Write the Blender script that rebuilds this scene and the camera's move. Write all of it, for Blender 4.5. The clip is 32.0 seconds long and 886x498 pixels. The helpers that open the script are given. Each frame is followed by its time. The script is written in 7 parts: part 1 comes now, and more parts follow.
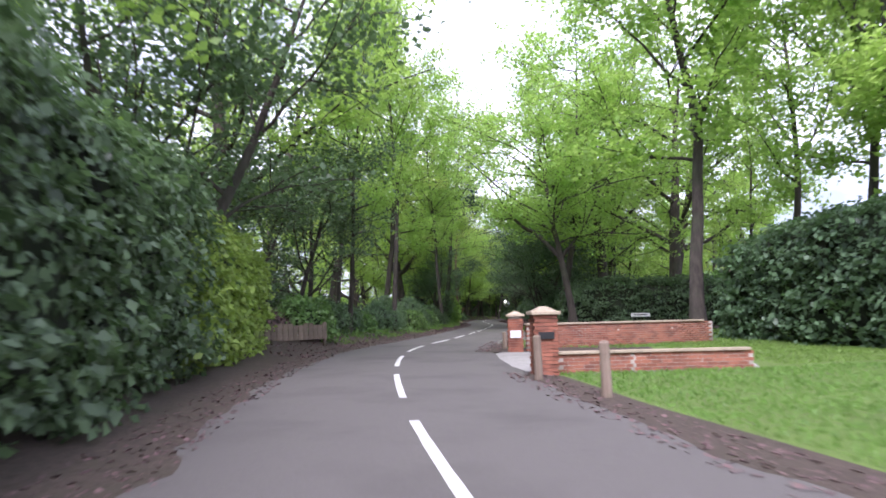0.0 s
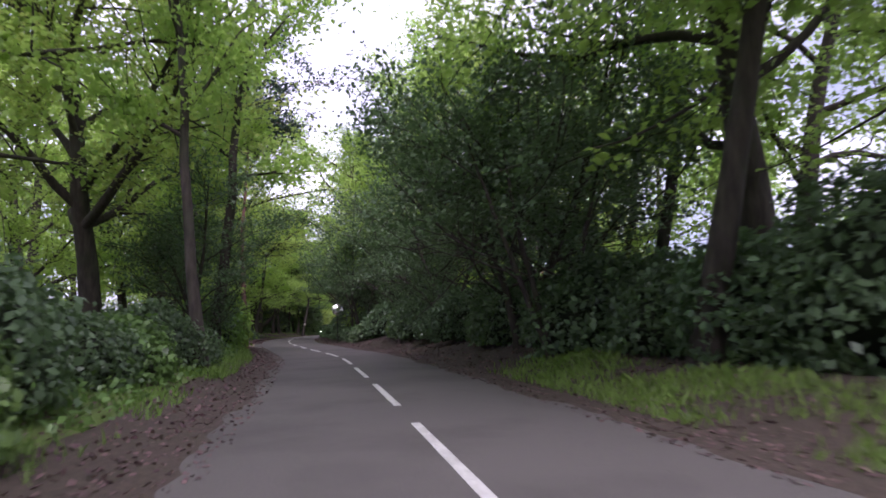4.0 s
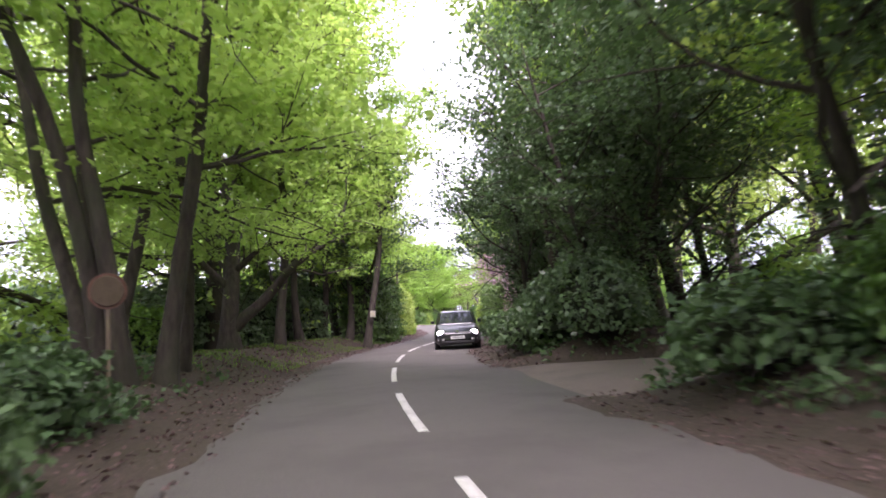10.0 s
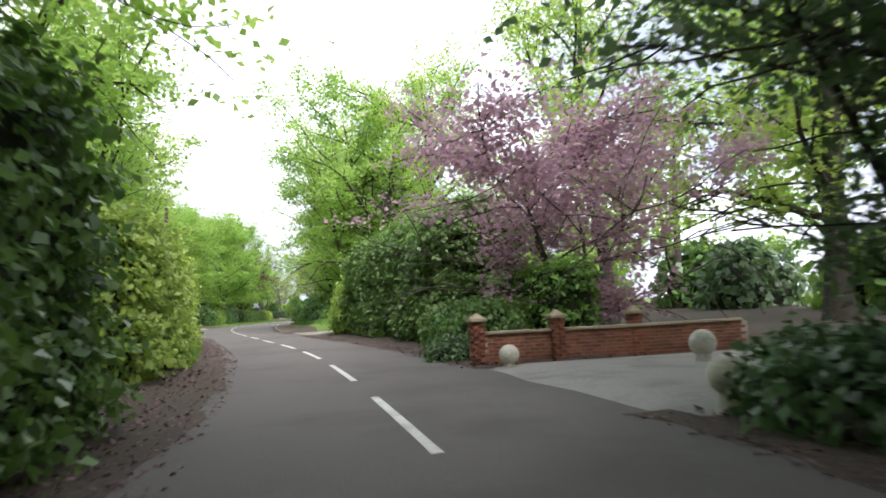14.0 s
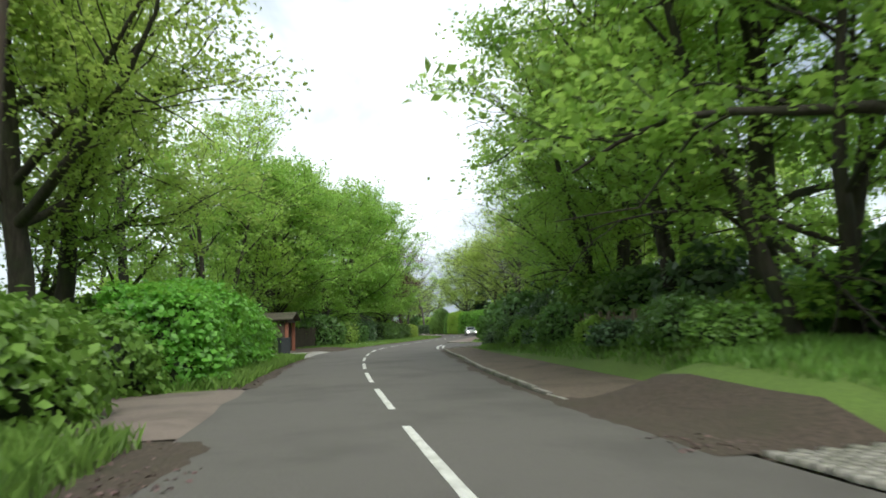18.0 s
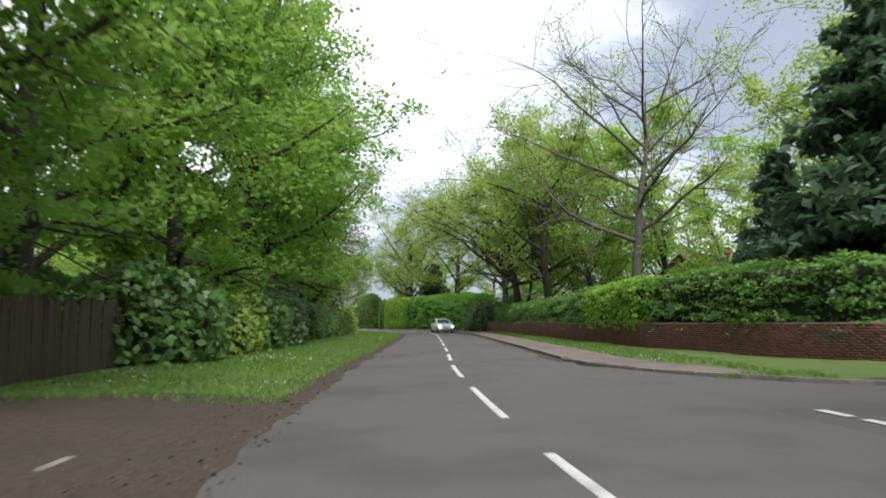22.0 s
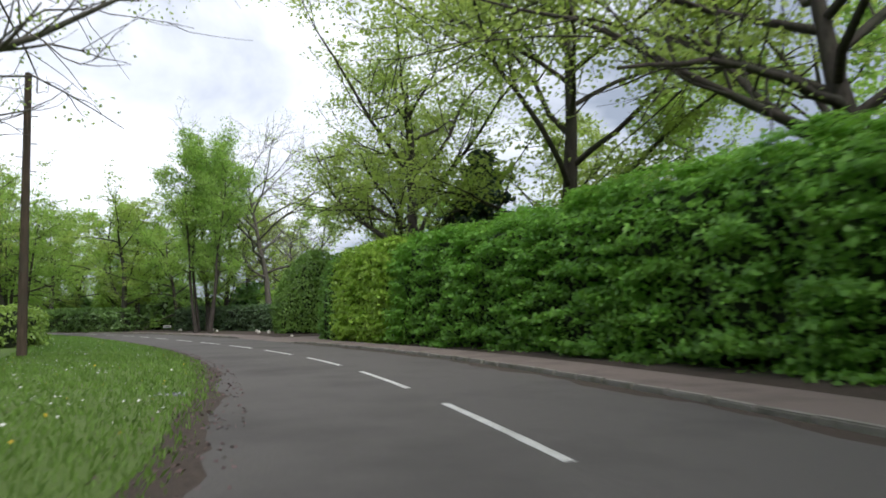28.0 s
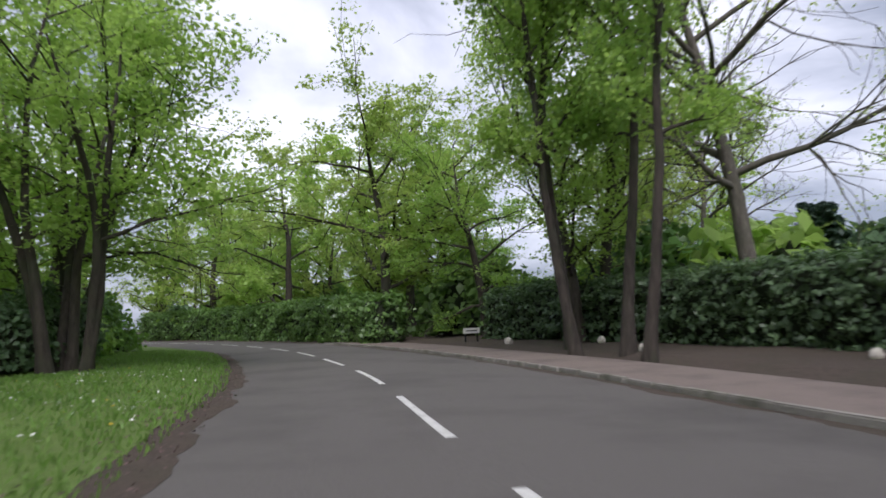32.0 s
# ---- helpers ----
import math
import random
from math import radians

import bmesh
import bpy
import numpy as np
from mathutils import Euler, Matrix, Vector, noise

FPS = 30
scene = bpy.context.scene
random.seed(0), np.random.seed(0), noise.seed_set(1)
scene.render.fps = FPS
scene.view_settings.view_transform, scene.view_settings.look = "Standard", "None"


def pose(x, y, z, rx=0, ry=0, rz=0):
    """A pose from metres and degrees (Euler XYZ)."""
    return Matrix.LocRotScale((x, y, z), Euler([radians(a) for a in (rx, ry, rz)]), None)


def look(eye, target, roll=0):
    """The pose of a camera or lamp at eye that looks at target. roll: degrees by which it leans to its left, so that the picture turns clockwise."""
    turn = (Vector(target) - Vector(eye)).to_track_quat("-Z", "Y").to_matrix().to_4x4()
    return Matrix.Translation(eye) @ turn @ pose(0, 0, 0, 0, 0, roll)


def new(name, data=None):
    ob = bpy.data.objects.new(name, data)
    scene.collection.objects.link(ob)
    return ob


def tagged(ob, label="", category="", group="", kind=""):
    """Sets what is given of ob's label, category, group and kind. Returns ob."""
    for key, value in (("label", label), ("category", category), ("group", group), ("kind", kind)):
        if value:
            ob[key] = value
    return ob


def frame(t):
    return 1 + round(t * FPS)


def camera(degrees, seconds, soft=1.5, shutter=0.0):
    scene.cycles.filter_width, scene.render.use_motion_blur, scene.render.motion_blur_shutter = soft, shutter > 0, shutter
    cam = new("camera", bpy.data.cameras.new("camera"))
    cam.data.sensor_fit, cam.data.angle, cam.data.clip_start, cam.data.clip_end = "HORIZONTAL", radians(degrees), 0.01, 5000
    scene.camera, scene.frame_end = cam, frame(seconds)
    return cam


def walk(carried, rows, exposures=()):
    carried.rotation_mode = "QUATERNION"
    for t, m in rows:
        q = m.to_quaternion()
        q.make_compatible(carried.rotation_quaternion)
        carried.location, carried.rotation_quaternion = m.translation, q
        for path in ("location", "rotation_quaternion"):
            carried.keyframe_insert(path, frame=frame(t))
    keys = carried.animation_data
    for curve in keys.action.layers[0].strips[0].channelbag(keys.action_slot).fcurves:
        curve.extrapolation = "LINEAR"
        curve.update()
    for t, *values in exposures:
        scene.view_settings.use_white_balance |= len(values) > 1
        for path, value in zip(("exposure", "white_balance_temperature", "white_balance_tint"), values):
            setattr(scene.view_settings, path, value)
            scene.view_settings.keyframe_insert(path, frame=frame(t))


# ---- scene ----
cam = camera(66.0, 32.0, 1.7, 0.32)
PATH = [
    (0, (0.0, 0.0, 1.261), (0.0, 1.991, 1.449), -1.0),
    (0.5, (-0.904, 5.147, 1.262), (-0.819, 7.137, 1.445), -0.7),
    (1, (-1.482, 10.257, 1.253), (-1.334, 12.242, 1.439), 0.0),
    (1.5, (-1.832, 15.267, 1.196), (-1.595, 17.243, 1.395), -0.6),
    (2, (-1.794, 20.354, 1.264), (-1.342, 22.293, 1.458), -2.8),
    (2.5, (-1.45, 25.592, 1.249), (-0.892, 27.508, 1.386), -0.6),
    (3, (-0.873, 30.781, 1.253), (-0.255, 32.676, 1.429), -1.0),
    (3.5, (-0.218, 35.766, 1.253), (0.398, 37.657, 1.459), -1.4),
    (5.5, (2.326, 55.908, 1.255), (2.925, 57.804, 1.478), -1.8),
    (6, (2.882, 61.002, 1.246), (3.453, 62.911, 1.419), -2.3),
    (6.5, (3.326, 66.256, 1.256), (3.83, 68.182, 1.445), -2.1),
    (7, (3.704, 71.43, 1.237), (4.173, 73.363, 1.45), -2.3),
    (7.5, (3.902, 76.724, 1.25), (4.304, 78.672, 1.457), -2.5),
    (8, (4.004, 82.008, 1.26), (4.411, 83.96, 1.415), -1.8),
    (8.5, (4.115, 87.206, 1.247), (4.524, 89.152, 1.462), -2.4),
    (9, (4.316, 92.405, 1.26), (4.789, 94.339, 1.454), -3.8),
    (9.5, (4.629, 97.685, 1.252), (5.157, 99.605, 1.446), -3.1),
    (10, (5.064, 103.037, 1.232), (5.635, 104.943, 1.432), -3.3),
    (10.5, (5.594, 108.433, 1.243), (6.218, 110.32, 1.47), -2.8),
    (11, (6.287, 113.693, 1.248), (6.989, 115.558, 1.42), -3.0),
    (11.5, (7.196, 118.618, 1.251), (7.97, 120.449, 1.473), -3.1),
    (12, (8.348, 123.243, 1.264), (9.265, 125.011, 1.445), -3.3),
    (12.5, (9.641, 127.316, 1.221), (10.641, 129.038, 1.408), -3.5),
    (13, (10.986, 130.921, 1.251), (12.061, 132.598, 1.422), -3.8),
    (13.5, (12.31, 134.218, 1.241), (13.422, 135.873, 1.402), -2.8),
    (15.5, (18.545, 149.895, 1.238), (19.566, 151.6, 1.46), -3.0),
    (16, (20.056, 154.536, 1.225), (21.004, 156.283, 1.442), -3.1),
    (16.5, (21.423, 159.426, 1.248), (22.286, 161.215, 1.482), -2.3),
    (17, (22.63, 164.398, 1.241), (23.444, 166.211, 1.47), -1.9),
    (17.5, (23.748, 169.449, 1.25), (24.529, 171.278, 1.464), -2.6),
    (18, (24.818, 174.684, 1.248), (25.588, 176.515, 1.482), -2.1),
    (18.5, (25.897, 180.039, 1.237), (26.659, 181.876, 1.451), -2.6),
    (19, (27.06, 185.542, 1.278), (27.828, 187.376, 1.489), -2.5),
    (19.5, (28.345, 190.935, 1.246), (29.155, 192.753, 1.441), -3.1),
    (20, (29.699, 196.28, 1.236), (30.534, 198.087, 1.429), -3.8),
    (20.5, (31.183, 201.911, 1.242), (32.077, 203.689, 1.439), -4.6),
    (21, (32.82, 207.657, 1.209), (33.756, 209.414, 1.407), -4.6),
    (21.5, (34.585, 213.41, 1.249), (35.561, 215.142, 1.469), -3.3),
    (22, (36.511, 219.01, 1.249), (37.546, 220.708, 1.459), -0.7),
    (22.5, (38.677, 224.262, 1.252), (39.84, 225.875, 1.471), -0.4),
    (23, (41.216, 229.444, 1.239), (42.482, 230.978, 1.445), -1.0),
    (23.5, (44.097, 234.545, 1.248), (45.412, 236.037, 1.462), -1.4),
    (24, (47.139, 239.555, 1.24), (48.49, 241.016, 1.44), -1.9),
    (24.5, (50.185, 244.479, 1.237), (51.523, 245.952, 1.44), -1.2),
    (26.5, (63.089, 266.2, 1.263), (64.342, 267.745, 1.471), -0.0),
    (27, (65.847, 271.709, 1.258), (67.058, 273.289, 1.45), -1.1),
    (27.5, (68.244, 276.975, 1.241), (69.373, 278.616, 1.423), -1.1),
    (28, (70.321, 282.132, 1.236), (71.378, 283.818, 1.432), -0.9),
    (28.5, (72.163, 287.418, 1.243), (73.147, 289.147, 1.443), -1.3),
    (29, (73.795, 292.787, 1.234), (74.695, 294.562, 1.427), -1.1),
    (29.5, (75.179, 298.336, 1.238), (75.999, 300.147, 1.455), -0.3),
    (30, (76.207, 303.946, 1.251), (76.867, 305.825, 1.443), -1.3),
    (30.5, (76.88, 309.761, 1.241), (77.416, 311.678, 1.436), -1.0),
    (31, (77.185, 315.932, 1.224), (77.622, 317.874, 1.418), -1.4),
    (31.5, (77.289, 321.769, 1.25), (77.66, 323.725, 1.444), -1.8),
    (32, (77.196, 327.495, 1.249), (77.548, 329.454, 1.449), -2.2),
]
EXPOSURES = [(0.0, 1.95, 5850, 30), (1.0, 1.75, 5800, 34), (2.0, 1.55, 5850, 52), (3.0, 1.3, 5900, 42), (6.0, 2.3, 5800, 54), (8.0, 2.4, 5850, 56), (9.0, 2.35, 6200, 42), (10.0, 2.75, 6250, 42), (11.0, 2.95, 6300, 40), (12.0, 2.65, 6500, 14), (13.0, 2.35, 6300, 18), (13.5, 2.2, 6300, 20), (15.5, 1.4, 6400, 8), (17.0, 1.55, 6400, 8), (18.0, 1.22, 6400, 4), (20.0, 1.25, 6300, 8), (22.0, 1.2, 6300, 14), (23.0, 1.2, 6200, 14), (24.0, 1.08, 6300, 12), (26.5, 0.95, 6250, 13), (28.0, 0.9, 6250, 13), (30.0, 0.97, 6250, 16), (31.0, 0.72, 6200, 22), (32.0, 0.76, 6100, 20)]
walk(cam, [(t, look(eye, target, roll)) for t, eye, target, roll in PATH], EXPOSURES)

# ---- light ----
world = bpy.data.worlds.new("overcast_sky")
scene.world = world
world.use_nodes = True
wn, wl = world.node_tree.nodes, world.node_tree.links
wn.clear()
SUN_UP, SUN_ROUND = 52.0, 188.0      # degrees: height, and turn of the sky's sun
sky = wn.new("ShaderNodeTexSky")
sky.sky_type, sky.sun_disc = "NISHITA", False
sky.sun_elevation, sky.sun_rotation = radians(SUN_UP), radians(SUN_ROUND)
sky.air_density, sky.dust_density = 1.0, 2.0
wco = wn.new("ShaderNodeTexCoord")
wmap = wn.new("ShaderNodeMapping")
wmap.inputs["Scale"].default_value = (1.0, 1.0, 2.0)
cloud = wn.new("ShaderNodeTexNoise")
cloud.inputs["Scale"].default_value, cloud.inputs["Detail"].default_value = 1.5, 7.0
cloud.inputs["Roughness"].default_value, cloud.inputs["Distortion"].default_value = 0.52, 0.4
cramp = wn.new("ShaderNodeValToRGB")
cramp.color_ramp.elements[0].position, cramp.color_ramp.elements[0].color = 0.48, (2.3, 2.6, 3.0, 1)
cramp.color_ramp.elements[1].position, cramp.color_ramp.elements[1].color = 0.66, (8.2, 8.4, 8.7, 1)
cmix = wn.new("ShaderNodeMixRGB")
cmix.inputs[0].default_value = 0.88
wbg = wn.new("ShaderNodeBackground")
wbg.inputs["Strength"].default_value = 0.098
wout = wn.new("ShaderNodeOutputWorld")
wl.new(wco.outputs["Generated"], wmap.inputs["Vector"])
wl.new(wmap.outputs["Vector"], cloud.inputs["Vector"])
wl.new(cloud.outputs["Fac"], cramp.inputs["Fac"])
wl.new(sky.outputs["Color"], cmix.inputs[1])
wl.new(cramp.outputs["Color"], cmix.inputs[2])
wl.new(cmix.outputs["Color"], wbg.inputs["Color"])
wl.new(wbg.outputs["Background"], wout.inputs["Surface"])
sun = new("sun", bpy.data.lights.new("sun", "SUN"))
sun.data.energy, sun.data.angle, sun.data.color = 1.65, radians(35), (1.0, 0.97, 0.92)
sun.matrix_world = pose(0, 0, 60, 90 - SUN_UP, 0, 180 - SUN_ROUND)


# ---- materials ----
def material(name):
    m = bpy.data.materials.new(name)
    m.use_nodes = True
    nt = m.node_tree
    return m, nt.nodes, nt.links, nt.nodes["Principled BSDF"]


def blend(nodes, links, fac, a, b, mode="MIX"):
    n = nodes.new("ShaderNodeMixRGB")
    n.blend_type = mode
    for k, v in ((0, fac), (1, a), (2, b)):
        if hasattr(v, "links"):
            links.new(v, n.inputs[k])
        else:
            n.inputs[k].default_value = v if k == 0 else (*v, 1)
    return n.outputs[0]


def ramp(nodes, links, src, lo, hi):
    n = nodes.new("ShaderNodeMapRange")
    n.inputs[1].default_value, n.inputs[2].default_value = lo, hi
    links.new(src, n.inputs[0])
    return n.outputs[0]


def noise_at(nodes, links, scale, detail=4.0, rough=0.55, stretch=(1, 1, 1), world_space=True):
    co = nodes.new("ShaderNodeTexCoord")
    mp = nodes.new("ShaderNodeMapping")
    mp.inputs["Scale"].default_value = stretch
    n = nodes.new("ShaderNodeTexNoise")
    n.inputs["Scale"].default_value, n.inputs["Detail"].default_value, n.inputs["Roughness"].default_value = scale, detail, rough
    if world_space:
        geo = nodes.new("ShaderNodeNewGeometry")
        links.new(geo.outputs["Position"], mp.inputs["Vector"])
    else:
        links.new(co.outputs["Object"], mp.inputs["Vector"])
    links.new(mp.outputs["Vector"], n.inputs["Vector"])
    return n.outputs["Fac"]


def bumped(nodes, links, bsdf, height, strength, distance=0.02):
    b = nodes.new("ShaderNodeBump")
    b.inputs["Strength"].default_value, b.inputs["Distance"].default_value = strength, distance
    links.new(height, b.inputs["Height"])
    links.new(b.outputs["Normal"], bsdf.inputs["Normal"])


def surface(name, dark, light, stain, fine=30.0, coarse=1.2, rough=0.85, bump=0.4, metal=0.0, stretch=(1, 1, 1), each=0.0, world_space=True):
    """A rough surface: two colours in a fine grain, and stains of a third at a larger scale; each: how far single pieces differ."""
    m, nodes, links, bsdf = material(name)
    grain = noise_at(nodes, links, fine, 5.0, 0.65, stretch, world_space)
    spots = noise_at(nodes, links, coarse, 4.0, 0.6, (1, 1, 1), world_space)
    col = blend(nodes, links, ramp(nodes, links, grain, 0.32, 0.68), dark, light)
    col = blend(nodes, links, ramp(nodes, links, spots, 0.48, 0.75), col, stain)
    if each:
        info = nodes.new("ShaderNodeObjectInfo")
        geo = nodes.new("ShaderNodeNewGeometry")
        add = nodes.new("ShaderNodeMath")
        add.operation = "ADD"
        links.new(info.outputs["Random"], add.inputs[0])
        links.new(geo.outputs["Random Per Island"], add.inputs[1])
        fr = nodes.new("ShaderNodeMath")
        fr.operation = "FRACT"
        links.new(add.outputs[0], fr.inputs[0])
        hs = nodes.new("ShaderNodeHueSaturation")
        links.new(ramp2(nodes, links, fr.outputs[0], 1 - each, 1 + each), hs.inputs["Value"])
        links.new(col, hs.inputs["Color"])
        col = hs.outputs[0]
    links.new(col, bsdf.inputs["Base Color"])
    bsdf.inputs["Roughness"].default_value, bsdf.inputs["Metallic"].default_value = rough, metal
    if bump:
        bumped(nodes, links, bsdf, grain, bump)
    return m


def ramp2(nodes, links, src, lo, hi):
    n = nodes.new("ShaderNodeMapRange")
    n.inputs[3].default_value, n.inputs[4].default_value = lo, hi
    links.new(src, n.inputs[0])
    return n.outputs[0]


def foliage(name, dark, light, through_col, share=0.4, gloss=0.45, clump=0.5):
    """Leaves: each leaf its own tone between two greens, clumps of tone, and light that shines through the blade."""
    dark, light, through_col = ([0.9 * c[0] + 0.01, 0.97 * c[1] + 0.005, 1.5 * c[2] + 0.012] for c in (dark, light, through_col))
    m, nodes, links, bsdf = material(name)
    geo = nodes.new("ShaderNodeNewGeometry")
    info = nodes.new("ShaderNodeObjectInfo")
    patch = noise_at(nodes, links, clump, 3.0, 0.6)
    col = blend(nodes, links, geo.outputs["Random Per Island"], dark, light)
    col = blend(nodes, links, ramp(nodes, links, patch, 0.35, 0.7), col, light)
    hs = nodes.new("ShaderNodeHueSaturation")
    links.new(ramp2(nodes, links, info.outputs["Random"], 0.485, 0.512), hs.inputs["Hue"])
    links.new(ramp2(nodes, links, geo.outputs["Random Per Island"], 0.75, 1.2), hs.inputs["Value"])
    links.new(col, hs.inputs["Color"])
    links.new(hs.outputs[0], bsdf.inputs["Base Color"])
    bsdf.inputs["Roughness"].default_value = gloss
    bsdf.inputs["Specular IOR Level"].default_value = 0.35
    tr = nodes.new("ShaderNodeBsdfTranslucent")
    tr.inputs["Color"].default_value = (*through_col, 1)
    mix = nodes.new("ShaderNodeMixShader")
    mix.inputs[0].default_value = share
    links.new(bsdf.outputs[0], mix.inputs[1])
    links.new(tr.outputs[0], mix.inputs[2])
    links.new(mix.outputs[0], nodes["Material Output"].inputs["Surface"])
    return m


def plain(name, col, rough=0.5, metal=0.0, spec=0.5):
    """Paint, rubber, plastic: a nearly even colour with faint grime."""
    m, nodes, links, bsdf = material(name)
    n = noise_at(nodes, links, 9.0, 4.0, 0.6, (1, 1, 1), False)
    links.new(blend(nodes, links, ramp(nodes, links, n, 0.45, 0.85), col, tuple(0.72 * c for c in col)), bsdf.inputs["Base Color"])
    bsdf.inputs["Roughness"].default_value, bsdf.inputs["Metallic"].default_value = rough, metal
    bsdf.inputs["Specular IOR Level"].default_value = spec
    return m


def glowing(name, col, strength):
    m, nodes, links, bsdf = material(name)
    bsdf.inputs["Emission Color"].default_value, bsdf.inputs["Emission Strength"].default_value = (*col, 1), strength
    bsdf.inputs["Base Color"].default_value = (*col, 1)
    return m


ASPHALT = surface("worn_asphalt", (0.086, 0.078, 0.071), (0.134, 0.122, 0.112), (0.067, 0.06, 0.055), 55.0, 0.35, 0.88, 0.25)
LINE = surface("worn_white_line_paint", (0.5, 0.49, 0.46), (0.74, 0.73, 0.7), (0.4, 0.39, 0.36), 24.0, 2.0, 0.7, 0.2)
EARTH = surface("leaf_strewn_earth", (0.034, 0.024, 0.018), (0.092, 0.066, 0.05), (0.05, 0.042, 0.026), 14.0, 0.7, 0.95, 0.9)
TURF = surface("mown_turf", (0.06, 0.105, 0.018), (0.13, 0.2, 0.035), (0.085, 0.12, 0.025), 22.0, 0.6, 0.9, 0.7)
PAVING = surface("brown_tarmac_pavement", (0.15, 0.115, 0.1), (0.23, 0.185, 0.16), (0.11, 0.085, 0.075), 45.0, 0.7, 0.9, 0.3)
KERB = surface("kerb_concrete", (0.2, 0.185, 0.16), (0.33, 0.31, 0.28), (0.11, 0.11, 0.07), 26.0, 1.8, 0.88, 0.35, each=0.12)
LITTER = surface("trodden_earth_and_litter", (0.075, 0.055, 0.042), (0.155, 0.118, 0.092), (0.06, 0.046, 0.032), 18.0, 0.8, 0.95, 0.8)
DIRTROAD = surface("dirt_strewn_asphalt", (0.07, 0.058, 0.05), (0.125, 0.105, 0.093), (0.055, 0.042, 0.034), 40.0, 0.5, 0.92, 0.4)
CONCRETE = surface("pale_concrete", (0.24, 0.225, 0.205), (0.35, 0.335, 0.31), (0.18, 0.165, 0.145), 20.0, 1.0, 0.85, 0.3)
BRICK = surface("red_brick", (0.21, 0.075, 0.045), (0.33, 0.13, 0.08), (0.15, 0.06, 0.045), 40.0, 2.5, 0.88, 0.45, each=0.28)
DARKBRICK = surface("sooty_red_brick", (0.14, 0.05, 0.037), (0.22, 0.085, 0.06), (0.09, 0.05, 0.04), 40.0, 1.4, 0.9, 0.45, each=0.22)
DARKMORTAR = surface("stained_mortar", (0.12, 0.09, 0.075), (0.17, 0.135, 0.11), (0.07, 0.06, 0.045), 50.0, 2.0, 0.95, 0.4)
MORTAR = surface("mortar", (0.26, 0.22, 0.18), (0.36, 0.32, 0.27), (0.16, 0.14, 0.11), 50.0, 2.0, 0.95, 0.4)
STONE = surface("sandstone_coping", (0.34, 0.27, 0.19), (0.46, 0.38, 0.28), (0.24, 0.2, 0.14), 25.0, 2.2, 0.85, 0.35, each=0.1)
PALESTONE = surface("whitened_stone", (0.5, 0.46, 0.4), (0.68, 0.64, 0.57), (0.3, 0.29, 0.22), 18.0, 4.0, 0.85, 0.5)
BARK = surface("grey_brown_bark", (0.03, 0.024, 0.02), (0.08, 0.066, 0.054), (0.045, 0.055, 0.03), 9.0, 0.8, 0.95, 1.0, stretch=(1, 1, 0.22), world_space=False)
PINEBARK = surface("red_pine_bark", (0.11, 0.055, 0.042), (0.24, 0.13, 0.1), (0.08, 0.05, 0.045), 8.0, 0.9, 0.95, 1.0, stretch=(1, 1, 0.3), world_space=False)
WOOD = surface("weathered_timber", (0.15, 0.11, 0.08), (0.27, 0.21, 0.16), (0.1, 0.1, 0.06), 14.0, 1.5, 0.9, 0.6, stretch=(1, 1, 0.12), each=0.18, world_space=False)
CREOSOTE = surface("creosoted_timber", (0.05, 0.035, 0.026), (0.1, 0.07, 0.05), (0.06, 0.06, 0.04), 14.0, 1.2, 0.9, 0.6, stretch=(1, 1, 0.12), each=0.15, world_space=False)
ROOFTILE = surface("clay_roof_tiles", (0.15, 0.1, 0.085), (0.25, 0.17, 0.14), (0.1, 0.085, 0.06), 12.0, 0.9, 0.9, 0.4, each=0.15)
MOSSTILE = surface("mossy_brown_tiles", (0.05, 0.042, 0.032), (0.1, 0.085, 0.06), (0.045, 0.06, 0.02), 12.0, 1.6, 0.95, 0.5, each=0.15)
RENDER = surface("white_painted_render", (0.6, 0.6, 0.58), (0.75, 0.75, 0.73), (0.5, 0.5, 0.46), 14.0, 0.8, 0.85, 0.15)
LEAF_BEECH = foliage("fresh_beech_leaves", (0.16, 0.26, 0.034), (0.29, 0.42, 0.06), (0.53, 0.74, 0.09), 0.5)
LEAF_LIME = foliage("bright_young_leaves", (0.2, 0.31, 0.03), (0.33, 0.45, 0.06), (0.6, 0.78, 0.095), 0.5)
LEAF_OAK = foliage("young_oak_leaves", (0.19, 0.275, 0.034), (0.34, 0.43, 0.06), (0.6, 0.72, 0.1), 0.5)
LEAF_DARK = foliage("dark_holly_leaves", (0.06, 0.1, 0.036), (0.125, 0.195, 0.058), (0.19, 0.32, 0.062), 0.3, 0.35)
LEAF_LAUREL = foliage("laurel_leaves", (0.06, 0.125, 0.022), (0.15, 0.26, 0.04), (0.22, 0.38, 0.045), 0.3, 0.35)
LEAF_HEDGE = foliage("clipped_hedge_leaves", (0.075, 0.163, 0.0192), (0.195, 0.341, 0.036), (0.3, 0.496, 0.048), 0.3, 0.42)
LEAF_CHESTNUT = foliage("broad_chestnut_leaves", (0.12, 0.24, 0.028), (0.27, 0.42, 0.05), (0.44, 0.66, 0.065), 0.45)
LEAF_HORNBEAM = foliage("hornbeam_hedge_leaves", (0.09, 0.24, 0.02), (0.22, 0.44, 0.04), (0.36, 0.66, 0.05), 0.38, 0.42)
LEAF_GOLD = foliage("golden_hedge_leaves", (0.188, 0.286, 0.03), (0.325, 0.429, 0.055), (0.5, 0.65, 0.07), 0.35, 0.42)
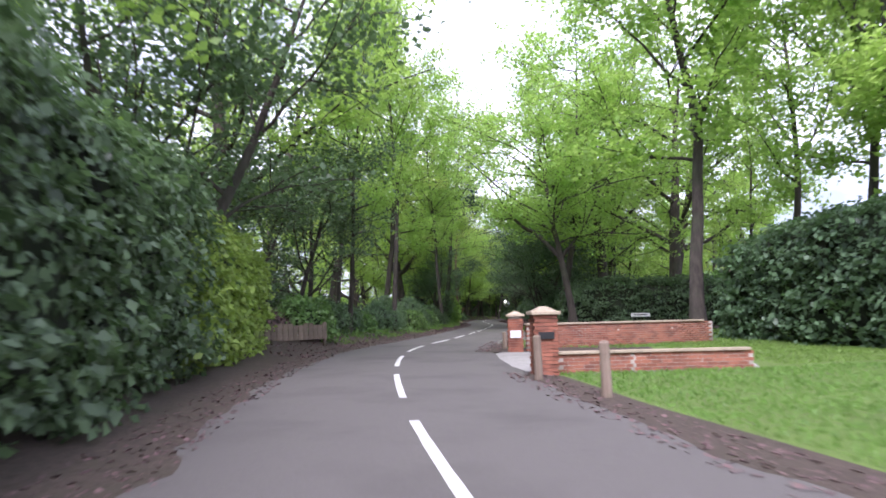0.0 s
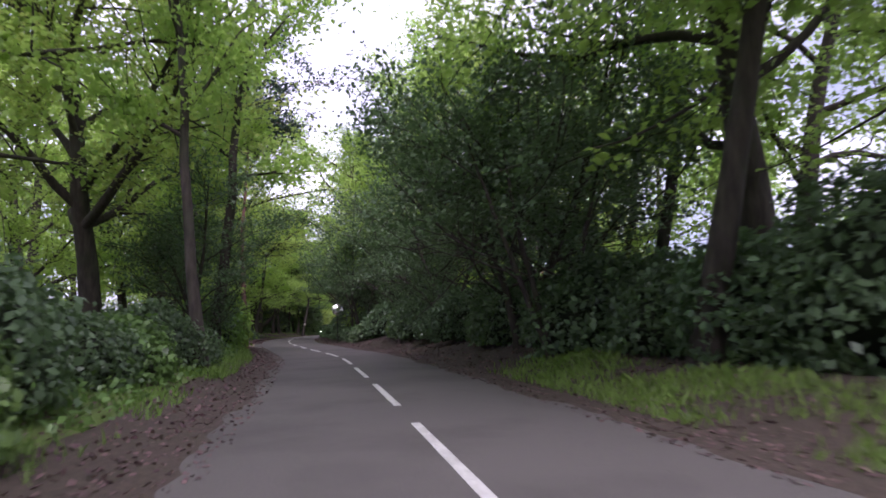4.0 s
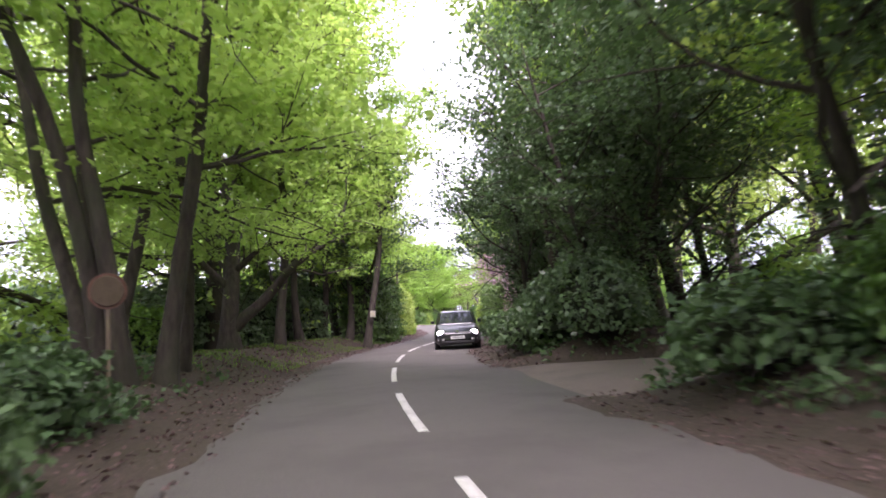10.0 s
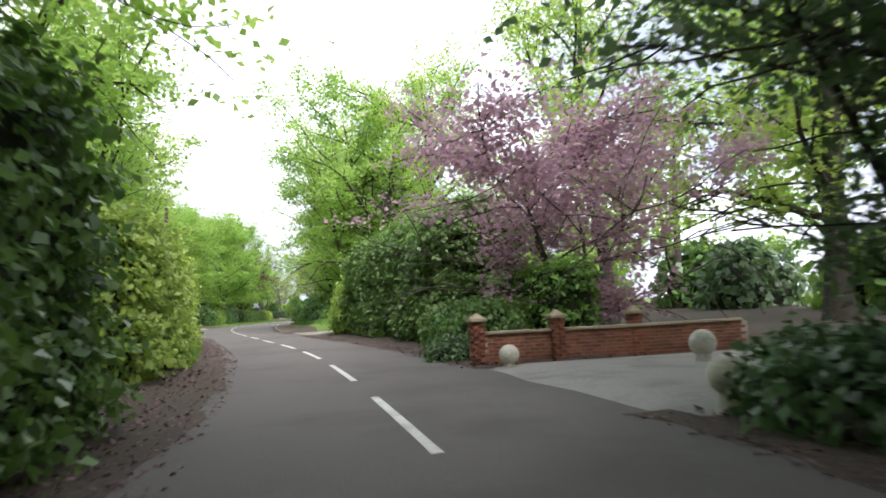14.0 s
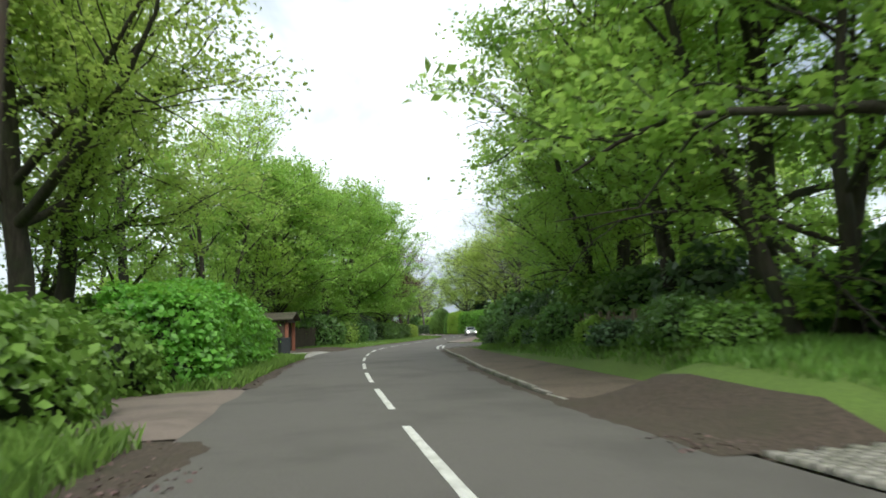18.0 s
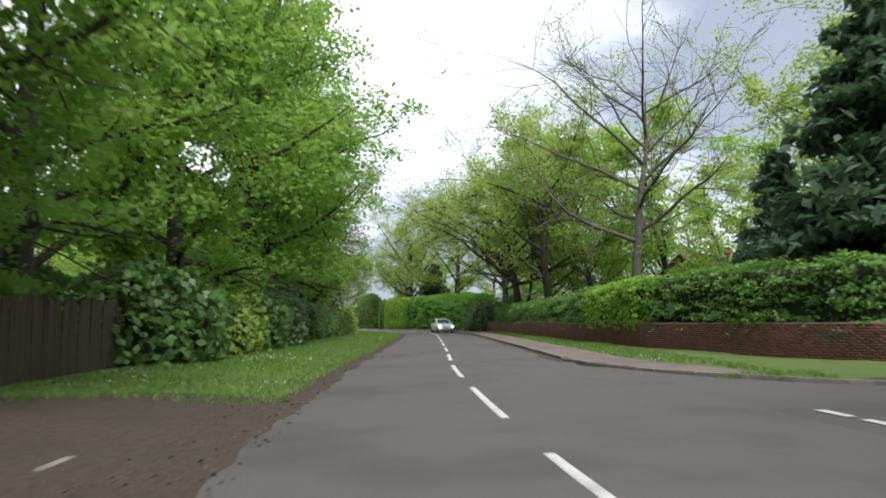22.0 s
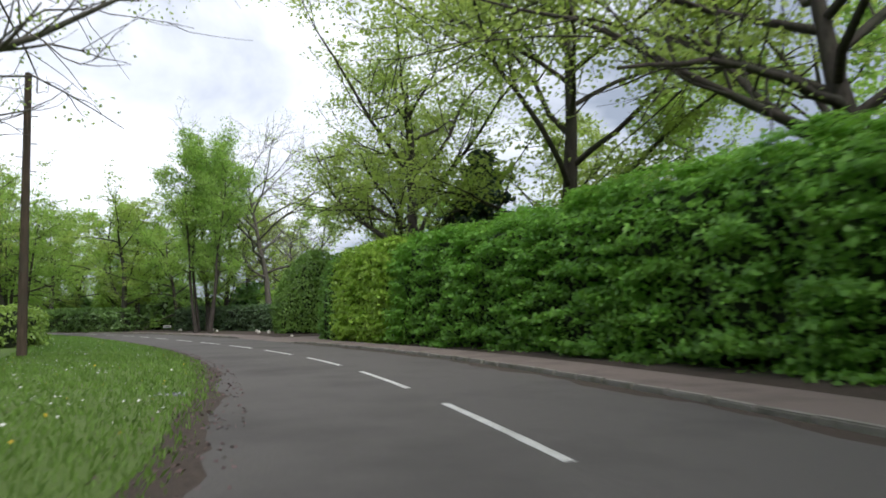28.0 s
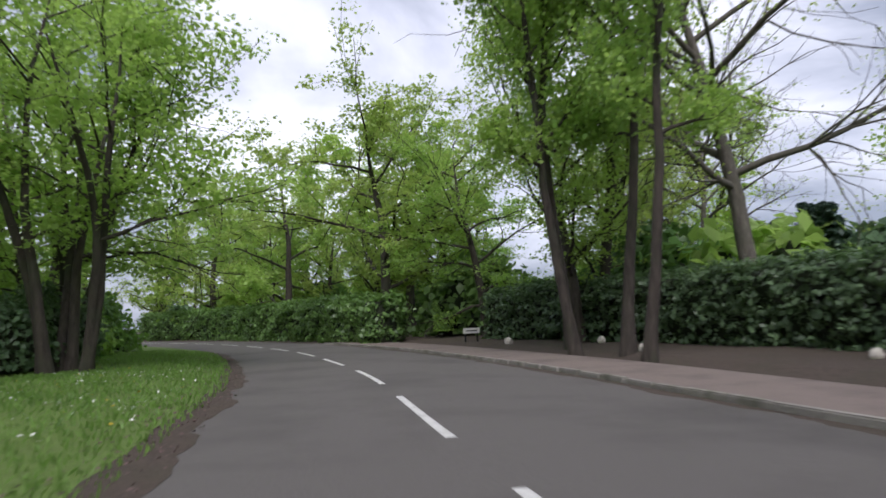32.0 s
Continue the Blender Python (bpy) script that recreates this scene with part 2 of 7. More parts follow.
LEAF_LIMEHEDGE = foliage("lime_green_hedge_leaves", (0.22, 0.38, 0.02), (0.4, 0.58, 0.045), (0.5, 0.72, 0.06), 0.35, 0.42)
LEAF_CONIFER = foliage("dark_conifer_needles", (0.0225, 0.0496, 0.0216), (0.0525, 0.0961, 0.036), (0.06, 0.124, 0.036), 0.15, 0.5)
LEAF_CEDAR = foliage("grey_green_conifer_sprays", (0.055, 0.1, 0.035), (0.13, 0.2, 0.07), (0.15, 0.25, 0.07), 0.25, 0.5)
LEAF_COPPER = foliage("copper_beech_leaves", (0.05, 0.018, 0.016), (0.1, 0.035, 0.028), (0.2, 0.05, 0.035), 0.4)
LEAF_PINK = foliage("pink_maple_leaves", (0.3, 0.15, 0.1), (0.55, 0.34, 0.25), (0.6, 0.38, 0.28), 0.42)
LEAF_RHODO = foliage("rhododendron_leaves", (0.09, 0.15, 0.03), (0.22, 0.31, 0.07), (0.26, 0.38, 0.06), 0.25, 0.35)
LEAF_IVY = foliage("ivy_leaves", (0.044, 0.09, 0.0238), (0.12, 0.2, 0.051), (0.16, 0.28, 0.051), 0.2, 0.38)
GRASS = foliage("grass_blades", (0.075, 0.156, 0.016), (0.175, 0.299, 0.035), (0.275, 0.442, 0.05), 0.35, 0.5)
DRYLEAF = foliage("fallen_brown_leaves", (0.06, 0.035, 0.02), (0.19, 0.115, 0.065), (0.12, 0.07, 0.04), 0.12, 0.7)
# Shade inside hedges and bushes, put into a near-black colour
INNER = surface("painted_inner_shade", (0.012, 0.02, 0.008), (0.025, 0.038, 0.014), (0.02, 0.018, 0.01), 12.0, 1.0, 0.95, 0.8)
WHITE = plain("white_sign_paint", (0.72, 0.72, 0.7), 0.45)
BLACK = plain("black_paint", (0.015, 0.015, 0.016), 0.45)
STEEL = plain("galvanised_steel", (0.33, 0.34, 0.35), 0.45, 0.8)
RUBBER = plain("tyre_rubber", (0.018, 0.018, 0.018), 0.85)
BINGREY = plain("dark_grey_plastic", (0.035, 0.04, 0.046), 0.55)
PALEBARK = surface("pale_grey_bark", (0.075, 0.066, 0.055), (0.165, 0.147, 0.123), (0.075, 0.082, 0.055), 9.0, 0.8, 0.95, 0.9, stretch=(1, 1, 0.3), world_space=False)


# ---- building meshes ----
def mesh_of(name, verts, faces, mat, smooth=False):
    """A mesh from an array of places and an array (or list) of faces."""
    me = bpy.data.meshes.new(name)
    verts = np.asarray(verts, np.float32)
    if isinstance(faces, np.ndarray):
        k = faces.shape[1]
        me.vertices.add(len(verts))
        me.vertices.foreach_set("co", verts.ravel())
        me.loops.add(faces.size)
        me.loops.foreach_set("vertex_index", faces.astype(np.int32).ravel())
        me.polygons.add(len(faces))
        me.polygons.foreach_set("loop_start", np.arange(0, faces.size, k, dtype=np.int32))
        me.polygons.foreach_set("loop_total", np.full(len(faces), k, np.int32))
        me.update(calc_edges=True)
        me.validate()
    else:
        me.from_pydata([tuple(map(float, v)) for v in verts], [], faces)
        me.update()
    if smooth:
        me.polygons.foreach_set("use_smooth", np.ones(len(me.polygons), bool))
    if mat:
        me.materials.append(mat)
    return me


def part(name, me, parent=None, label="", m=None):
    """Links a mesh as one object, under a thing or a part if one is given."""
    ob = new(name, me)
    if parent is not None:
        ob.parent = parent
    if m is not None:
        ob.matrix_basis = m
    if label:
        tagged(ob, label)
    return ob


def thing(name, m, label, category, group="", kind=""):
    """An Empty at a thing's base, which carries its parts."""
    ob = new(name)
    ob.empty_display_size = 0.2
    ob.matrix_basis = m
    return tagged(ob, label, category, group, kind)


def bm_mesh(name, bm, mat, smooth=False):
    me = bpy.data.meshes.new(name)
    bm.normal_update()
    bm.to_mesh(me)
    bm.free()
    if smooth:
        me.polygons.foreach_set("use_smooth", np.ones(len(me.polygons), bool))
    me.materials.append(mat)
    return me


def box_bm(bm, x0, x1, y0, y1, z0, z1, bevel=0.0):
    made = bmesh.ops.create_cube(bm, size=1.0)
    bmesh.ops.transform(bm, matrix=Matrix.Translation(((x0 + x1) / 2, (y0 + y1) / 2, (z0 + z1) / 2)) @ Matrix.Diagonal((x1 - x0, y1 - y0, z1 - z0, 1)), verts=made["verts"])
    if bevel:
        edges = list({e for v in made["verts"] for e in v.link_edges})
        bmesh.ops.bevel(bm, geom=edges, offset=bevel, segments=2, affect="EDGES", profile=0.6)


def box(name, x0, x1, y0, y1, z0, z1, mat, bevel=0.0):
    bm = bmesh.new()
    box_bm(bm, x0, x1, y0, y1, z0, z1, bevel)
    return bm_mesh(name, bm, mat)


def tube(points, radii, sides=8):
    """Rings of vertices along a line of points: places and quads."""
    pts, radii = np.asarray(points, float), np.asarray(radii, float)
    tang = np.gradient(pts, axis=0)
    tang /= np.linalg.norm(tang, axis=1, keepdims=True) + 1e-9
    ref = np.where(np.abs(tang[:, 2:3]) > 0.9, [[1.0, 0, 0]], [[0, 0, 1.0]])
    a = np.cross(tang, ref)
    a /= np.linalg.norm(a, axis=1, keepdims=True) + 1e-9
    b = np.cross(tang, a)
    ang = np.linspace(0, 2 * np.pi, sides, endpoint=False)
    v = pts[:, None] + radii[:, None, None] * (np.cos(ang)[None, :, None] * a[:, None] + np.sin(ang)[None, :, None] * b[:, None])
    i, j = np.meshgrid(np.arange(len(pts) - 1), np.arange(sides), indexing="ij")
    k = (j + 1) % sides
    f = np.stack([i * sides + j, i * sides + k, (i + 1) * sides + k, (i + 1) * sides + j], -1).reshape(-1, 4)
    return v.reshape(-1, 3), f


def joined(pieces):
    vs, fs, n = [], [], 0
    for v, f in pieces:
        vs.append(v)
        fs.append(f + n)
        n += len(v)
    return np.concatenate(vs), np.concatenate(fs)


def leaves(places, facing, size, rng, long=1.5, droop=0.0):
    """One pointed, folded leaf a place: a quad whose plane lies about across the given direction."""
    n = len(places)
    facing = facing + rng.normal(0, 0.55, (n, 3))
    facing /= np.linalg.norm(facing, axis=1, keepdims=True) + 1e-9
    u = np.cross(facing, rng.normal(0, 1, (n, 3)))
    u /= np.linalg.norm(u, axis=1, keepdims=True) + 1e-9
    u[:, 2] -= droop
    w = np.cross(facing, u)
    s = (size * rng.uniform(0.65, 1.35, n))[:, None]
    fold = facing * s * 0.18
    v = np.stack([places - u * s * long / 2, places + w * s * 0.5 + fold, places + u * s * long / 2, places - w * s * 0.5 + fold], 1)
    return v.reshape(-1, 3), np.arange(4 * n).reshape(n, 4)


# ---- trees ----
FINER = 2.1      # how many times more, and smaller, leaves than the counts below say


def grow(rng, start, way, length, radius, bend, steps, lift=0.0):
    pts, d = [np.array(start, float)], np.array(way, float)
    for _ in range(steps):
        d = d + rng.normal(0, bend, 3)
        d[2] += lift
        d /= np.linalg.norm(d)
        pts.append(pts[-1] + d * length / steps)
    return np.array(pts), d


def tree_meshes(seed, height, girth, fork, spread, leaf_mat, leaf_n, leaf_size, bark=None, limbs=12, twigs=5, lean=0.0, up=0.5, stems=1, scatter=0.5, fine=False, thin=1.0, low=0.0, boughs=()):
    """Meshes of one tree that stands at the origin: trunk with its limbs, and a crown of single leaves along the twigs."""
    rng = np.random.default_rng(seed)
    leaf_n, leaf_size = int(leaf_n * FINER), leaf_size / math.sqrt(FINER)
    wood, spots = [], []
    for s in range(stems):
        a = rng.uniform(0, 6.28)
        tilt = lean if stems == 1 else 0.12 + 0.1 * rng.random()
        base = np.array([np.cos(a), np.sin(a), 0]) * (0 if stems == 1 else girth * 1.3)
        trunk, _ = grow(rng, base - [0, 0, 0.25], [np.cos(a) * tilt, np.sin(a) * tilt, 1], height * (0.86 if stems == 1 else rng.uniform(0.6, 0.85)), girth, 0.06, 12, 0.02)
        t = np.linspace(0, 1, len(trunk))
        r = girth / np.sqrt(stems) * ((1 - t) ** 0.75 * 0.92 + 0.05)
        r[0] *= 1.55
        r[1] *= 1.08
        wood.append(tube(trunk, r, 9))
        n_l = max(3, limbs // stems)
        for k in range(n_l):
            f = fork + (0.97 - fork) * (k + rng.uniform(0, 0.8)) / n_l
            i = f * (len(trunk) - 1)
            p = trunk[int(i)] + (trunk[min(int(i) + 1, len(trunk) - 1)] - trunk[int(i)]) * (i % 1)
            a2 = k * 2.4 + rng.uniform(-0.5, 0.5)
            ln = spread * (0.45 + 0.75 * np.sin(np.pi * (0.18 + 0.75 * (f - fork) / (1 - fork)))) * rng.uniform(0.75, 1.15)
            rise = up * rng.uniform(0.5, 1.4) + 0.5 * (f - fork)
            limb, d = grow(rng, p, [np.cos(a2), np.sin(a2), rise], ln, 0, 0.16, 7, 0.02 - low * 0.08)
            lr = girth * 0.42 * (1 - f * 0.6) * np.linspace(1, 0.15, len(limb)) / np.sqrt(stems) * thin
            wood.append(tube(limb, np.maximum(lr, 0.012), 6))
            for q in range(twigs):
                g = rng.uniform(0.25, 1.0)
                i = min(int(g * (len(limb) - 1)), len(limb) - 2)
                d2 = limb[i + 1] - limb[i]
                d2 = d2 / np.linalg.norm(d2) + rng.normal(0, 0.65, 3)
                d2[2] += 0.25 - low * 0.5
                twig, _ = grow(rng, limb[i], d2 / np.linalg.norm(d2), ln * rng.uniform(0.3, 0.6), 0, 0.2, 5, 0.02 - low * 0.1)
                wood.append(tube(twig, np.linspace(max(0.014, lr[i] * 0.45), 0.008, len(twig)), 4))
                spots.append(twig)
                if fine:
                    for _ in range(3):
                        i3 = rng.integers(1, len(twig) - 1)
                        d3 = (twig[i3 + 1] - twig[i3]) / np.linalg.norm(twig[i3 + 1] - twig[i3]) + rng.normal(0, 0.6, 3)
                        spray, _ = grow(rng, twig[i3], d3 / np.linalg.norm(d3), ln * rng.uniform(0.14, 0.3), 0, 0.22, 4, 0.02)
                        wood.append(tube(spray, np.linspace(0.014, 0.006, len(spray)), 3))
                        spots.append(spray)
            spots.append(limb[3:])
    for high, round_, rise, ln, rad in boughs:
        # single long boughs of a known place: height, heading, rise, length, thickness
        i = min(int(high / height / 0.86 * (len(trunk) - 1)), len(trunk) - 2)
        a2 = radians(round_)
        limb, d = grow(rng, trunk[i], [np.cos(a2), np.sin(a2), rise], ln, 0, 0.17, 9, 0.05)
        lr = np.linspace(rad, rad * 0.2, len(limb))
        wood.append(tube(limb, lr, 8))
        for q in range(twigs + 4):
            i = rng.integers(3, len(limb) - 1)
            d2 = (limb[i + 1 if i + 1 < len(limb) else i] - limb[i - 1]) / ln * 4 + rng.normal(0, 0.7, 3)
            twig, _ = grow(rng, limb[i], d2 / np.linalg.norm(d2), ln * rng.uniform(0.2, 0.45), 0, 0.2, 5, 0.02)
            wood.append(tube(twig, np.linspace(max(0.014, lr[i] * 0.4), 0.008, len(twig)), 4))
            spots.append(twig)
    wv, wf = joined(wood)
    trunk_me = mesh_of("trunk", wv, wf, bark or BARK, True)
    if not leaf_n:
        return trunk_me, None
    lines = [np.concatenate([s[:-1] + (s[1:] - s[:-1]) * g for g in (0.0, 0.33, 0.66)]) for s in spots]
    pool = np.concatenate(lines)
    clumps = pool[rng.integers(0, len(pool), leaf_n // 14)]
    clumps = clumps + rng.normal(0, 0.62 * scatter, clumps.shape)
    where = np.repeat(clumps, 14, 0) + rng.normal(0, 1, (len(clumps) * 14, 3)) * [0.3, 0.3, 0.09]
    where = where[(where[:, 2] > 2.7) | (np.hypot(where[:, 0], where[:, 1]) < 0.55 * spread)]
    where[:, 2] = np.maximum(where[:, 2], 0.5)
    face = np.tile([0.0, 0.0, 1.0], (len(where), 1)) + rng.normal(0, 0.25, where.shape)
    lv, lf = leaves(where, face, leaf_size, rng, 1.45)
    return trunk_me, mesh_of("crown", lv, lf, leaf_mat)


def conifer_meshes(seed, height, girth, spread, leaf_mat, leaf_n, leaf_size, clear=0.08, bark=None, gaps=1.0):
    """A spired tree with drooping whorls of needled boughs."""
    rng = np.random.default_rng(seed)
    trunk, _ = grow(rng, [0, 0, -0.2], [0, 0, 1], height, girth, 0.02, 10, 0.05)
    wood = [tube(trunk, girth * np.linspace(1.1, 0.06, len(trunk)), 8)]
    spots = []
    n = int(height * 6 * gaps)
    for k in range(n):
        f = clear + (0.98 - clear) * (k + rng.random()) / n
        p = np.array([np.interp(f, np.linspace(0, 1, len(trunk)), trunk[:, c]) for c in range(3)])
        a = k * 2.4 + rng.uniform(-0.4, 0.4)
        ln = spread * (1 - f) ** 0.8 * rng.uniform(0.65, 1.1) + 0.15
        bough, _ = grow(rng, p, [np.cos(a), np.sin(a), 0.15], ln, 0, 0.08, 5, -0.06)
        wood.append(tube(bough, np.linspace(0.04, 0.01, len(bough)), 4))
        spots.append((bough, ln))
    per = max(6, leaf_n // len(spots))
    where = []
    for bough, ln in spots:
        g = rng.uniform(0.12, 1.05, per) * (len(bough) - 1.01)
        i = np.minimum(g.astype(int), len(bough) - 2)
        p = bough[i] + (bough[i + 1] - bough[i]) * (g - i)[:, None]
        where.append(p + rng.normal(0, 1, p.shape) * [0.13 * ln + 0.05, 0.13 * ln + 0.05, 0.1])
    where = np.concatenate(where)
    lv, lf = leaves(where, np.tile([0, 0, 1.0], (len(where), 1)), leaf_size, rng, 2.2, 0.35)
    wv, wf = joined(wood)
    return mesh_of("trunk", wv, wf, bark or BARK, True), mesh_of("crown", lv, lf, leaf_mat)


def blob_core(rng, rx, ry, rz, lumps=0.14, around=22, up=11):
    """An uneven rounded mass that stands on the ground."""
    th = np.linspace(0, 2 * np.pi, around, endpoint=False)
    ph = np.linspace(-0.35, np.pi / 2, up)
    ph, th = np.meshgrid(ph, th, indexing="ij")
    k = rng.uniform(0, 6.28, 6)
    r = 1 + lumps * (np.sin(3 * th + k[0]) * np.cos(2 * ph + k[1]) + 0.7 * np.sin(5 * th + k[2] + 3 * ph) + 0.5 * np.sin(9 * th + k[3] - 5 * ph))
    v = np.stack([rx * r * np.cos(ph) * np.cos(th), ry * r * np.cos(ph) * np.sin(th), rz * (0.34 + 0.66 * np.sin(ph) * r)], -1)
    base = v[..., 2].min()
    v[..., 2] = (v[..., 2] - base) * rz / (rz - base)
    i, j = np.meshgrid(np.arange(up - 1), np.arange(around), indexing="ij")
    f = np.stack([i * around + j, i * around + (j + 1) % around, (i + 1) * around + (j + 1) % around, (i + 1) * around + j], -1).reshape(-1, 4)
    return v.reshape(-1, 3), f


def on_faces(rng, v, f, n, out=0.0):
    """n places spread evenly over quads, with the quads' normals."""
    a, b, c, d = (v[f[:, k]] for k in range(4))
    nor = np.cross(c - a, d - b)
    area = np.linalg.norm(nor, axis=1) + 1e-9
    pick = rng.choice(len(f), n, p=area / area.sum())
    s, t = rng.random((2, n, 1))
    p = (a[pick] * (1 - s) + b[pick] * s) * (1 - t) + (d[pick] * (1 - s) + c[pick] * s) * t
    nn = nor[pick] / area[pick][:, None]
    return p + nn * rng.normal(out, abs(out) * 0.8 + 0.01, (n, 1)), nn


def bush_meshes(seed, rx, ry, rz, leaf_mat, leaf_n, leaf_size, lumps=0.2, fluff=0.14):
    rng = np.random.default_rng(seed)
    leaf_n, leaf_size = int(leaf_n * 1.6), leaf_size * 0.79
    v, f = blob_core(rng, rx, ry, rz, lumps)
    p, nn = on_faces(rng, v, f, leaf_n, fluff)
    p[:, 2] = np.maximum(p[:, 2], 0.02)
    lv, lf = leaves(p, nn * 0.9 + [0, 0, 0.35], leaf_size, rng, 1.5, 0.15)
    # added solid core whose near-black colour stands for shade behind the leaves
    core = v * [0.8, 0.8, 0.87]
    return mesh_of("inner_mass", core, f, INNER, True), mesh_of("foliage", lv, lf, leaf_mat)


# ---- the lane: places are given as metres along the centre line and metres to its right ----
ROAD = [(4.4, -19.6), (1.6, -4.5), (-0.7, 10.3), (-1.2, 22.7), (0.6, 34.4), (2.3, 46.0), (3.8, 58.0), (4.8, 68.2), (4.95, 80.4),
        (5.2, 92.0), (6.2, 104.5), (8.0, 116.7), (11.1, 128.3), (15.8, 139.7), (19.9, 151.0), (22.7, 160.6), (25.5, 172.9), (28.3, 185.2),
        (31.3, 197.1), (34.8, 208.9), (39.1, 220.5), (44.8, 231.7), (51.2, 242.7), (57.4, 253.4), (64.2, 265.2), (69.9, 275.6), (74.4, 286.7),
        (77.5, 298.5), (78.8, 310.4), (78.9, 322.2), (78.6, 333.8), (78.0, 345.5), (75.2, 361), (69, 378), (58, 396), (42, 414), (22, 430)]


def centre_line(points, n=24):
    p = np.array(points, float)
    p = np.vstack([2 * p[0] - p[1], p, 2 * p[-1] - p[-2]])
    u = np.linspace(0, 1, n, endpoint=False)[:, None]
    out = []
    for i in range(1, len(p) - 2):
        a, b, c, d = p[i - 1:i + 3]
        out.append(0.5 * (2 * b + (c - a) * u + (2 * a - 5 * b + 4 * c - d) * u ** 2 + (3 * b - a - 3 * c + d) * u ** 3))
    return np.vstack(out + [p[-2:-1]])


LINE_XY = centre_line(ROAD)
LINE_S = np.r_[0, np.cumsum(np.hypot(*np.diff(LINE_XY, axis=0).T))]
LINE_T = np.gradient(LINE_XY, axis=0)
LINE_T /= np.linalg.norm(LINE_T, axis=1)[:, None]
S_END = float(LINE_S[-1])


def at_line(s):
    s = np.asarray(s, float)
    xy = np.stack([np.interp(s, LINE_S, LINE_XY[:, k]) for k in (0, 1)], -1)
    t = np.stack([np.interp(s, LINE_S, LINE_T[:, k]) for k in (0, 1)], -1)
    return xy, t / np.linalg.norm(t, axis=-1, keepdims=True)


def flat(s, d):
    xy, t = at_line(s)
    d = np.asarray(d, float)[..., None]
    return xy + d * np.stack([t[..., 1], -t[..., 0]], -1)


def stepped(s, table):
    return np.interp(s, [a for a, _ in table], [b for _, b in table])


EDGE_L = [(0, 2.6), (190, 2.6), (215, 2.9), (240, 3.3), (260, 3.0), (330, 3.3), (380, 3.0), (485, 3.0)]
EDGE_R = [(0, 2.7), (60, 2.7), (90, 2.5), (160, 2.5), (195, 2.6), (211, 2.8), (219, 3.35), (226, 3.95), (236, 4.2), (241, 4.2), (246, 3.9), (262, 3.3), (320, 3.2), (350, 3.3), (365, 3.9), (380, 3.6), (485, 3.2)]
BANK_L = [(0, 0.1), (42, 0.5), (60, 0.3), (100, 0.25), (125, 0.35), (140, 0.6), (170, 0.4), (185, 0.1), (240, 0.05), (260, 0.12), (485, 0.12)]
BANK_R = [(0, 0.1), (33, 0.02), (44, 0.05), (50, 0.1), (66, 0.35), (80, 0.45), (105, 0.6), (130, 0.8), (136, 0.35), (142, 0.8), (160, 0.7), (166, 0.1), (176, 0.1), (198, 0.25), (212, 0.7), (232, 0.55), (238, 0.06), (260, 0.06), (314, 0.12), (485, 0.15)]


def waves(x, y):
    """A gentle unevenness of the ground, in about -1 to 1."""
    return (np.sin(x * 0.9 + 1.3 * np.sin(y * 0.7)) + np.sin(y * 1.1 + 1.7 * np.sin(x * 0.6)) + 0.6 * np.sin(2.3 * x + 1.9 * y)) / 2.6


# stretches of the plan that drives, side roads and pavements cover: from, to, nearest and furthest from the centre line
CUTS = [(34.4, 41.8, 2.4, 8.4), (51.0, 65.2, 2.4, 4.4), (52.4, 64.2, 4.0, 6.6), (55.6, 64.6, 6.2, 8.6), (58.2, 65.2, 8.2, 13.4), (61.0, 67.6, 13.0, 31.0), (109.4, 115.4, -9.0, -2.4), (133.4, 139.0, 2.4, 13.5), (166.0, 172.0, 2.4, 16.5),
        (198.8, 203.8, 2.4, 10.0), (208.0, 214.4, -10.5, -2.6), (207.2, 215.2, -5.0, -2.6), (209.8, 240.4, 2.6, 5.6), (240.4, 258.6, 3.4, 4.4), (240.9, 256.4, 4.2, 6.2), (243.4, 254.8, 6.0, 9.2), (246.4, 253.8, 9.0, 35.0),
        (264.0, 350.8, 3.0, 5.0), (260.6, 264.4, 3.6, 5.4), (258.2, 261.0, 4.2, 6.4), (361.4, 401.0, 3.2, 5.8), (235.2, 245.4, -10.5, -3.0), (234.6, 246.0, -5.2, -3.0), (352.4, 359.8, 3.2, 14.5), (351.0, 361.0, 3.2, 7.0)]


def cut_share(s, d):
    """1 where paving covers the ground, falling to 0 within a metre of it."""
    w = np.zeros(np.broadcast(s, d).shape)
    for s0, s1, d0, d1 in CUTS:
        inside = np.minimum(np.minimum(s - s0, s1 - s), np.minimum(d - d0, d1 - d))
        w = np.maximum(w, np.clip(1 + inside / 0.9, 0, 1))
    return w


def ground_z(s, d):
    s, d = np.asarray(s, float), np.asarray(d, float)
    right = d > 0
    off = np.abs(d) - np.where(right, stepped(s, EDGE_R), stepped(s, EDGE_L))
    bank = np.where(right, stepped(s, BANK_R), stepped(s, BANK_L))
    u = np.clip((off - 0.3) / 2.4, 0, 1)
    rise = bank * u * u * (3 - 2 * u)
    xy = flat(s, d)
    rough = 0.045 * waves(xy[..., 0], xy[..., 1]) * np.clip((off - 0.2) / 1.0, 0, 1)
    z = np.where(off < 0.02, -0.05, rise + rough + 0.02 * np.clip(off / 0.3, 0, 1))
    w = cut_share(s, d)
    return z * (1 - w) - 0.07 * w


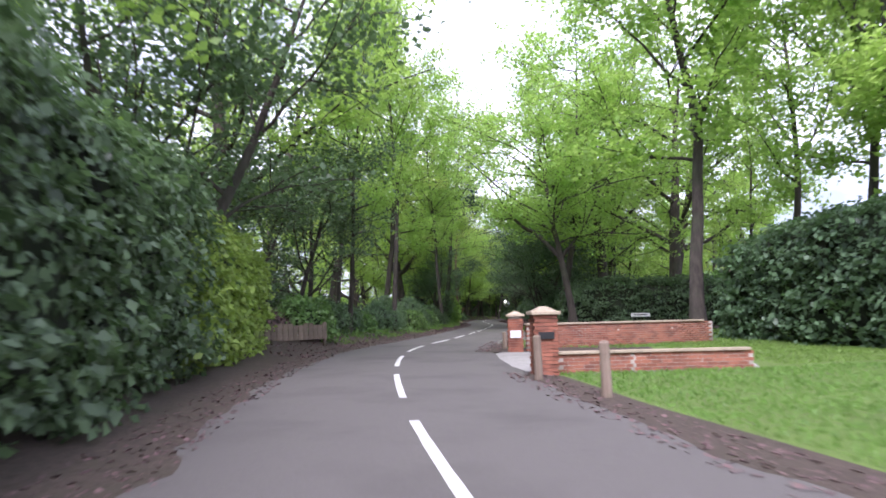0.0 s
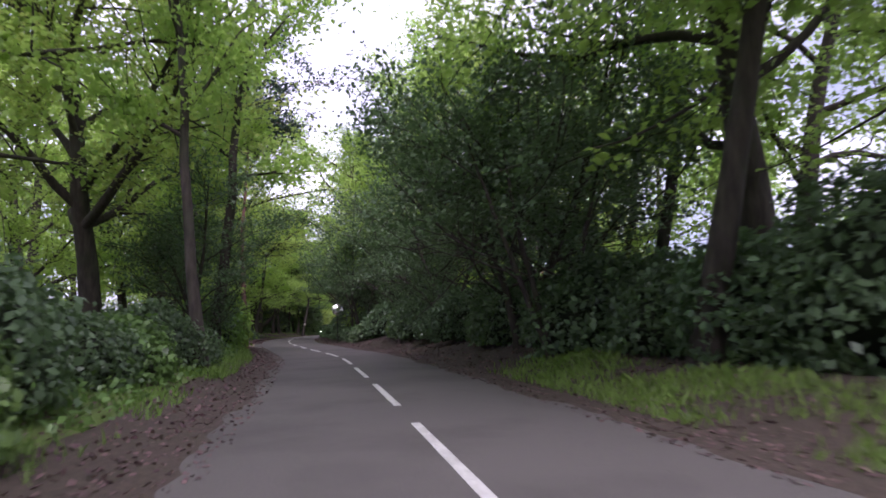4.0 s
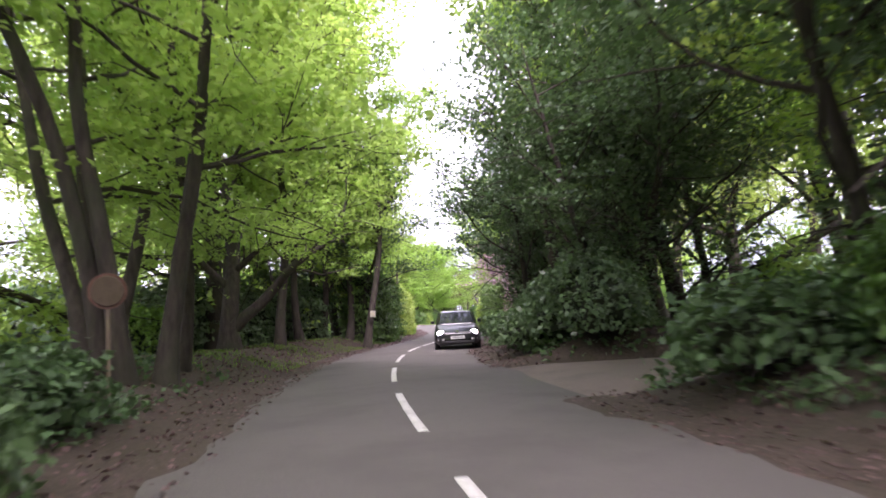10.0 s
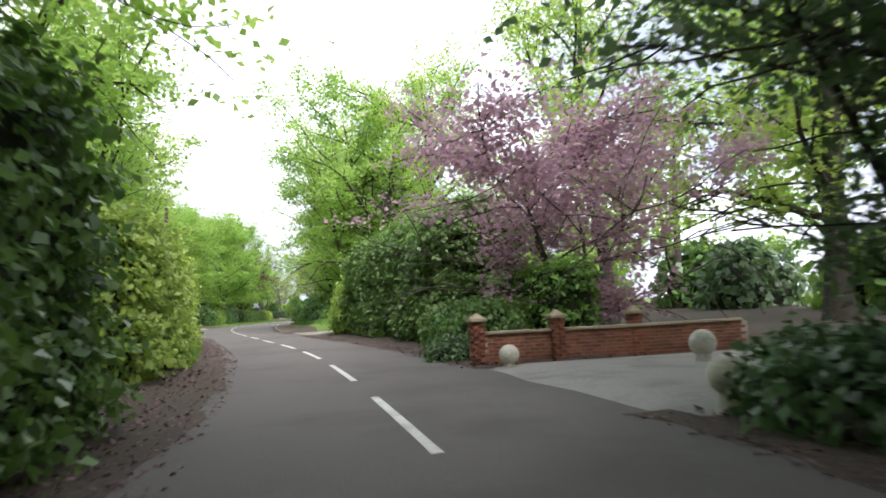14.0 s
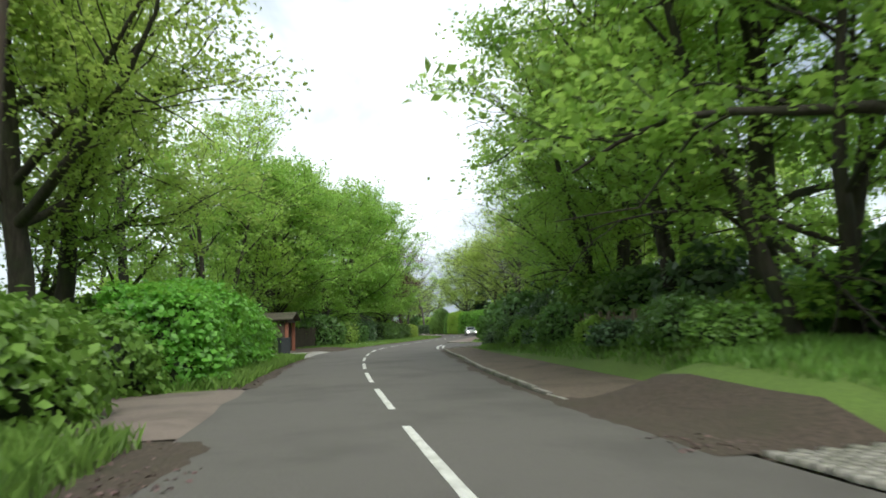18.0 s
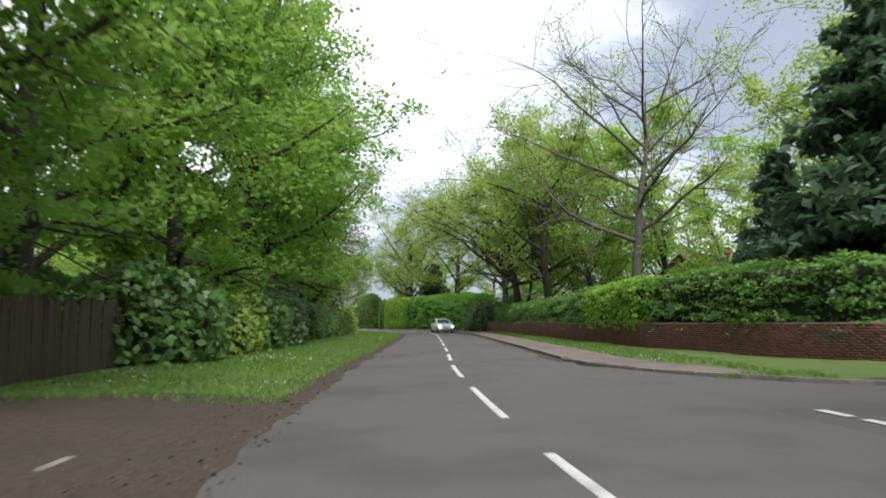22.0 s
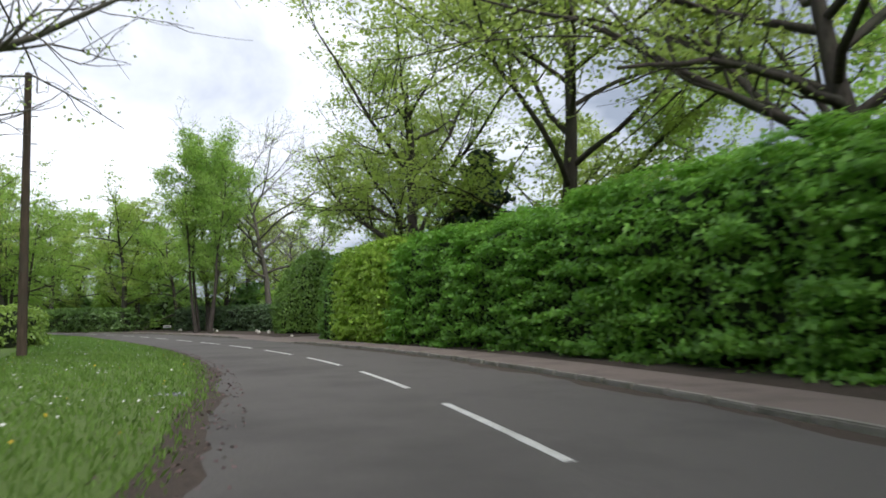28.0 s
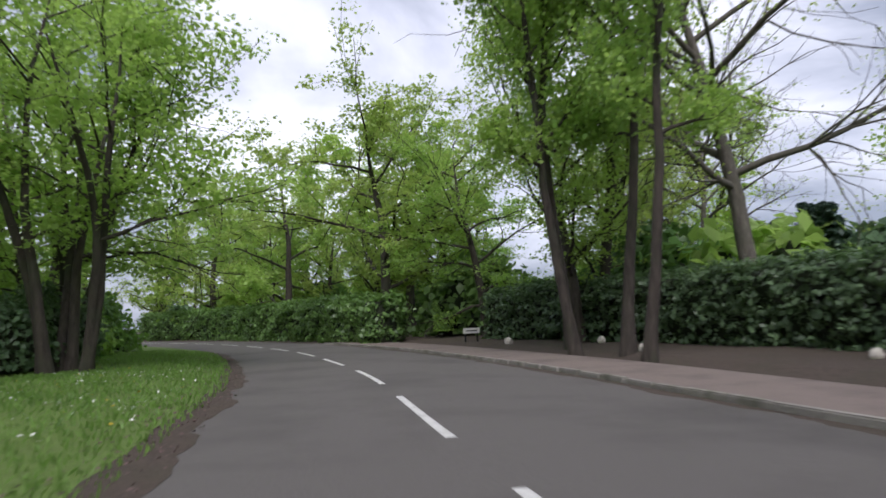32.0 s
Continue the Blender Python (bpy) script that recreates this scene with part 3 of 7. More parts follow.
def spot(s, d, z=0.0, turn=0.0, sink=False):
    """The pose of a thing beside the lane; turn: degrees from the lane's own heading, to the left."""
    xy, t = at_line(s)
    p = flat(s, d)
    h = z + float(ground_z(s, d)) * (1 if sink else 0)
    return pose(float(p[0]), float(p[1]), h, 0, 0, math.degrees(math.atan2(-t[0], t[1])) + turn)


def strip(name, ss, columns, mat, zs=None, lift=0.0, smooth=False):
    """A sheet along the lane; columns: arrays of metres to the right, one value a station."""
    ss = np.asarray(ss, float)
    cols = [np.broadcast_to(np.asarray(c, float), ss.shape) for c in columns]
    zs = zs or [0.0] * len(cols)
    v = np.stack([np.concatenate([flat(ss, c), (np.broadcast_to(np.asarray(z, float), ss.shape) + lift)[:, None]], 1) for c, z in zip(cols, zs)], 1)
    n, k = v.shape[:2]
    i, j = np.meshgrid(np.arange(n - 1), np.arange(k - 1), indexing="ij")
    f = np.stack([i * k + j, i * k + j + 1, (i + 1) * k + j + 1, (i + 1) * k + j], -1).reshape(-1, 4)
    return mesh_of(name, v.reshape(-1, 3), f, mat, smooth)


# ground: one sheet that follows the lane and runs on to the horizon
def is_turf(s, off, right):
    if right:
        return (18 < s < 33.9 and 0.5 < off < 11.5) or (33 < s < 46 and 5.2 < off < 11.5) or (43 < s < 52 and off > 0.5) or (51 < s < 60 and off > 2.6) or (203 < s < 236 and off > 1.5) or (255 < s < 316 and off > 1.2) or (s > 362 and off > 8)
    return (180 < s < 234 and off > 0.9) or (s > 254 and off > 0.1) or (62 < s < 100 and 1.2 < off < 4)


def build_ground():
    ss = np.arange(0, S_END, 1.0)
    offs = [0.0, 0.12, 0.3, 0.55, 0.9, 1.3, 1.8, 2.4, 3.1, 4.0, 5.2, 7.0, 9.5, 13.0, 18.0, 25.0, 34.0]
    cols = [-stepped(ss, EDGE_L) - o for o in reversed(offs)] + [np.zeros_like(ss)] + [stepped(ss, EDGE_R) + o for o in offs]
    tags = [(False, o) for o in reversed(offs)] + [(True, -1.0)] + [(True, o) for o in offs]
    v = np.stack([np.concatenate([flat(ss, c), ground_z(ss, c)[:, None]], 1) for c in cols], 1)
    n, k = v.shape[:2]
    far_l, far_r = v[:, 0] + [-1600, 0, -0.1], v[:, -1] + [1600, 0, -0.1]
    v = np.concatenate([far_l[:, None], v, far_r[:, None]], 1)
    k += 2
    v = np.concatenate([v[:1] + [0, -1600, 0], v, v[-1:] + [0, 1600, 0]], 0)
    n += 2
    i, j = np.meshgrid(np.arange(n - 1), np.arange(k - 1), indexing="ij")
    f = np.stack([i * k + j, i * k + j + 1, (i + 1) * k + j + 1, (i + 1) * k + j], -1).reshape(-1, 4)
    me = mesh_of("ground", v.reshape(-1, 3), f, EARTH, True)
    me.materials.append(TURF)
    index = np.zeros((n - 1, k - 1), np.int32)
    for a in range(1, n - 2):
        for b in range(1, k - 2):
            right, o = tags[b - 1] if b - 1 >= len(offs) else tags[b]
            index[a, b] = is_turf(ss[a - 1], o + 0.05, right)
    index[:, 0], index[:, -1] = 1, 1
    me.polygons.foreach_set("material_index", index.ravel())
    return tagged(new("ground", me), "woodland earth and mown grass on both sides of the lane", "ground", kind="structure")


build_ground()

# road
stations = np.arange(0, S_END, 1.5)
el, er = stepped(stations, EDGE_L), stepped(stations, EDGE_R)
ragged = 0.09 * np.sin(stations * 1.7) * np.sin(stations * 0.61 + 1)
road = tagged(new("road", strip("road", stations, [-el - 0.1 + ragged, -el * 0.5, 0 * el, er * 0.5, er + 0.1 + ragged[::-1]], ASPHALT, [0.0, 0.03, 0.045, 0.03, 0.0], smooth=True)),
              "worn grey asphalt lane with a broken white centre line", "road", kind="structure")


def road_z(s, d):
    w = float(stepped(s, EDGE_R) if d > 0 else stepped(s, EDGE_L))
    u = abs(d) / w
    return 0.045 - 0.03 * u if u < 0.5 else 0.03 - 0.06 * (u - 0.5)


# centre line: worn marks of about four metres with gaps of two
MARKS = [(0, 36.2), (1, 42.3), (9, 88.5), (10, 94.6), (14, 118.3), (15, 124.6), (18, 143.0), (19, 149.1), (21, 158.9), (22, 164.7), (27, 196.3), (28, 202.8), (30, 214.6),
         (31, 220.8), (34, 239.4), (35, 245.7), (38, 264.4), (41, 283.3), (47, 320.7), (48, 326.8), (51, 345.0), (52, 350.9), (71, 467.0)]
for k in range(-3, 69):
    s0 = float(np.interp(k, [q for q, _ in MARKS], [q for _, q in MARKS])) + min(k, 0) * 6.1
    if s0 > S_END - 25:
        break
    a = np.linspace(s0, s0 + 3.95, 9)
    mid = np.interp(a, [30, 60, 240, 262, 300, 340, 400], [0.06, 0.0, -0.06, -0.12, -0.06, -0.16, -0.1])
    wide = 0.052 + 0.004 * waves(a * 7.0, a * 3.0 + k)
    v0 = [np.concatenate([flat(a, mid + q * wide), np.full((9, 1), z)], 1) for q, z in ((-1.1, 0.046), (-1.0, 0.052), (1.0, 0.052), (1.1, 0.046))]
    v0 = np.stack(v0, 1)
    i, j = np.meshgrid(np.arange(8), np.arange(3), indexing="ij")
    part("line_mark", mesh_of("line_mark", v0.reshape(-1, 3), np.stack([i * 4 + j, i * 4 + j + 1, i * 4 + j + 5, i * 4 + j + 4], -1).reshape(-1, 4), LINE), road)


def apron(name, s0, s1, d0, d1, mat, label, z=0.03, flare=0.0, category="driveway"):
    """A drive or side road that leaves the lane, slightly domed, with its edges turned down; s0, s1: one place each, or a table over the way out."""
    dd = d0 + (d1 - d0) * np.linspace(0, 1, 14) ** (1.0 if np.isscalar(s0) else 1.7)
    u = (dd - d0) / (d1 - d0)
    rows = []
    for q, dz in ((0.0, -0.08), (0.03, 0.0), (0.35, 0.02), (0.65, 0.02), (0.97, 0.0), (1.0, -0.08)):
        sa, sb = (q_ if np.isscalar(q_) else stepped(dd, q_) for q_ in (s0, s1))
        sa, sb = sa - flare * (1 - u) ** 2, sb + flare * (1 - u) ** 2
        rows.append(np.concatenate([flat(sa + (sb - sa) * q, dd), np.where(u < 0.001, -0.03, z + dz)[:, None]], 1))
    v = np.stack(rows, 1)
    i, j = np.meshgrid(np.arange(13), np.arange(5), indexing="ij")
    f = np.stack([i * 6 + j, i * 6 + j + 1, (i + 1) * 6 + j + 1, (i + 1) * 6 + j], -1).reshape(-1, 4)
    if (d1 < d0):
        f = f[:, ::-1]
    return tagged(new(name, mesh_of(name, v.reshape(-1, 3), f, mat)), label, category, kind="structure")


def kerb_path(points, label, high=0.1, step=0.6):
    """Kerb stones end to end along a curved line of plan places."""
    line = centre_line([tuple(map(float, flat(s, d))) for s, d in points], 12)
    along = np.r_[0, np.cumsum(np.hypot(*np.diff(line, axis=0).T))]
    base = thing("kerb", Matrix.Identity(4), label, "kerb", kind="structure")
    bm = bmesh.new()
    box_bm(bm, -0.065, 0.065, -step / 2 + 0.006, step / 2 - 0.006, -0.1, high)
    bmesh.ops.bevel(bm, geom=[e for e in bm.edges if all(v.co.z > 0 for v in e.verts)], offset=0.02, segments=2, affect="EDGES")
    me = bm_mesh("kerb_stone", bm, KERB)
    rng = random.Random(len(points))
    for u in np.arange(0, along[-1] - step, step):
        p, q = (np.array([np.interp(w, along, line[:, c]) for c in (0, 1)]) for w in (u, u + step))
        part("kerb_stone", me, base, m=pose(*((p + q) / 2), rng.uniform(-0.012, 0.008), rng.uniform(-0.6, 0.6), rng.uniform(-1, 1), math.degrees(math.atan2(-(q - p)[0], (q - p)[1]))))
    return base


def kerb_run(s0, s1, d_of, label, high=0.11, step=0.92):
    """Kerb stones end to end along the lane, each a stone of its own."""
    xy0 = flat(s0, d_of(s0))
    base = thing("kerb", Matrix.Identity(4), label, "kerb", kind="structure")
    bm = bmesh.new()
    box_bm(bm, -0.065, 0.065, -0.452, 0.452, -0.1, high)
    bmesh.ops.bevel(bm, geom=[e for e in bm.edges if all(v.co.z > 0 for v in e.verts)], offset=0.02, segments=2, affect="EDGES")
    me = bm_mesh("kerb_stone", bm, KERB)
    rng = random.Random(int(s0 * 7))
    s = s0
    while s < s1:
        p, q = flat(s, d_of(s)), flat(s + step, d_of(s + step))
        mid, way = (p + q) / 2, q - p
        part("kerb_stone", me, base, m=pose(mid[0], mid[1], rng.uniform(-0.012, 0.008) - 0.085 * (1 - min(1.0, (s - s0) / 1.9, max(0.0, s1 - s - step) / 1.9)), rng.uniform(-0.6, 0.6), rng.uniform(-1, 1), math.degrees(math.atan2(-way[0], way[1]))))
        s += step
    return base


# ---- leaf-clad masses beside the lane ----
def hedge(name, s0, s1, face, depth, high, mat, label, per=140, size=0.1, rough=0.1, low=0.0, round_top=0.25, seed=1, category="hedge", ends=True, shelf=0.0):
    """A clipped hedge that follows the lane; face, high: functions of s; its near face is at face(s), the other depth further out."""
    rng = np.random.default_rng(seed)
    ss = np.arange(s0, s1 + 0.01, 0.5)
    n = len(ss)
    fa, hi = np.array([face(s) for s in ss]), np.array([high(s) for s in ss])
    side = np.sign(fa.mean())
    prof = [(0.06, 0.0), (-0.02, 0.2), (0.0, 0.45), (0.0, 0.7), (0.02, 0.88), (0.02 + round_top * 0.4, 0.97), (0.3, 1.0), (0.7, 1.0), (0.97, 0.95), (1.0, 0.6), (1.0, 0.0)]
    rows = []
    for q, (o, h) in enumerate(prof):
        wob = rough * waves(ss * 1.9 + 5 * q + seed, np.full(n, 2.3 * q)) + rough * 0.6 * waves(ss * 4.1 + q, np.full(n, 5.1 * q + seed))
        pinch = np.ones(n)
        if ends:
            pinch = np.minimum(1, np.minimum(np.arange(n) + 0.35, n - 1 - np.arange(n) + 0.35) / 1.2) ** 0.5
        mid = fa + side * depth / 2
        d = mid + (fa + side * (o * depth) - mid) * pinch + side * wob * (-1 if q < 5 else 0.3)
        z = low + (hi - low) * h * (1 - (1 - pinch) * 0.12) + (wob * 0.5 if 3 < q < 9 else 0)
        rows.append(np.concatenate([flat(ss, d), (z + ground_z(ss, d) * 0.7)[:, None]], 1))
    v = np.stack(rows, 1)
    k = len(prof)
    i, j = np.meshgrid(np.arange(n - 1), np.arange(k - 1), indexing="ij")
    f = np.stack([i * k + j, (i + 1) * k + j, (i + 1) * k + j + 1, i * k + j + 1], -1).reshape(-1, 4)
    caps = [[(0 if e == 0 else n - 1) * k + a for a in (q, q + 1, k - 2 - q, k - 1 - q)] for e in (0, 1) for q in range(0, k // 2)]
    f = np.concatenate([f, np.array(caps)])
    # added core within the hedge, shade between the leaves painted as near-black
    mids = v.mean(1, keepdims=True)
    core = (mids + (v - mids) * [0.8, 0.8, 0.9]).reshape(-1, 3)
    v = v.reshape(-1, 3)
    org = v.mean(0) * [1, 1, 0]
    v, core = v - org, core - org
    a, b, c, d4 = (v[f[:, q]] for q in range(4))
    area = 0.5 * np.linalg.norm(np.cross(c - a, d4 - b), axis=1).sum()
    out = np.cross(c - a, d4 - b)
    centre = v.mean(0)
    flip = ((v[f].mean(1) - centre) * out).sum(1) < 0
    f[flip] = f[flip][:, ::-1]
    base_p, base_n = on_faces(rng, v, f, int(area * per * (0.3 if shelf else 0.5)), 0.0)
    shag = min(1.0, rough / 0.16)
    heart, heart_n = on_faces(rng, v, f, int(area * per * (1.7 if shelf else 0.9) / 14), 0.03)
    if shelf:
        # sprays of leaves in uneven shelves; the near-black core gives the hollows their shade
        w = waves(1.7 * (heart[:, 0] - heart[:, 1]) + seed, 8.5 * heart[:, 2] + 2.0 * heart[:, 0]) + rng.normal(0, 0.25, len(heart))
        heart, heart_n, w = heart[w > -0.15], heart_n[w > -0.15], w[w > -0.15]
        heart = heart + heart_n * (shelf * np.minimum(1.0, w + 0.15))[:, None]
    p = np.repeat(heart + heart_n * rng.uniform(0.0, 1.0, (len(heart), 1)) * size * 1.2 * shag, 14, 0)
    nn = np.repeat(heart_n, 14, 0)
    p = p + rng.normal(0, 1, p.shape) * [size * 1.3, size * 1.3, size * 0.5] + nn * rng.uniform(0, size * 0.9 * shag, (len(p), 1))
    nn = nn * 0.8 + [0, 0, 0.75]
    lv, lf = leaves(np.concatenate([base_p, p]), np.concatenate([base_n, nn]), size, rng, 1.5, 0.15)
    body = thing(name, Matrix.Translation(org), label, category)
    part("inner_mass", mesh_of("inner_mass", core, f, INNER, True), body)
    part("foliage", mesh_of("foliage", lv, lf, mat), body)
    return body


def ground_cover(name, s0, s1, d0, d1, n, size, mat, label, category, lift=0.05, seed=0, upright=0.8, clump=0.0):
    """Leaves strewn or growing over a stretch of the ground beside the lane."""
    rng = np.random.default_rng(seed)
    s = rng.uniform(s0, s1, n)
    d = rng.uniform(min(d0, d1), max(d0, d1), n)
    if clump:
        keep = waves(s * 0.9, d * 1.4) + rng.normal(0, 0.35, n) > clump - 0.6
        s, d = s[keep], d[keep]
    keep = cut_share(s, d) < 0.75
    s, d = s[keep], d[keep]
    z = np.maximum(ground_z(s, d), 0.012) + np.abs(rng.normal(0, lift, len(s)))
    p = np.concatenate([flat(s, d), z[:, None]], 1)
    face = np.tile([0, 0, upright], (len(p), 1)) + rng.normal(0, 0.4, p.shape)
    lv, lf = leaves(p, face, size, rng, 1.4)
    return tagged(new(name, mesh_of(name, lv, lf, mat)), label, category, kind="stuff")


def grass(name, s0, s1, d0, d1, n, tall, label, seed=0, mat=None, wide=0.012, clump=0.0):
    """Blades of grass, each a bent sliver."""
    rng = np.random.default_rng(seed)
    s, d = rng.uniform(s0, s1, n), rng.uniform(min(d0, d1), max(d0, d1), n)
    if clump:
        keep = waves(s * 1.3 + 3, d * 1.7) + rng.normal(0, 0.3, n) > clump - 0.5
        s, d = s[keep], d[keep]
    keep = cut_share(s, d) < 0.6
    s, d = s[keep], d[keep]
    n = len(s)
    p = np.concatenate([flat(s, d), ground_z(s, d)[:, None] - 0.01], 1)
    a = rng.uniform(0, 6.28, n)
    h = (tall * rng.uniform(0.5, 1.3, n))[:, None]
    side = np.stack([np.cos(a), np.sin(a), 0 * a], 1) * wide * rng.uniform(0.7, 1.5, (n, 1))
    lean = rng.normal(0, 0.32, (n, 3)) * h
    lean[:, 2] = 0
    up = np.array([0, 0, 1.0]) * h
    v = np.stack([p - side, p + side, p + lean * 0.35 + up * 0.6 + side * 0.8, p + lean + up], 1)
    f = np.arange(4 * n).reshape(n, 4)
    return tagged(new(name, mesh_of(name, v.reshape(-1, 3), f, mat or GRASS)), label, "grass", kind="stuff")


# ---- kinds of trees ----
KINDS = {
    "beech": [tree_meshes(11, 15, 0.34, 0.17, 6.6, LEAF_BEECH, 7500, 0.185, limbs=15, twigs=7, up=0.35, scatter=0.42, low=0.45),
              tree_meshes(12, 16, 0.38, 0.24, 7.0, LEAF_BEECH, 7500, 0.185, limbs=14, twigs=7, up=0.4, scatter=0.42, low=0.35, lean=0.08)],
    "slim": [tree_meshes(21, 16, 0.17, 0.36, 3.6, LEAF_BEECH, 5000, 0.175, limbs=13, twigs=6, up=0.6, scatter=0.4, lean=0.06),
             tree_meshes(22, 15, 0.15, 0.32, 3.3, LEAF_LIME, 4700, 0.175, limbs=12, twigs=6, up=0.6, scatter=0.4, lean=0.1)],
    "lime": [tree_meshes(31, 16, 0.26, 0.14, 4.4, LEAF_LIME, 7500, 0.155, limbs=20, twigs=6, up=0.75, scatter=0.42),
             tree_meshes(32, 15, 0.3, 0.14, 4.2, LEAF_BEECH, 7500, 0.155, limbs=21, twigs=6, up=0.8, scatter=0.42, stems=3)],
    "oak": [tree_meshes(41, 14, 0.36, 0.3, 7.4, LEAF_OAK, 11500, 0.145, limbs=13, twigs=7, up=0.45, scatter=0.35, fine=True, thin=1.15, boughs=((4.5, 250, 0.3, 7.5, 0.16), (4.2, 80, 0.5, 6.5, 0.15))),
            tree_meshes(42, 13, 0.32, 0.24, 6.4, LEAF_OAK, 12500, 0.16, limbs=14, twigs=7, up=0.55, scatter=0.35, fine=True)],
    "old_oak": [tree_meshes(161, 14, 0.36, 0.3, 8.0, LEAF_OAK, 6200, 0.13, limbs=15, twigs=9, up=0.45, scatter=0.3, fine=True, thin=1.15, boughs=((4.5, 250, 0.3, 7.5, 0.16), (4.2, 80, 0.5, 6.5, 0.15), (5.2, 160, 0.4, 6.5, 0.13)))],
    "bare": [tree_meshes(51, 15, 0.29, 0.34, 7.0, LEAF_OAK, 2600, 0.1, bark=PALEBARK, limbs=17, twigs=11, up=0.6, scatter=0.25, fine=True, thin=1.25)],
    "holly": [tree_meshes(61, 7.5, 0.14, 0.06, 2.7, LEAF_DARK, 5600, 0.125, limbs=18, twigs=6, up=0.5, scatter=0.4, stems=3),
              tree_meshes(62, 9.5, 0.16, 0.08, 3.0, LEAF_DARK, 5900, 0.125, limbs=20, twigs=6, up=0.5, scatter=0.42, stems=2)],
    "chestnut": [tree_meshes(71, 14, 0.36, 0.1, 5.4, LEAF_CHESTNUT, 15000, 0.185, limbs=22, twigs=7, up=0.5, scatter=0.45, low=0.15)],
    "copper": [tree_meshes(81, 12, 0.3, 0.14, 5.4, LEAF_COPPER, 15000, 0.135, limbs=15, twigs=7, up=0.45, scatter=0.4, low=0.3)],
    "spread": [tree_meshes(151, 13, 0.21, 0.4, 6.0, LEAF_BEECH, 12500, 0.16, limbs=18, twigs=7, up=0.55, scatter=0.5, low=0.65, boughs=((4.3, 170, 1.3, 6.0, 0.13), (4.5, 20, 0.9, 5.5, 0.1)))],
    "coppice": [tree_meshes(131, 14, 0.36, 0.34, 4.6, LEAF_BEECH, 8000, 0.165, limbs=26, twigs=5, up=0.4, scatter=0.45, stems=6, low=0.4)],
    "cedar": [conifer_meshes(141, 10.4, 0.3, 4.6, LEAF_CEDAR, 30000, 0.17, 0.02, gaps=1.5), conifer_meshes(142, 8.0, 0.22, 2.6, LEAF_CEDAR, 16000, 0.15, 0.02, gaps=1.3)],
    "pink": [tree_meshes(91, 5.6, 0.13, 0.14, 3.6, LEAF_PINK, 12000, 0.12, limbs=18, twigs=7, up=0.35, scatter=0.3, stems=3, low=0.3)],
    "pine": [tree_meshes(95, 19, 0.13, 0.62, 3.8, LEAF_CONIFER, 6000, 0.17, bark=PINEBARK, limbs=13, twigs=6, up=0.3, scatter=0.35)],
    "fir": [conifer_meshes(101, 12, 0.2, 2.4, LEAF_CONIFER, 8000, 0.16), conifer_meshes(102, 9, 0.2, 3.6, LEAF_CONIFER, 9000, 0.2, 0.02)],
    "birch": [tree_meshes(111, 15, 0.2, 0.3, 4.2, LEAF_LIME, 8000, 0.12, bark=PALEBARK, limbs=14, twigs=8, up=0.7, scatter=0.3, low=1.1)],
    "forked": [tree_meshes(121, 13, 0.42, 0.3, 6.0, LEAF_BEECH, 6500, 0.17, limbs=12, twigs=7, up=0.5, scatter=0.4, low=0.2, boughs=((1.4, 0, 1.1, 8.0, 0.27), (3.0, 190, 0.8, 6.0, 0.17)))],
}
# the same kinds for the woods behind, with fewer and larger leaves
FAR = {
    "beech": [tree_meshes(13, 15, 0.34, 0.12, 6.4, LEAF_BEECH, 4000, 0.26, limbs=10, twigs=4, up=0.4, scatter=0.6, low=0.4)],
    "slim": [tree_meshes(23, 16, 0.17, 0.3, 3.6, LEAF_BEECH, 2600, 0.24, limbs=11, twigs=5, up=0.6, scatter=0.5)],
    "lime": [tree_meshes(33, 16, 0.26, 0.1, 4.4, LEAF_LIME, 4200, 0.24, limbs=14, twigs=4, up=0.75, scatter=0.5)],
    "oak": [tree_meshes(43, 14, 0.36, 0.22, 6.8, LEAF_OAK, 5600, 0.22, limbs=12, twigs=6, up=0.5, scatter=0.5)],
    "chestnut": [tree_meshes(73, 14, 0.36, 0.1, 5.6, LEAF_CHESTNUT, 5000, 0.26, limbs=10, twigs=4, up=0.5, scatter=0.6, low=0.3)],
}
TREE_SAYS = {"beech": "broad beech tree in fresh green leaf at the lane side", "slim": "slim woodland tree with bare trunk and light green crown",
             "lime": "tall upright tree in bright young leaf", "oak": "spreading oak tree with young yellow-green leaves and visible limbs",
             "old_oak": "old oak tree with heavy low limbs and thin young leaf",
             "bare": "large bare oak tree with spreading grey limbs and few leaves", "holly": "dark evergreen holly tree with several thin stems",
             "chestnut": "dense horse chestnut tree with large green leaves", "copper": "copper beech tree with dark purple leaves",
             "pink": "low spreading garden tree with pink leaves", "pine": "tall pine tree with a bare reddish trunk",
             "spread": "large beech tree with a forked trunk and full crown", "coppice": "many upright stems grown from one old stool in light green leaf", "cedar": "broad dense conifer with drooping grey-green boughs",
             "fir": "dark green conifer with drooping boughs", "forked": "old beech tree forked low above a mossy base", "birch": "weeping birch tree with fine hanging twigs"}


TALLER = 1.3


def plant(kind, s, d, size=1.0, turn=0.0, which=0, label="", squash=1.0):
    pool = FAR[kind] if kind in FAR and (abs(d) > 16.5 or s > 398) else KINDS[kind]
    trunk, crown = pool[which % len(pool)]
    p = flat(s, d)
    ob = thing(kind + "_tree", pose(float(p[0]), float(p[1]), float(ground_z(s, d)) - 0.05, 0, 0, turn), label or TREE_SAYS[kind], "tree", kind + " trees")
    size = size * TALLER
    ob.scale = (size * squash, size * squash, size)
    part("trunk", trunk, ob)
    if crown:
        part("crown", crown, ob)
    return ob


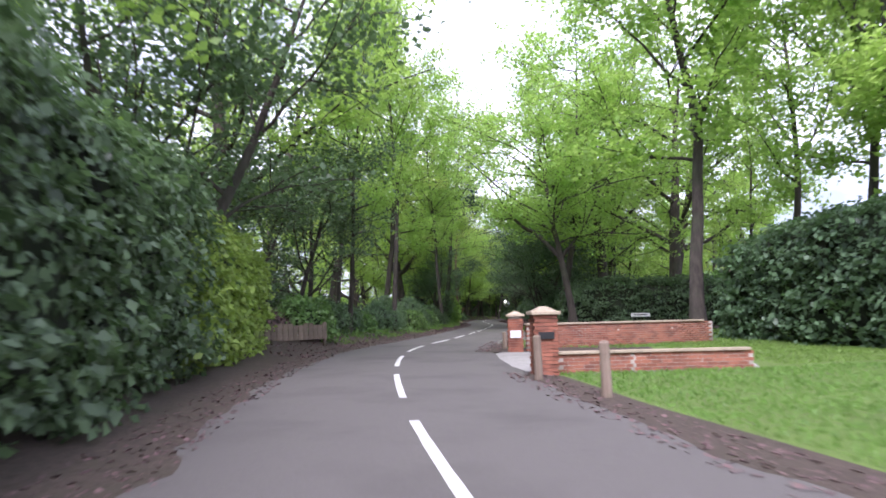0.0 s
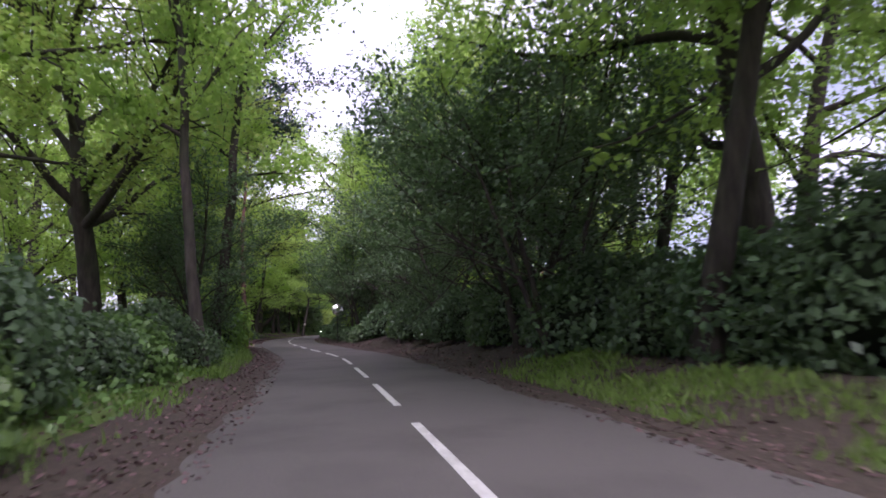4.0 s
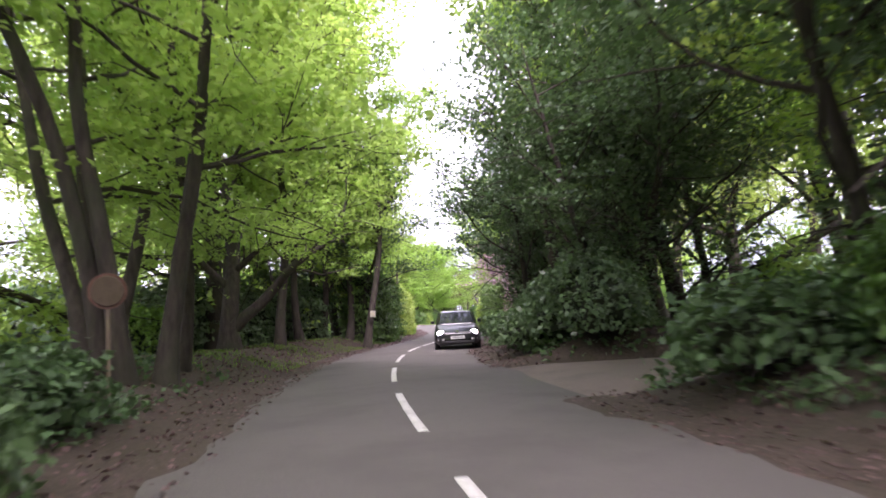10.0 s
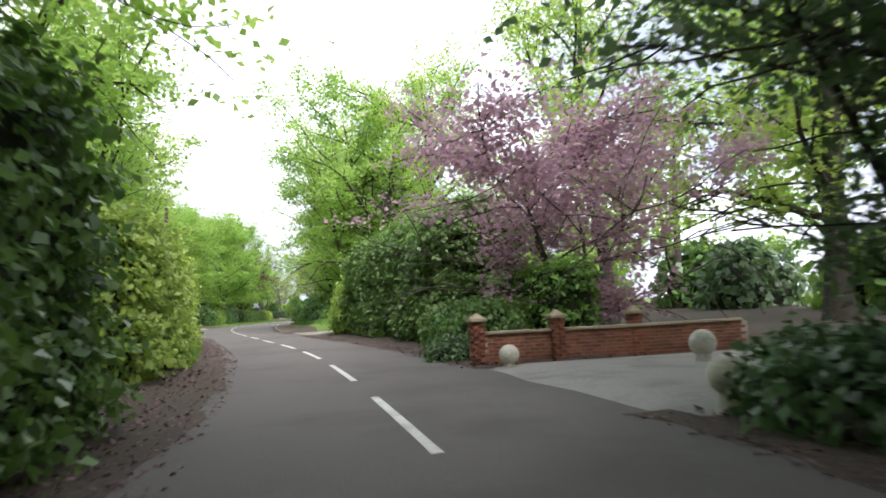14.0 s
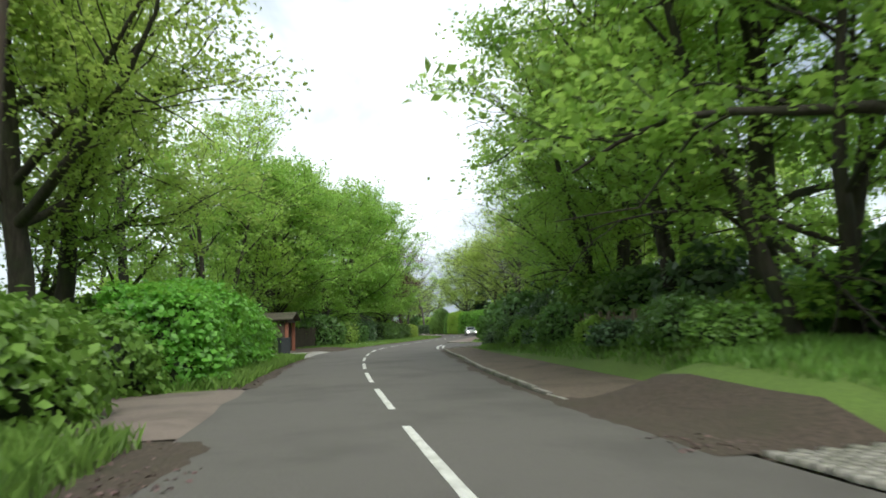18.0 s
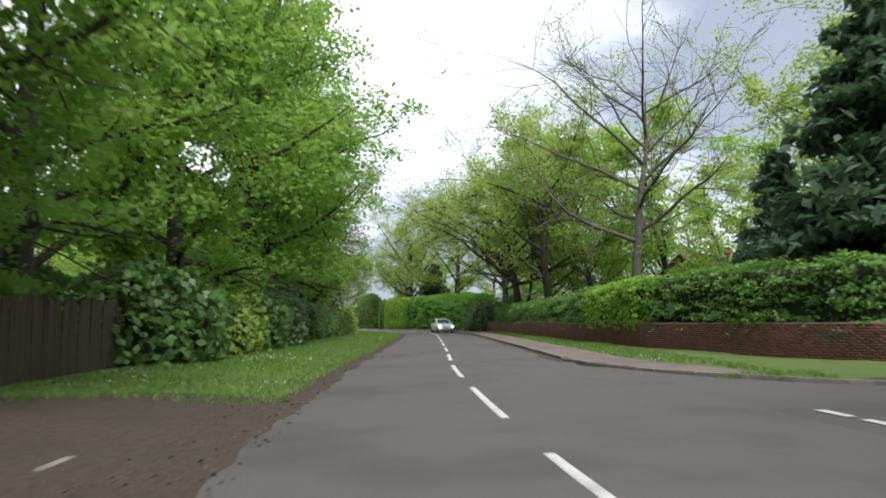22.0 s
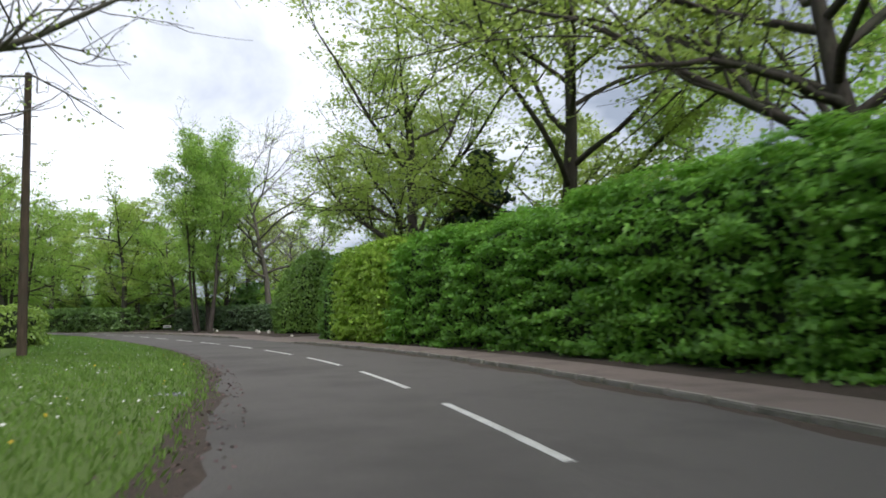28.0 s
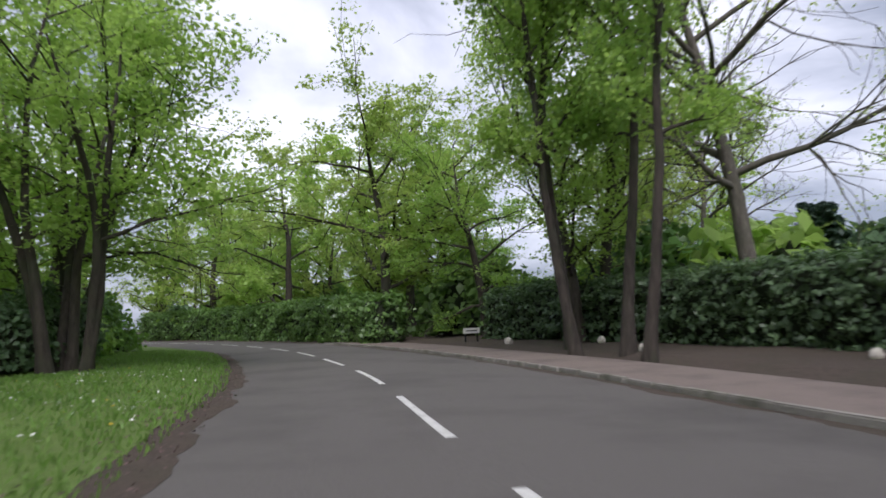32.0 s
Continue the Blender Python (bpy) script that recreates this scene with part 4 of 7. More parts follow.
BUSHES = {
    "dark": [bush_meshes(201, 1.5, 1.3, 1.9, LEAF_DARK, 2100, 0.148), bush_meshes(202, 1.7, 1.4, 2.3, LEAF_DARK, 2240, 0.160)],
    "laurel": [bush_meshes(211, 1.5, 1.4, 1.9, LEAF_LAUREL, 2100, 0.171), bush_meshes(212, 1.8, 1.3, 1.6, LEAF_LAUREL, 2100, 0.171)],
    "green": [bush_meshes(221, 1.5, 1.4, 1.7, LEAF_HEDGE, 2100, 0.160), bush_meshes(222, 1.3, 1.2, 1.4, LEAF_BEECH, 1819, 0.160)],
    "gold": [bush_meshes(231, 1.5, 1.4, 1.7, LEAF_GOLD, 2240, 0.160)],
    "rhododendron": [bush_meshes(281, 2.1, 2.0, 2.95, LEAF_RHODO, 6500, 0.16, 0.16, 0.16)],
    "dome": [bush_meshes(261, 2.5, 2.4, 4.3, LEAF_HEDGE, 9500, 0.14, 0.06, 0.06)],
    "column": [bush_meshes(271, 0.95, 0.95, 4.7, LEAF_HEDGE, 3200, 0.12, 0.08, 0.07)],
    "ivy": [bush_meshes(241, 1.2, 1.0, 0.6, LEAF_IVY, 1260, 0.125, 0.2)],
}
FAR_BUSHES = {"dark": [bush_meshes(251, 1.5, 1.3, 1.9, LEAF_DARK, 700, 0.27)], "laurel": [bush_meshes(252, 1.5, 1.4, 1.9, LEAF_LAUREL, 700, 0.28)], "green": [bush_meshes(253, 1.5, 1.4, 1.8, LEAF_BEECH, 700, 0.28)]}
BUSH_SAYS = {"dark": "dark evergreen bush in the shade of the wood", "laurel": "glossy laurel bush beside the lane", "green": "fresh green leafy shrub",
             "gold": "bright yellow-green shrub in the verge", "ivy": "low mound of ivy and brambles", "dome": "dome-shaped clipped evergreen", "rhododendron": "rounded evergreen rhododendron", "column": "narrow clipped evergreen"}


def bush(kind, s, d, size=1.0, turn=0.0, which=0, label="", tall=1.0):
    pool = FAR_BUSHES[kind] if kind in FAR_BUSHES and abs(d) > 10.8 else BUSHES[kind]
    core, leafy = pool[which % len(pool)]
    p = flat(s, d)
    ob = thing("bush", pose(float(p[0]), float(p[1]), float(ground_z(s, d)) - 0.04, 0, 0, turn), label or BUSH_SAYS[kind], "bush", kind + " bushes")
    ob.scale = (size, size, size * tall)
    part("inner_mass", core, ob)
    part("foliage", leafy, ob)
    return ob


def row_of(s0, s1, step, d0, d1, make, seed):
    rng = random.Random(seed)
    s, k = s0, 0
    while s < s1:
        make(s + rng.uniform(-0.3, 0.3) * step, rng.uniform(d0, d1), rng, k)
        s += step * rng.uniform(0.8, 1.2)
        k += 1


# ---- trees and hedges, first stretch ----
hedge("laurel_hedge", 14, 35.5, lambda s: stepped(s, [(14, -3.45), (30, -3.65), (36, -4.0)]), 2.4, lambda s: 3.9 + 0.2 * math.sin(s), LEAF_DARK, "tall dark evergreen hedge close beside the lane", 150, 0.11, 0.28, seed=3)
hedge("privet_hedge", 32.5, 42.3, lambda s: stepped(s, [(32, -3.7), (36, -3.9), (42, -4.55)]), 1.8, lambda s: 3.0 + 0.2 * math.sin(2 * s), LEAF_GOLD, "bright green hedge end beside the lane", 170, 0.11, 0.22, seed=4)
plant("beech", 27, -9, 0.95, 40)
plant("beech", 46, -7.5, 0.9, 110, 1)
plant("holly", 45.5, -7.0, 0.95, 20)
plant("holly", 37.5, -6.4, 1.35, 140, 1)
plant("lime", 36, -13, 1.15, 60)
plant("beech", 70, 13.5, 1.05, 20, 1)
plant("slim", 52, -4.8, 0.95, 10, 0, squash=0.6)
plant("slim", 56, -6.5, 1.05, 70, 1, squash=0.6)
plant("slim", 61, -4.6, 1.2, 150, 0, squash=0.6)
plant("holly", 50, -6.5, 1.0, 200, 1)
plant("beech", 63, -14, 1.1, 10)
plant("slim", 70, -7.5, 1.1, 30)
plant("slim", 79.6, -4.0, 1.05, 200, 0, label="leaning woodland tree with a dark trunk at the lane's edge", squash=0.75)
plant("spread", 66.9, 6.3, 1.0, 0, 0, label="large beech tree that forks above a dark hedge")
plant("beech", 75, 9.5, 1.05, 80, 1)
hedge("holly_hedge_corner", 68.2, 71.6, lambda s: 5.8, 13.0, lambda s: 3.0 + 0.25 * math.sin(3 * s), LEAF_DARK, "dark evergreen hedge on the far side of the side road", 110, 0.12, 0.3, seed=7)
plant("slim", 72, 5.5, 1.25, 45)
plant("holly", 76.4, 4.6, 0.95, 0)
plant("holly", 80.5, 5.0, 1.0, 50, 1)
plant("slim", 49, 16.4, 1.1, 90)
plant("slim", 45.5, 18.0, 0.95, 10, 1)
plant("slim", 58.3, 16.4, 1.1, 60)
plant("slim", 50.0, 10.7, 1.25, 130, 0, label="tall tree with a grey trunk on the corner lawn", squash=1.15)
for k, (s, d, z) in enumerate([(71.5, 15.5, 0.55), (71.5, 18.5, 0.5), (72.5, 21.5, 0.55), (73.0, 24.5, 0.6)]):
    bush("dark", s, d, z, 60 * k, k)
plant("slim", 42, 18.5, 1.0, 160)
plant("slim", 66.4, 17.6, 0.9, 100, label="tall thin tree with sparse layered boughs by the side road", squash=0.7)
plant("slim", 39, 16, 1.1, 220)
hedge("yew_hedge", 22, 49.5, lambda s: stepped(s, [(22, 14.6), (38, 14.0), (50, 11.4)]), 3.0, lambda s: stepped(s, [(22, 4.7), (38, 4.5), (50, 3.7)]), LEAF_DARK, "large dark clipped hedge behind the lawn", 90, 0.14, 0.15, seed=6, round_top=0.7)
for k, (s, d) in enumerate([(72.5, 7.0), (72.5, 11), (76, 7)]):
    bush("dark", s, d, 1.05, 50 * k, k)
row_of(46, 84, 3.2, -5.6, -4.6, lambda s, d, r, k: bush("dark" if k % 3 else "laurel", s, d, r.uniform(0.5, 0.8), r.uniform(0, 360), k), 5)
row_of(74, 100, 3.0, 5.2, 6.6, lambda s, d, r, k: bush("dark", s, d, r.uniform(0.7, 1.0), r.uniform(0, 360), k), 6)

# ---- the wood ----
plant("pine", 104.8, -3.25, 1.0, 0, label="tall pine tree with a bare reddish trunk beside the lane")
plant("slim", 92, -5.0, 1.2, 20)
plant("slim", 96, -6.2, 0.95, 140, 1)
plant("oak", 89, -9, 1.0, 60)
plant("slim", 100, -5.3, 0.8, 250)
plant("holly", 97.5, -5.6, 0.85, 0)
plant("holly", 90.5, -5.4, 0.8, 30, 1)
plant("oak", 127.8, -6.6, 1.1, 120, 0, label="tall oak tree with a straight trunk and side limbs")
plant("beech", 118, -9, 1.0, 10)
plant("lime", 111, -11, 1.0, 90)
plant("coppice", 136.1, -4.7, 0.95, 40, 0)
plant("slim", 138.6, -4.6, 0.8, 180, 1)
plant("forked", 146.2, -5.7, 0.62, -18)
plant("beech", 149.5, -7.4, 0.85, 60)
plant("beech", 139, -12, 1.1, 10)
plant("slim", 143, -8, 1.0, 80)
plant("lime", 151, -9, 1.0, 200)
plant("slim", 154, -5.6, 0.95, 0, 1)
plant("slim", 155.5, -2.95, 0.8, 90, label="slim dark-trunked tree with a pale box fixed to it")
plant("slim", 158.5, -4.6, 0.95, 190, 1)
hedge("holly_thicket", 147, 159, lambda s: stepped(s, [(147, -8.4), (152, -7.0), (159, -5.6)]), 2.6, lambda s: stepped(s, [(147, 2.0), (153, 2.8), (159, 3.2)]) + 0.4 * math.sin(s * 1.1), LEAF_DARK, "dark evergreen thicket below the woodland trees", 120, 0.12, 0.35, seed=9)
plant("holly", 160, -4.8, 0.95, 60, 1)
plant("lime", 158.6, -6.0, 0.85, 30, 1, label="upright woodland tree with leaves down to the thicket")
plant("lime", 164.0, -6.6, 0.9, 200, 1, label="upright woodland tree at the end of the wood")
plant("beech", 153, -8.6, 1.0, 10)
plant("slim", 150.2, -5.2, 1.0, 100, 1)
plant("beech", 162, -10, 1.0, 130)
hedge("holly_hedge", 159, 168, lambda s: -3.3, 1.8, lambda s: 3.4 + 0.3 * math.sin(s * 1.3), LEAF_LAUREL, "overgrown evergreen hedge at the wood's edge", 150, 0.11, 0.3, seed=8)
row_of(84, 168, 6.4, 5.0, 6.6, lambda s, d, r, k: 134 < s < 139 or plant("slim" if 112 < s < 152 and k % 3 == 1 else "holly", s, d, r.uniform(0.75, 1.0), r.uniform(0, 360), k), 11)
row_of(82, 166, 8.0, 8.0, 10.5, lambda s, d, r, k: plant("holly" if k % 2 and s < 132 else "slim", s, d, r.uniform(0.95, 1.25), r.uniform(0, 360), k), 12)
row_of(84, 168, 9.5, 12, 18, lambda s, d, r, k: plant(("beech", "lime", "oak")[k % 3], s, d, r.uniform(0.9, 1.15), r.uniform(0, 360), k), 13)
row_of(84, 168, 9.0, -19, -13, lambda s, d, r, k: plant(("beech", "slim", "lime")[k % 3], s, d, r.uniform(0.9, 1.15), r.uniform(0, 360), k), 14)
row_of(86, 160, 7.0, -10.5, -8, lambda s, d, r, k: bush(("dark", "laurel", "green")[k % 3], s, d, r.uniform(0.7, 1.1), r.uniform(0, 360), k), 15)
row_of(84, 165, 3.8, 5.0, 6.2, lambda s, d, r, k: 133 < s < 140 or bush("dark" if k % 4 else "laurel", s, d, r.uniform(0.55, 0.9), r.uniform(0, 360), k), 16)
row_of(104, 164, 3.6, 3.9, 4.6, lambda s, d, r, k: 132 < s < 141 or bush("ivy", s, d, r.uniform(0.8, 1.1), r.uniform(0, 360), k), 17)
row_of(116, 134, 3.2, -4.8, -4.0, lambda s, d, r, k: bush("ivy", s, d, r.uniform(0.7, 1.0), r.uniform(0, 360), k), 18)
plant("holly", 156.5, 5.2, 1.15, 100, 1)
plant("holly", 160.2, 5.6, 1.1, 10)
plant("holly", 163.8, 6.4, 1.15, 200, 1)
plant("holly", 158.5, 8.6, 1.2, 0, 1)
plant("slim", 150.5, 5.8, 1.1, 300)
plant("beech", 118, 7.0, 0.9, 200)
for k, (s, d) in enumerate([(126.0, 6.2), (130.4, 5.8), (131.5, 9.0), (141.6, 6.4), (145.0, 6.0), (143.5, 9.0)]):
    plant("holly", s, d, 1.05, 60 * k, k)
plant("slim", 111.6, 4.4, 0.9, 30, 1, label="slim pale leaning trunk beside a traffic mirror", squash=0.5)
bush("green", 104.5, -5.2, 1.5, 20, 1, tall=1.3)
plant("beech", 108.2, -8.2, 0.72, 200, 0, label="young beech with low sprays that overhang the drive")
bush("green", 101.5, -5.4, 1.2, 80)

# ---- garden at the bend ----
plant("pink", 175.2, 6.4, 1.0, 0)
plant("lime", 184, 13, 0.95, 20)
plant("oak", 178, 18, 1.0, 90, 1)
plant("chestnut", 192, -9.5, 0.75, 30)
hedge("beech_hedge_left", 172, 197, lambda s: -3.75, 1.9, lambda s: 3.3 + 0.25 * math.sin(s * 0.9), LEAF_GOLD, "tall loose hedge in bright green leaf beside the lane", 260, 0.1, 0.34, seed=21)
hedge("laurel_hedge_right", 180.5, 195.5, lambda s: 4.2, 3.2, lambda s: 4.6 - 0.12 * max(0, s - 190) ** 2, LEAF_LAUREL, "big rounded laurel hedge leaning over the lane", 300, 0.11, 0.36, seed=22, round_top=0.9)
hedge("garden_hedge", 173.6, 179, lambda s: 5.0, 1.2, lambda s: 2.0, LEAF_HEDGE, "clipped hedge above a brick garden wall", 160, 0.09, 0.08, seed=23)
hedge("low_hedge", 199.5, 207.5, lambda s: 8.2, 1.6, lambda s: 2.0, LEAF_HEDGE, "trimmed green hedge beside a cobbled drive", 160, 0.1, 0.12, seed=24)
plant("beech", 176, -8.5, 0.95, 30)
plant("lime", 186, -8, 0.9, 70, 1)
plant("lime", 200, -10, 1.0, 20)
plant("lime", 210, -13, 1.0, 120, 1)

# ---- the open road ----
plant("oak", 226, -11.8, 1.05, 120, 1)
plant("oak", 221, -10.6, 1.0, 60, 0, label="oak tree with a long limb reaching over the verge")
plant("beech", 206.6, 9.8, 1.0, 10)
plant("lime", 211.5, 9.6, 1.0, 100, 1)
plant("beech", 215, 10.6, 1.0, 210)
plant("lime", 218.5, 9.8, 0.95, 50)
plant("lime", 225, 10.2, 0.9, 150, 1)
plant("lime", 231.5, 10.8, 0.85, 250)
plant("lime", 203, 13, 1.0, 30)
plant("beech", 221, 11.5, 0.85, 200)
plant("oak", 229, 12.5, 0.95, 80, 1)
plant("lime", 238, 12.5, 0.95, 80, 1)
plant("lime", 241.0, 12.8, 0.9, 180)
hedge("shrub_left", 216, 228.5, lambda s: -4.3, 2.4, lambda s: 2.8 - 0.1 * abs(s - 221), LEAF_HORNBEAM, "rounded leafy shrubs in the grass verge", 260, 0.11, 0.36, seed=31, round_top=0.9)
for k in range(9):
    bush(("green", "laurel", "ivy")[k % 3], 210.5 + 2.7 * k, 6.9 + 0.3 * (k % 2), 0.5 + 0.12 * (k % 3), 70 * k, k, "low wild shrub in front of a paling fence")
bush("green", 209, -6.3, 1.1, 0)
bush("gold", 211.5, -7.0, 1.0, 100)
bush("green", 214.5, -6.5, 1.0, 20)
bush("laurel", 240.5, 9.4, 1.5, 30)
bush("laurel", 237, 11, 1.4, 80, 1)
bush("dark", 234, 12.5, 1.4, 120)
bush("laurel", 245.7, -8.3, 1.0, 10, label="leafy laurel between the drive and the shelter")
bush("green", 245.8, -11.6, 1.5, 100, tall=1.2)
bush("green", 241, -11.4, 1.2, 70)
plant("lime", 245.2, -11.4, 1.05, 0, 1)
plant("chestnut", 252.5, -9.8, 0.85, 40)
plant("lime", 250.2, -9.8, 1.05, 80)
plant("lime", 254.0, -10.4, 0.95, 130, 1)
plant("chestnut", 261, -11.2, 0.95, 90)
plant("chestnut", 270, -10.6, 0.95, 200)
plant("chestnut", 278, -10.2, 1.0, 10)
plant("chestnut", 286, -11.6, 1.0, 110)
plant("copper", 302, -12.2, 0.95, 0)
plant("chestnut", 293.5, -10.4, 1.0, 300)
plant("lime", 289, -12, 0.9, 0)
plant("lime", 236, -13, 1.0, 60)
plant("lime", 228, -14, 1.0, 160, 1)
bush("gold", 268, -9.0, 1.25, 0, label="bright yellow-green shrub hanging over the grass")
bush("laurel", 245.6, -8.4, 0.75, 20)
bush("laurel", 263.6, -9.3, 1.35, 60)
bush("laurel", 272.5, -9.0, 1.2, 60)
bush("dark", 277, -9.2, 1.3, 60, 1)
bush("dark", 266, -10.2, 1.3, 160)
# One hedge split in two: light on its far end is a brighter leaf colour
hedge("dark_hedge", 284, 304, lambda s: -7.7, 2.0, lambda s: 2.2 - 0.012 * (s - 284), LEAF_LAUREL, "clipped dark hedge at the back of the grass verge", 120, 0.1, 0.12, seed=33)
hedge("lit_hedge_end", 304.3, 326, lambda s: -7.7, 2.0, lambda s: 2.05 - 0.012 * (s - 304), LEAF_GOLD, "rounded hedge behind the grass, light painted into its yellow-green leaf", 150, 0.1, 0.14, seed=35, round_top=0.8)
hedge("long_hedge", 261, 313.5, lambda s: stepped(s, [(258, 12.3), (262, 10.6), (266, 9.2), (271, 8.2), (278, 7.5), (287, 6.9), (300, 6.6), (314, 6.8)]), 1.5, lambda s: stepped(s, [(256, 2.75), (276, 2.75), (284, 2.4), (300, 2.35), (314, 2.6)]), LEAF_HEDGE, "long clipped hedge behind a brick garden wall", 150, 0.09, 0.09, low=0.6, seed=34, shelf=0.12)
plant("bare", 288.4, 12.8, 1.05, 40)
plant("oak", 304.5, 10.4, 1.15, 10, 1)
plant("lime", 311.5, 12.5, 0.9, 100)
plant("old_oak", 309.3, 8.5, 0.98, 60, 0, label="old oak tree with a thick trunk behind the clipped hedge")
plant("slim", 313.5, 9.8, 0.9, 40)
plant("lime", 303, 14, 0.9, 60)
plant("oak", 308, 18, 1.0, 160, 1)
plant("lime", 297, 19, 0.95, 20)
plant("oak", 281, 23, 0.9, 220)
plant("lime", 275, 27, 0.9, 80)
plant("cedar", 266.5, 15.8, 1.0, 0, 0)
plant("cedar", 273.0, 14.6, 0.85, 90, 1)
plant("cedar", 264.5, 19.5, 0.9, 90, 1)
plant("birch", 270, 19.8, 1.0, 0)

# ---- the last bend ----
bush("rhododendron", 317.6, 6.9, 1.0, 0, 0, label="rounded evergreen shrub at the end of the brick wall")
bush("dark", 316.0, 9.6, 1.4, 40, 1)
hedge("tall_hedge", 321, 344.0, lambda s: stepped(s, [(320, 6.6), (335, 6.2), (342, 5.7), (350, 5.7)]), 2.4, lambda s: stepped(s, [(320, 3.7), (328, 4.25), (345, 4.25), (350, 4.3)]), LEAF_HORNBEAM, "tall clipped hedge along the pavement", 270, 0.1, 0.2, seed=41, shelf=0.3)
hedge("golden_hedge_end", 343.8, 350.6, lambda s: 5.5, 2.6, lambda s: 4.55, LEAF_LIMEHEDGE, "golden-leaved end of the tall clipped hedge", 330, 0.1, 0.2, seed=42)
bush("column", 353.0, 6.9, 1.0, 10, 0, label="tall narrow clipped evergreen beside the drive")
bush("dome", 365.4, 10.7, 1.1, 0, 0, tall=1.25, label="dome-shaped clipped evergreen on the bank")
plant("old_oak", 329.3, 14, 1.1, 20, 0, label="old oak tree with long low limbs over the hedge")
plant("beech", 322.6, 22, 1.0, 60)
plant("beech", 312, 15, 1.05, 200, 1)
plant("oak", 341, 12.0, 1.2, 130, 1)
plant("oak", 351.1, 10.4, 1.0, 230)
plant("fir", 347, 12.5, 0.9, 0, 1)
plant("bare", 381.5, 13.7, 0.95, 200)
plant("bare", 336.1, -10.5, 0.95, 310)
plant("oak", 360, 15, 0.9, 60, 1)
plant("slim", 376.6, 6.1, 0.85, 0, 0, squash=0.8)
plant("slim", 378.2, 6.6, 0.95, 100, 0, squash=0.8)
plant("slim", 379.6, 6.0, 0.9, 200, 0, squash=0.8)
plant("slim", 381.6, 6.9, 0.95, 290, 0, squash=0.8)
plant("lime", 385.5, 9.4, 0.8, 60)
plant("coppice", 384.2, -7.4, 0.9, 0, 0)
# the first two are added dark bushes that stand in for shade beneath the stems
for k, (s, d, z) in enumerate([(385.5, -9.6, 1.0), (388.5, -9.0, 1.0), (392, -12.5, 1.6), (397, -9.6, 1.5), (402, -8.5, 1.5)]):
    bush("dark" if k < 2 else "green", s, d, z, 70 * k, k)
plant("lime", 389.5, -8.6, 0.9, 120, 1)
plant("lime", 399, -10, 0.9, 220)
plant("bare", 392, 22, 0.7, 80)
plant("oak", 379, -13.5, 0.7, 10)
plant("oak", 366, -15, 0.75, 70, 1)
bush("gold", 194.8, 5.6, 1.25, 0, label="bright young growth at the end of the laurel hedge", tall=1.3)
hedge("round_hedge", 352, 374, lambda s: -7.7, 2.0, lambda s: 1.7, LEAF_GOLD, "rounded bright green hedge beyond the grass", 140, 0.1, 0.14, seed=43, round_top=0.8)
hedge("field_hedge", 366, 393, lambda s: stepped(s, [(366, 12.0), (380, 10.5), (393, 9.0)]), 2.0, lambda s: 2.2, LEAF_DARK, "dark evergreen hedge behind the trees", 110, 0.12, 0.2, seed=44)
hedge("far_hedge", 396, 440, lambda s: 4.4, 2.0, lambda s: 2.4, LEAF_LAUREL, "green hedge on the outside of the far bend", 80, 0.16, 0.2, seed=45)
for k, (s, d, z) in enumerate([(383, 19, 0.45), (386, 22, 0.5), (379, 23, 0.45), (376, 26, 0.5), (390, 25, 0.5)]):
    plant("fir", s, d, z, 40 * k, 1)
for k, (s, d) in enumerate([(402, 8), (410, 12), (420, 9), (432, 8), (445, 9), (415, -12), (428, -14), (441, -10), (405, -16), (455, 6), (462, -8)]):
    plant(("oak", "lime", "beech")[k % 3], s, d, 0.85, 70 * k, k)
for k, (s, d) in enumerate([(318, -17), (330, -20), (342, -22), (356, -18), (368, -20), (380, -22), (305, -16)]):
    plant(("oak", "lime")[k % 2], s, d, 0.7, 50 * k, k)

# ---- woodland behind the gardens ----
row_of(20, 470, 11.0, 27, 36, lambda s, d, r, k: 50 < s < 92 or plant(("beech", "lime", "oak", "chestnut")[k % 4], s, d, r.uniform(0.75, 1.05), r.uniform(0, 360), k), 81)
row_of(20, 470, 11.0, -36, -26, lambda s, d, r, k: plant(("beech", "oak", "lime", "chestnut")[k % 4], s, d, r.uniform(0.75, 1.05), r.uniform(0, 360), k), 82)
row_of(20, 470, 7.0, 23, 33, lambda s, d, r, k: bush(("green", "dark", "laurel")[k % 3], s, d, r.uniform(1.6, 2.3), r.uniform(0, 360), k), 83)
row_of(20, 470, 7.0, -33, -23, lambda s, d, r, k: bush(("green", "dark", "laurel")[k % 3], s, d, r.uniform(1.6, 2.3), r.uniform(0, 360), k), 84)
row_of(206, 236, 3.0, 9.5, 12.5, lambda s, d, r, k: bush(("green", "dark", "laurel")[k % 3], s, d, r.uniform(1.0, 1.4), r.uniform(0, 360), k), 85)
row_of(178, 300, 4.0, -14.5, -11, lambda s, d, r, k: bush(("green", "laurel", "green")[k % 3], s, d, r.uniform(1.0, 1.5), r.uniform(0, 360), k), 86)
row_of(300, 345, 4.5, 11, 15, lambda s, d, r, k: bush(("dark", "laurel", "green")[k % 3], s, d, r.uniform(1.0, 1.5), r.uniform(0, 360), k), 87)

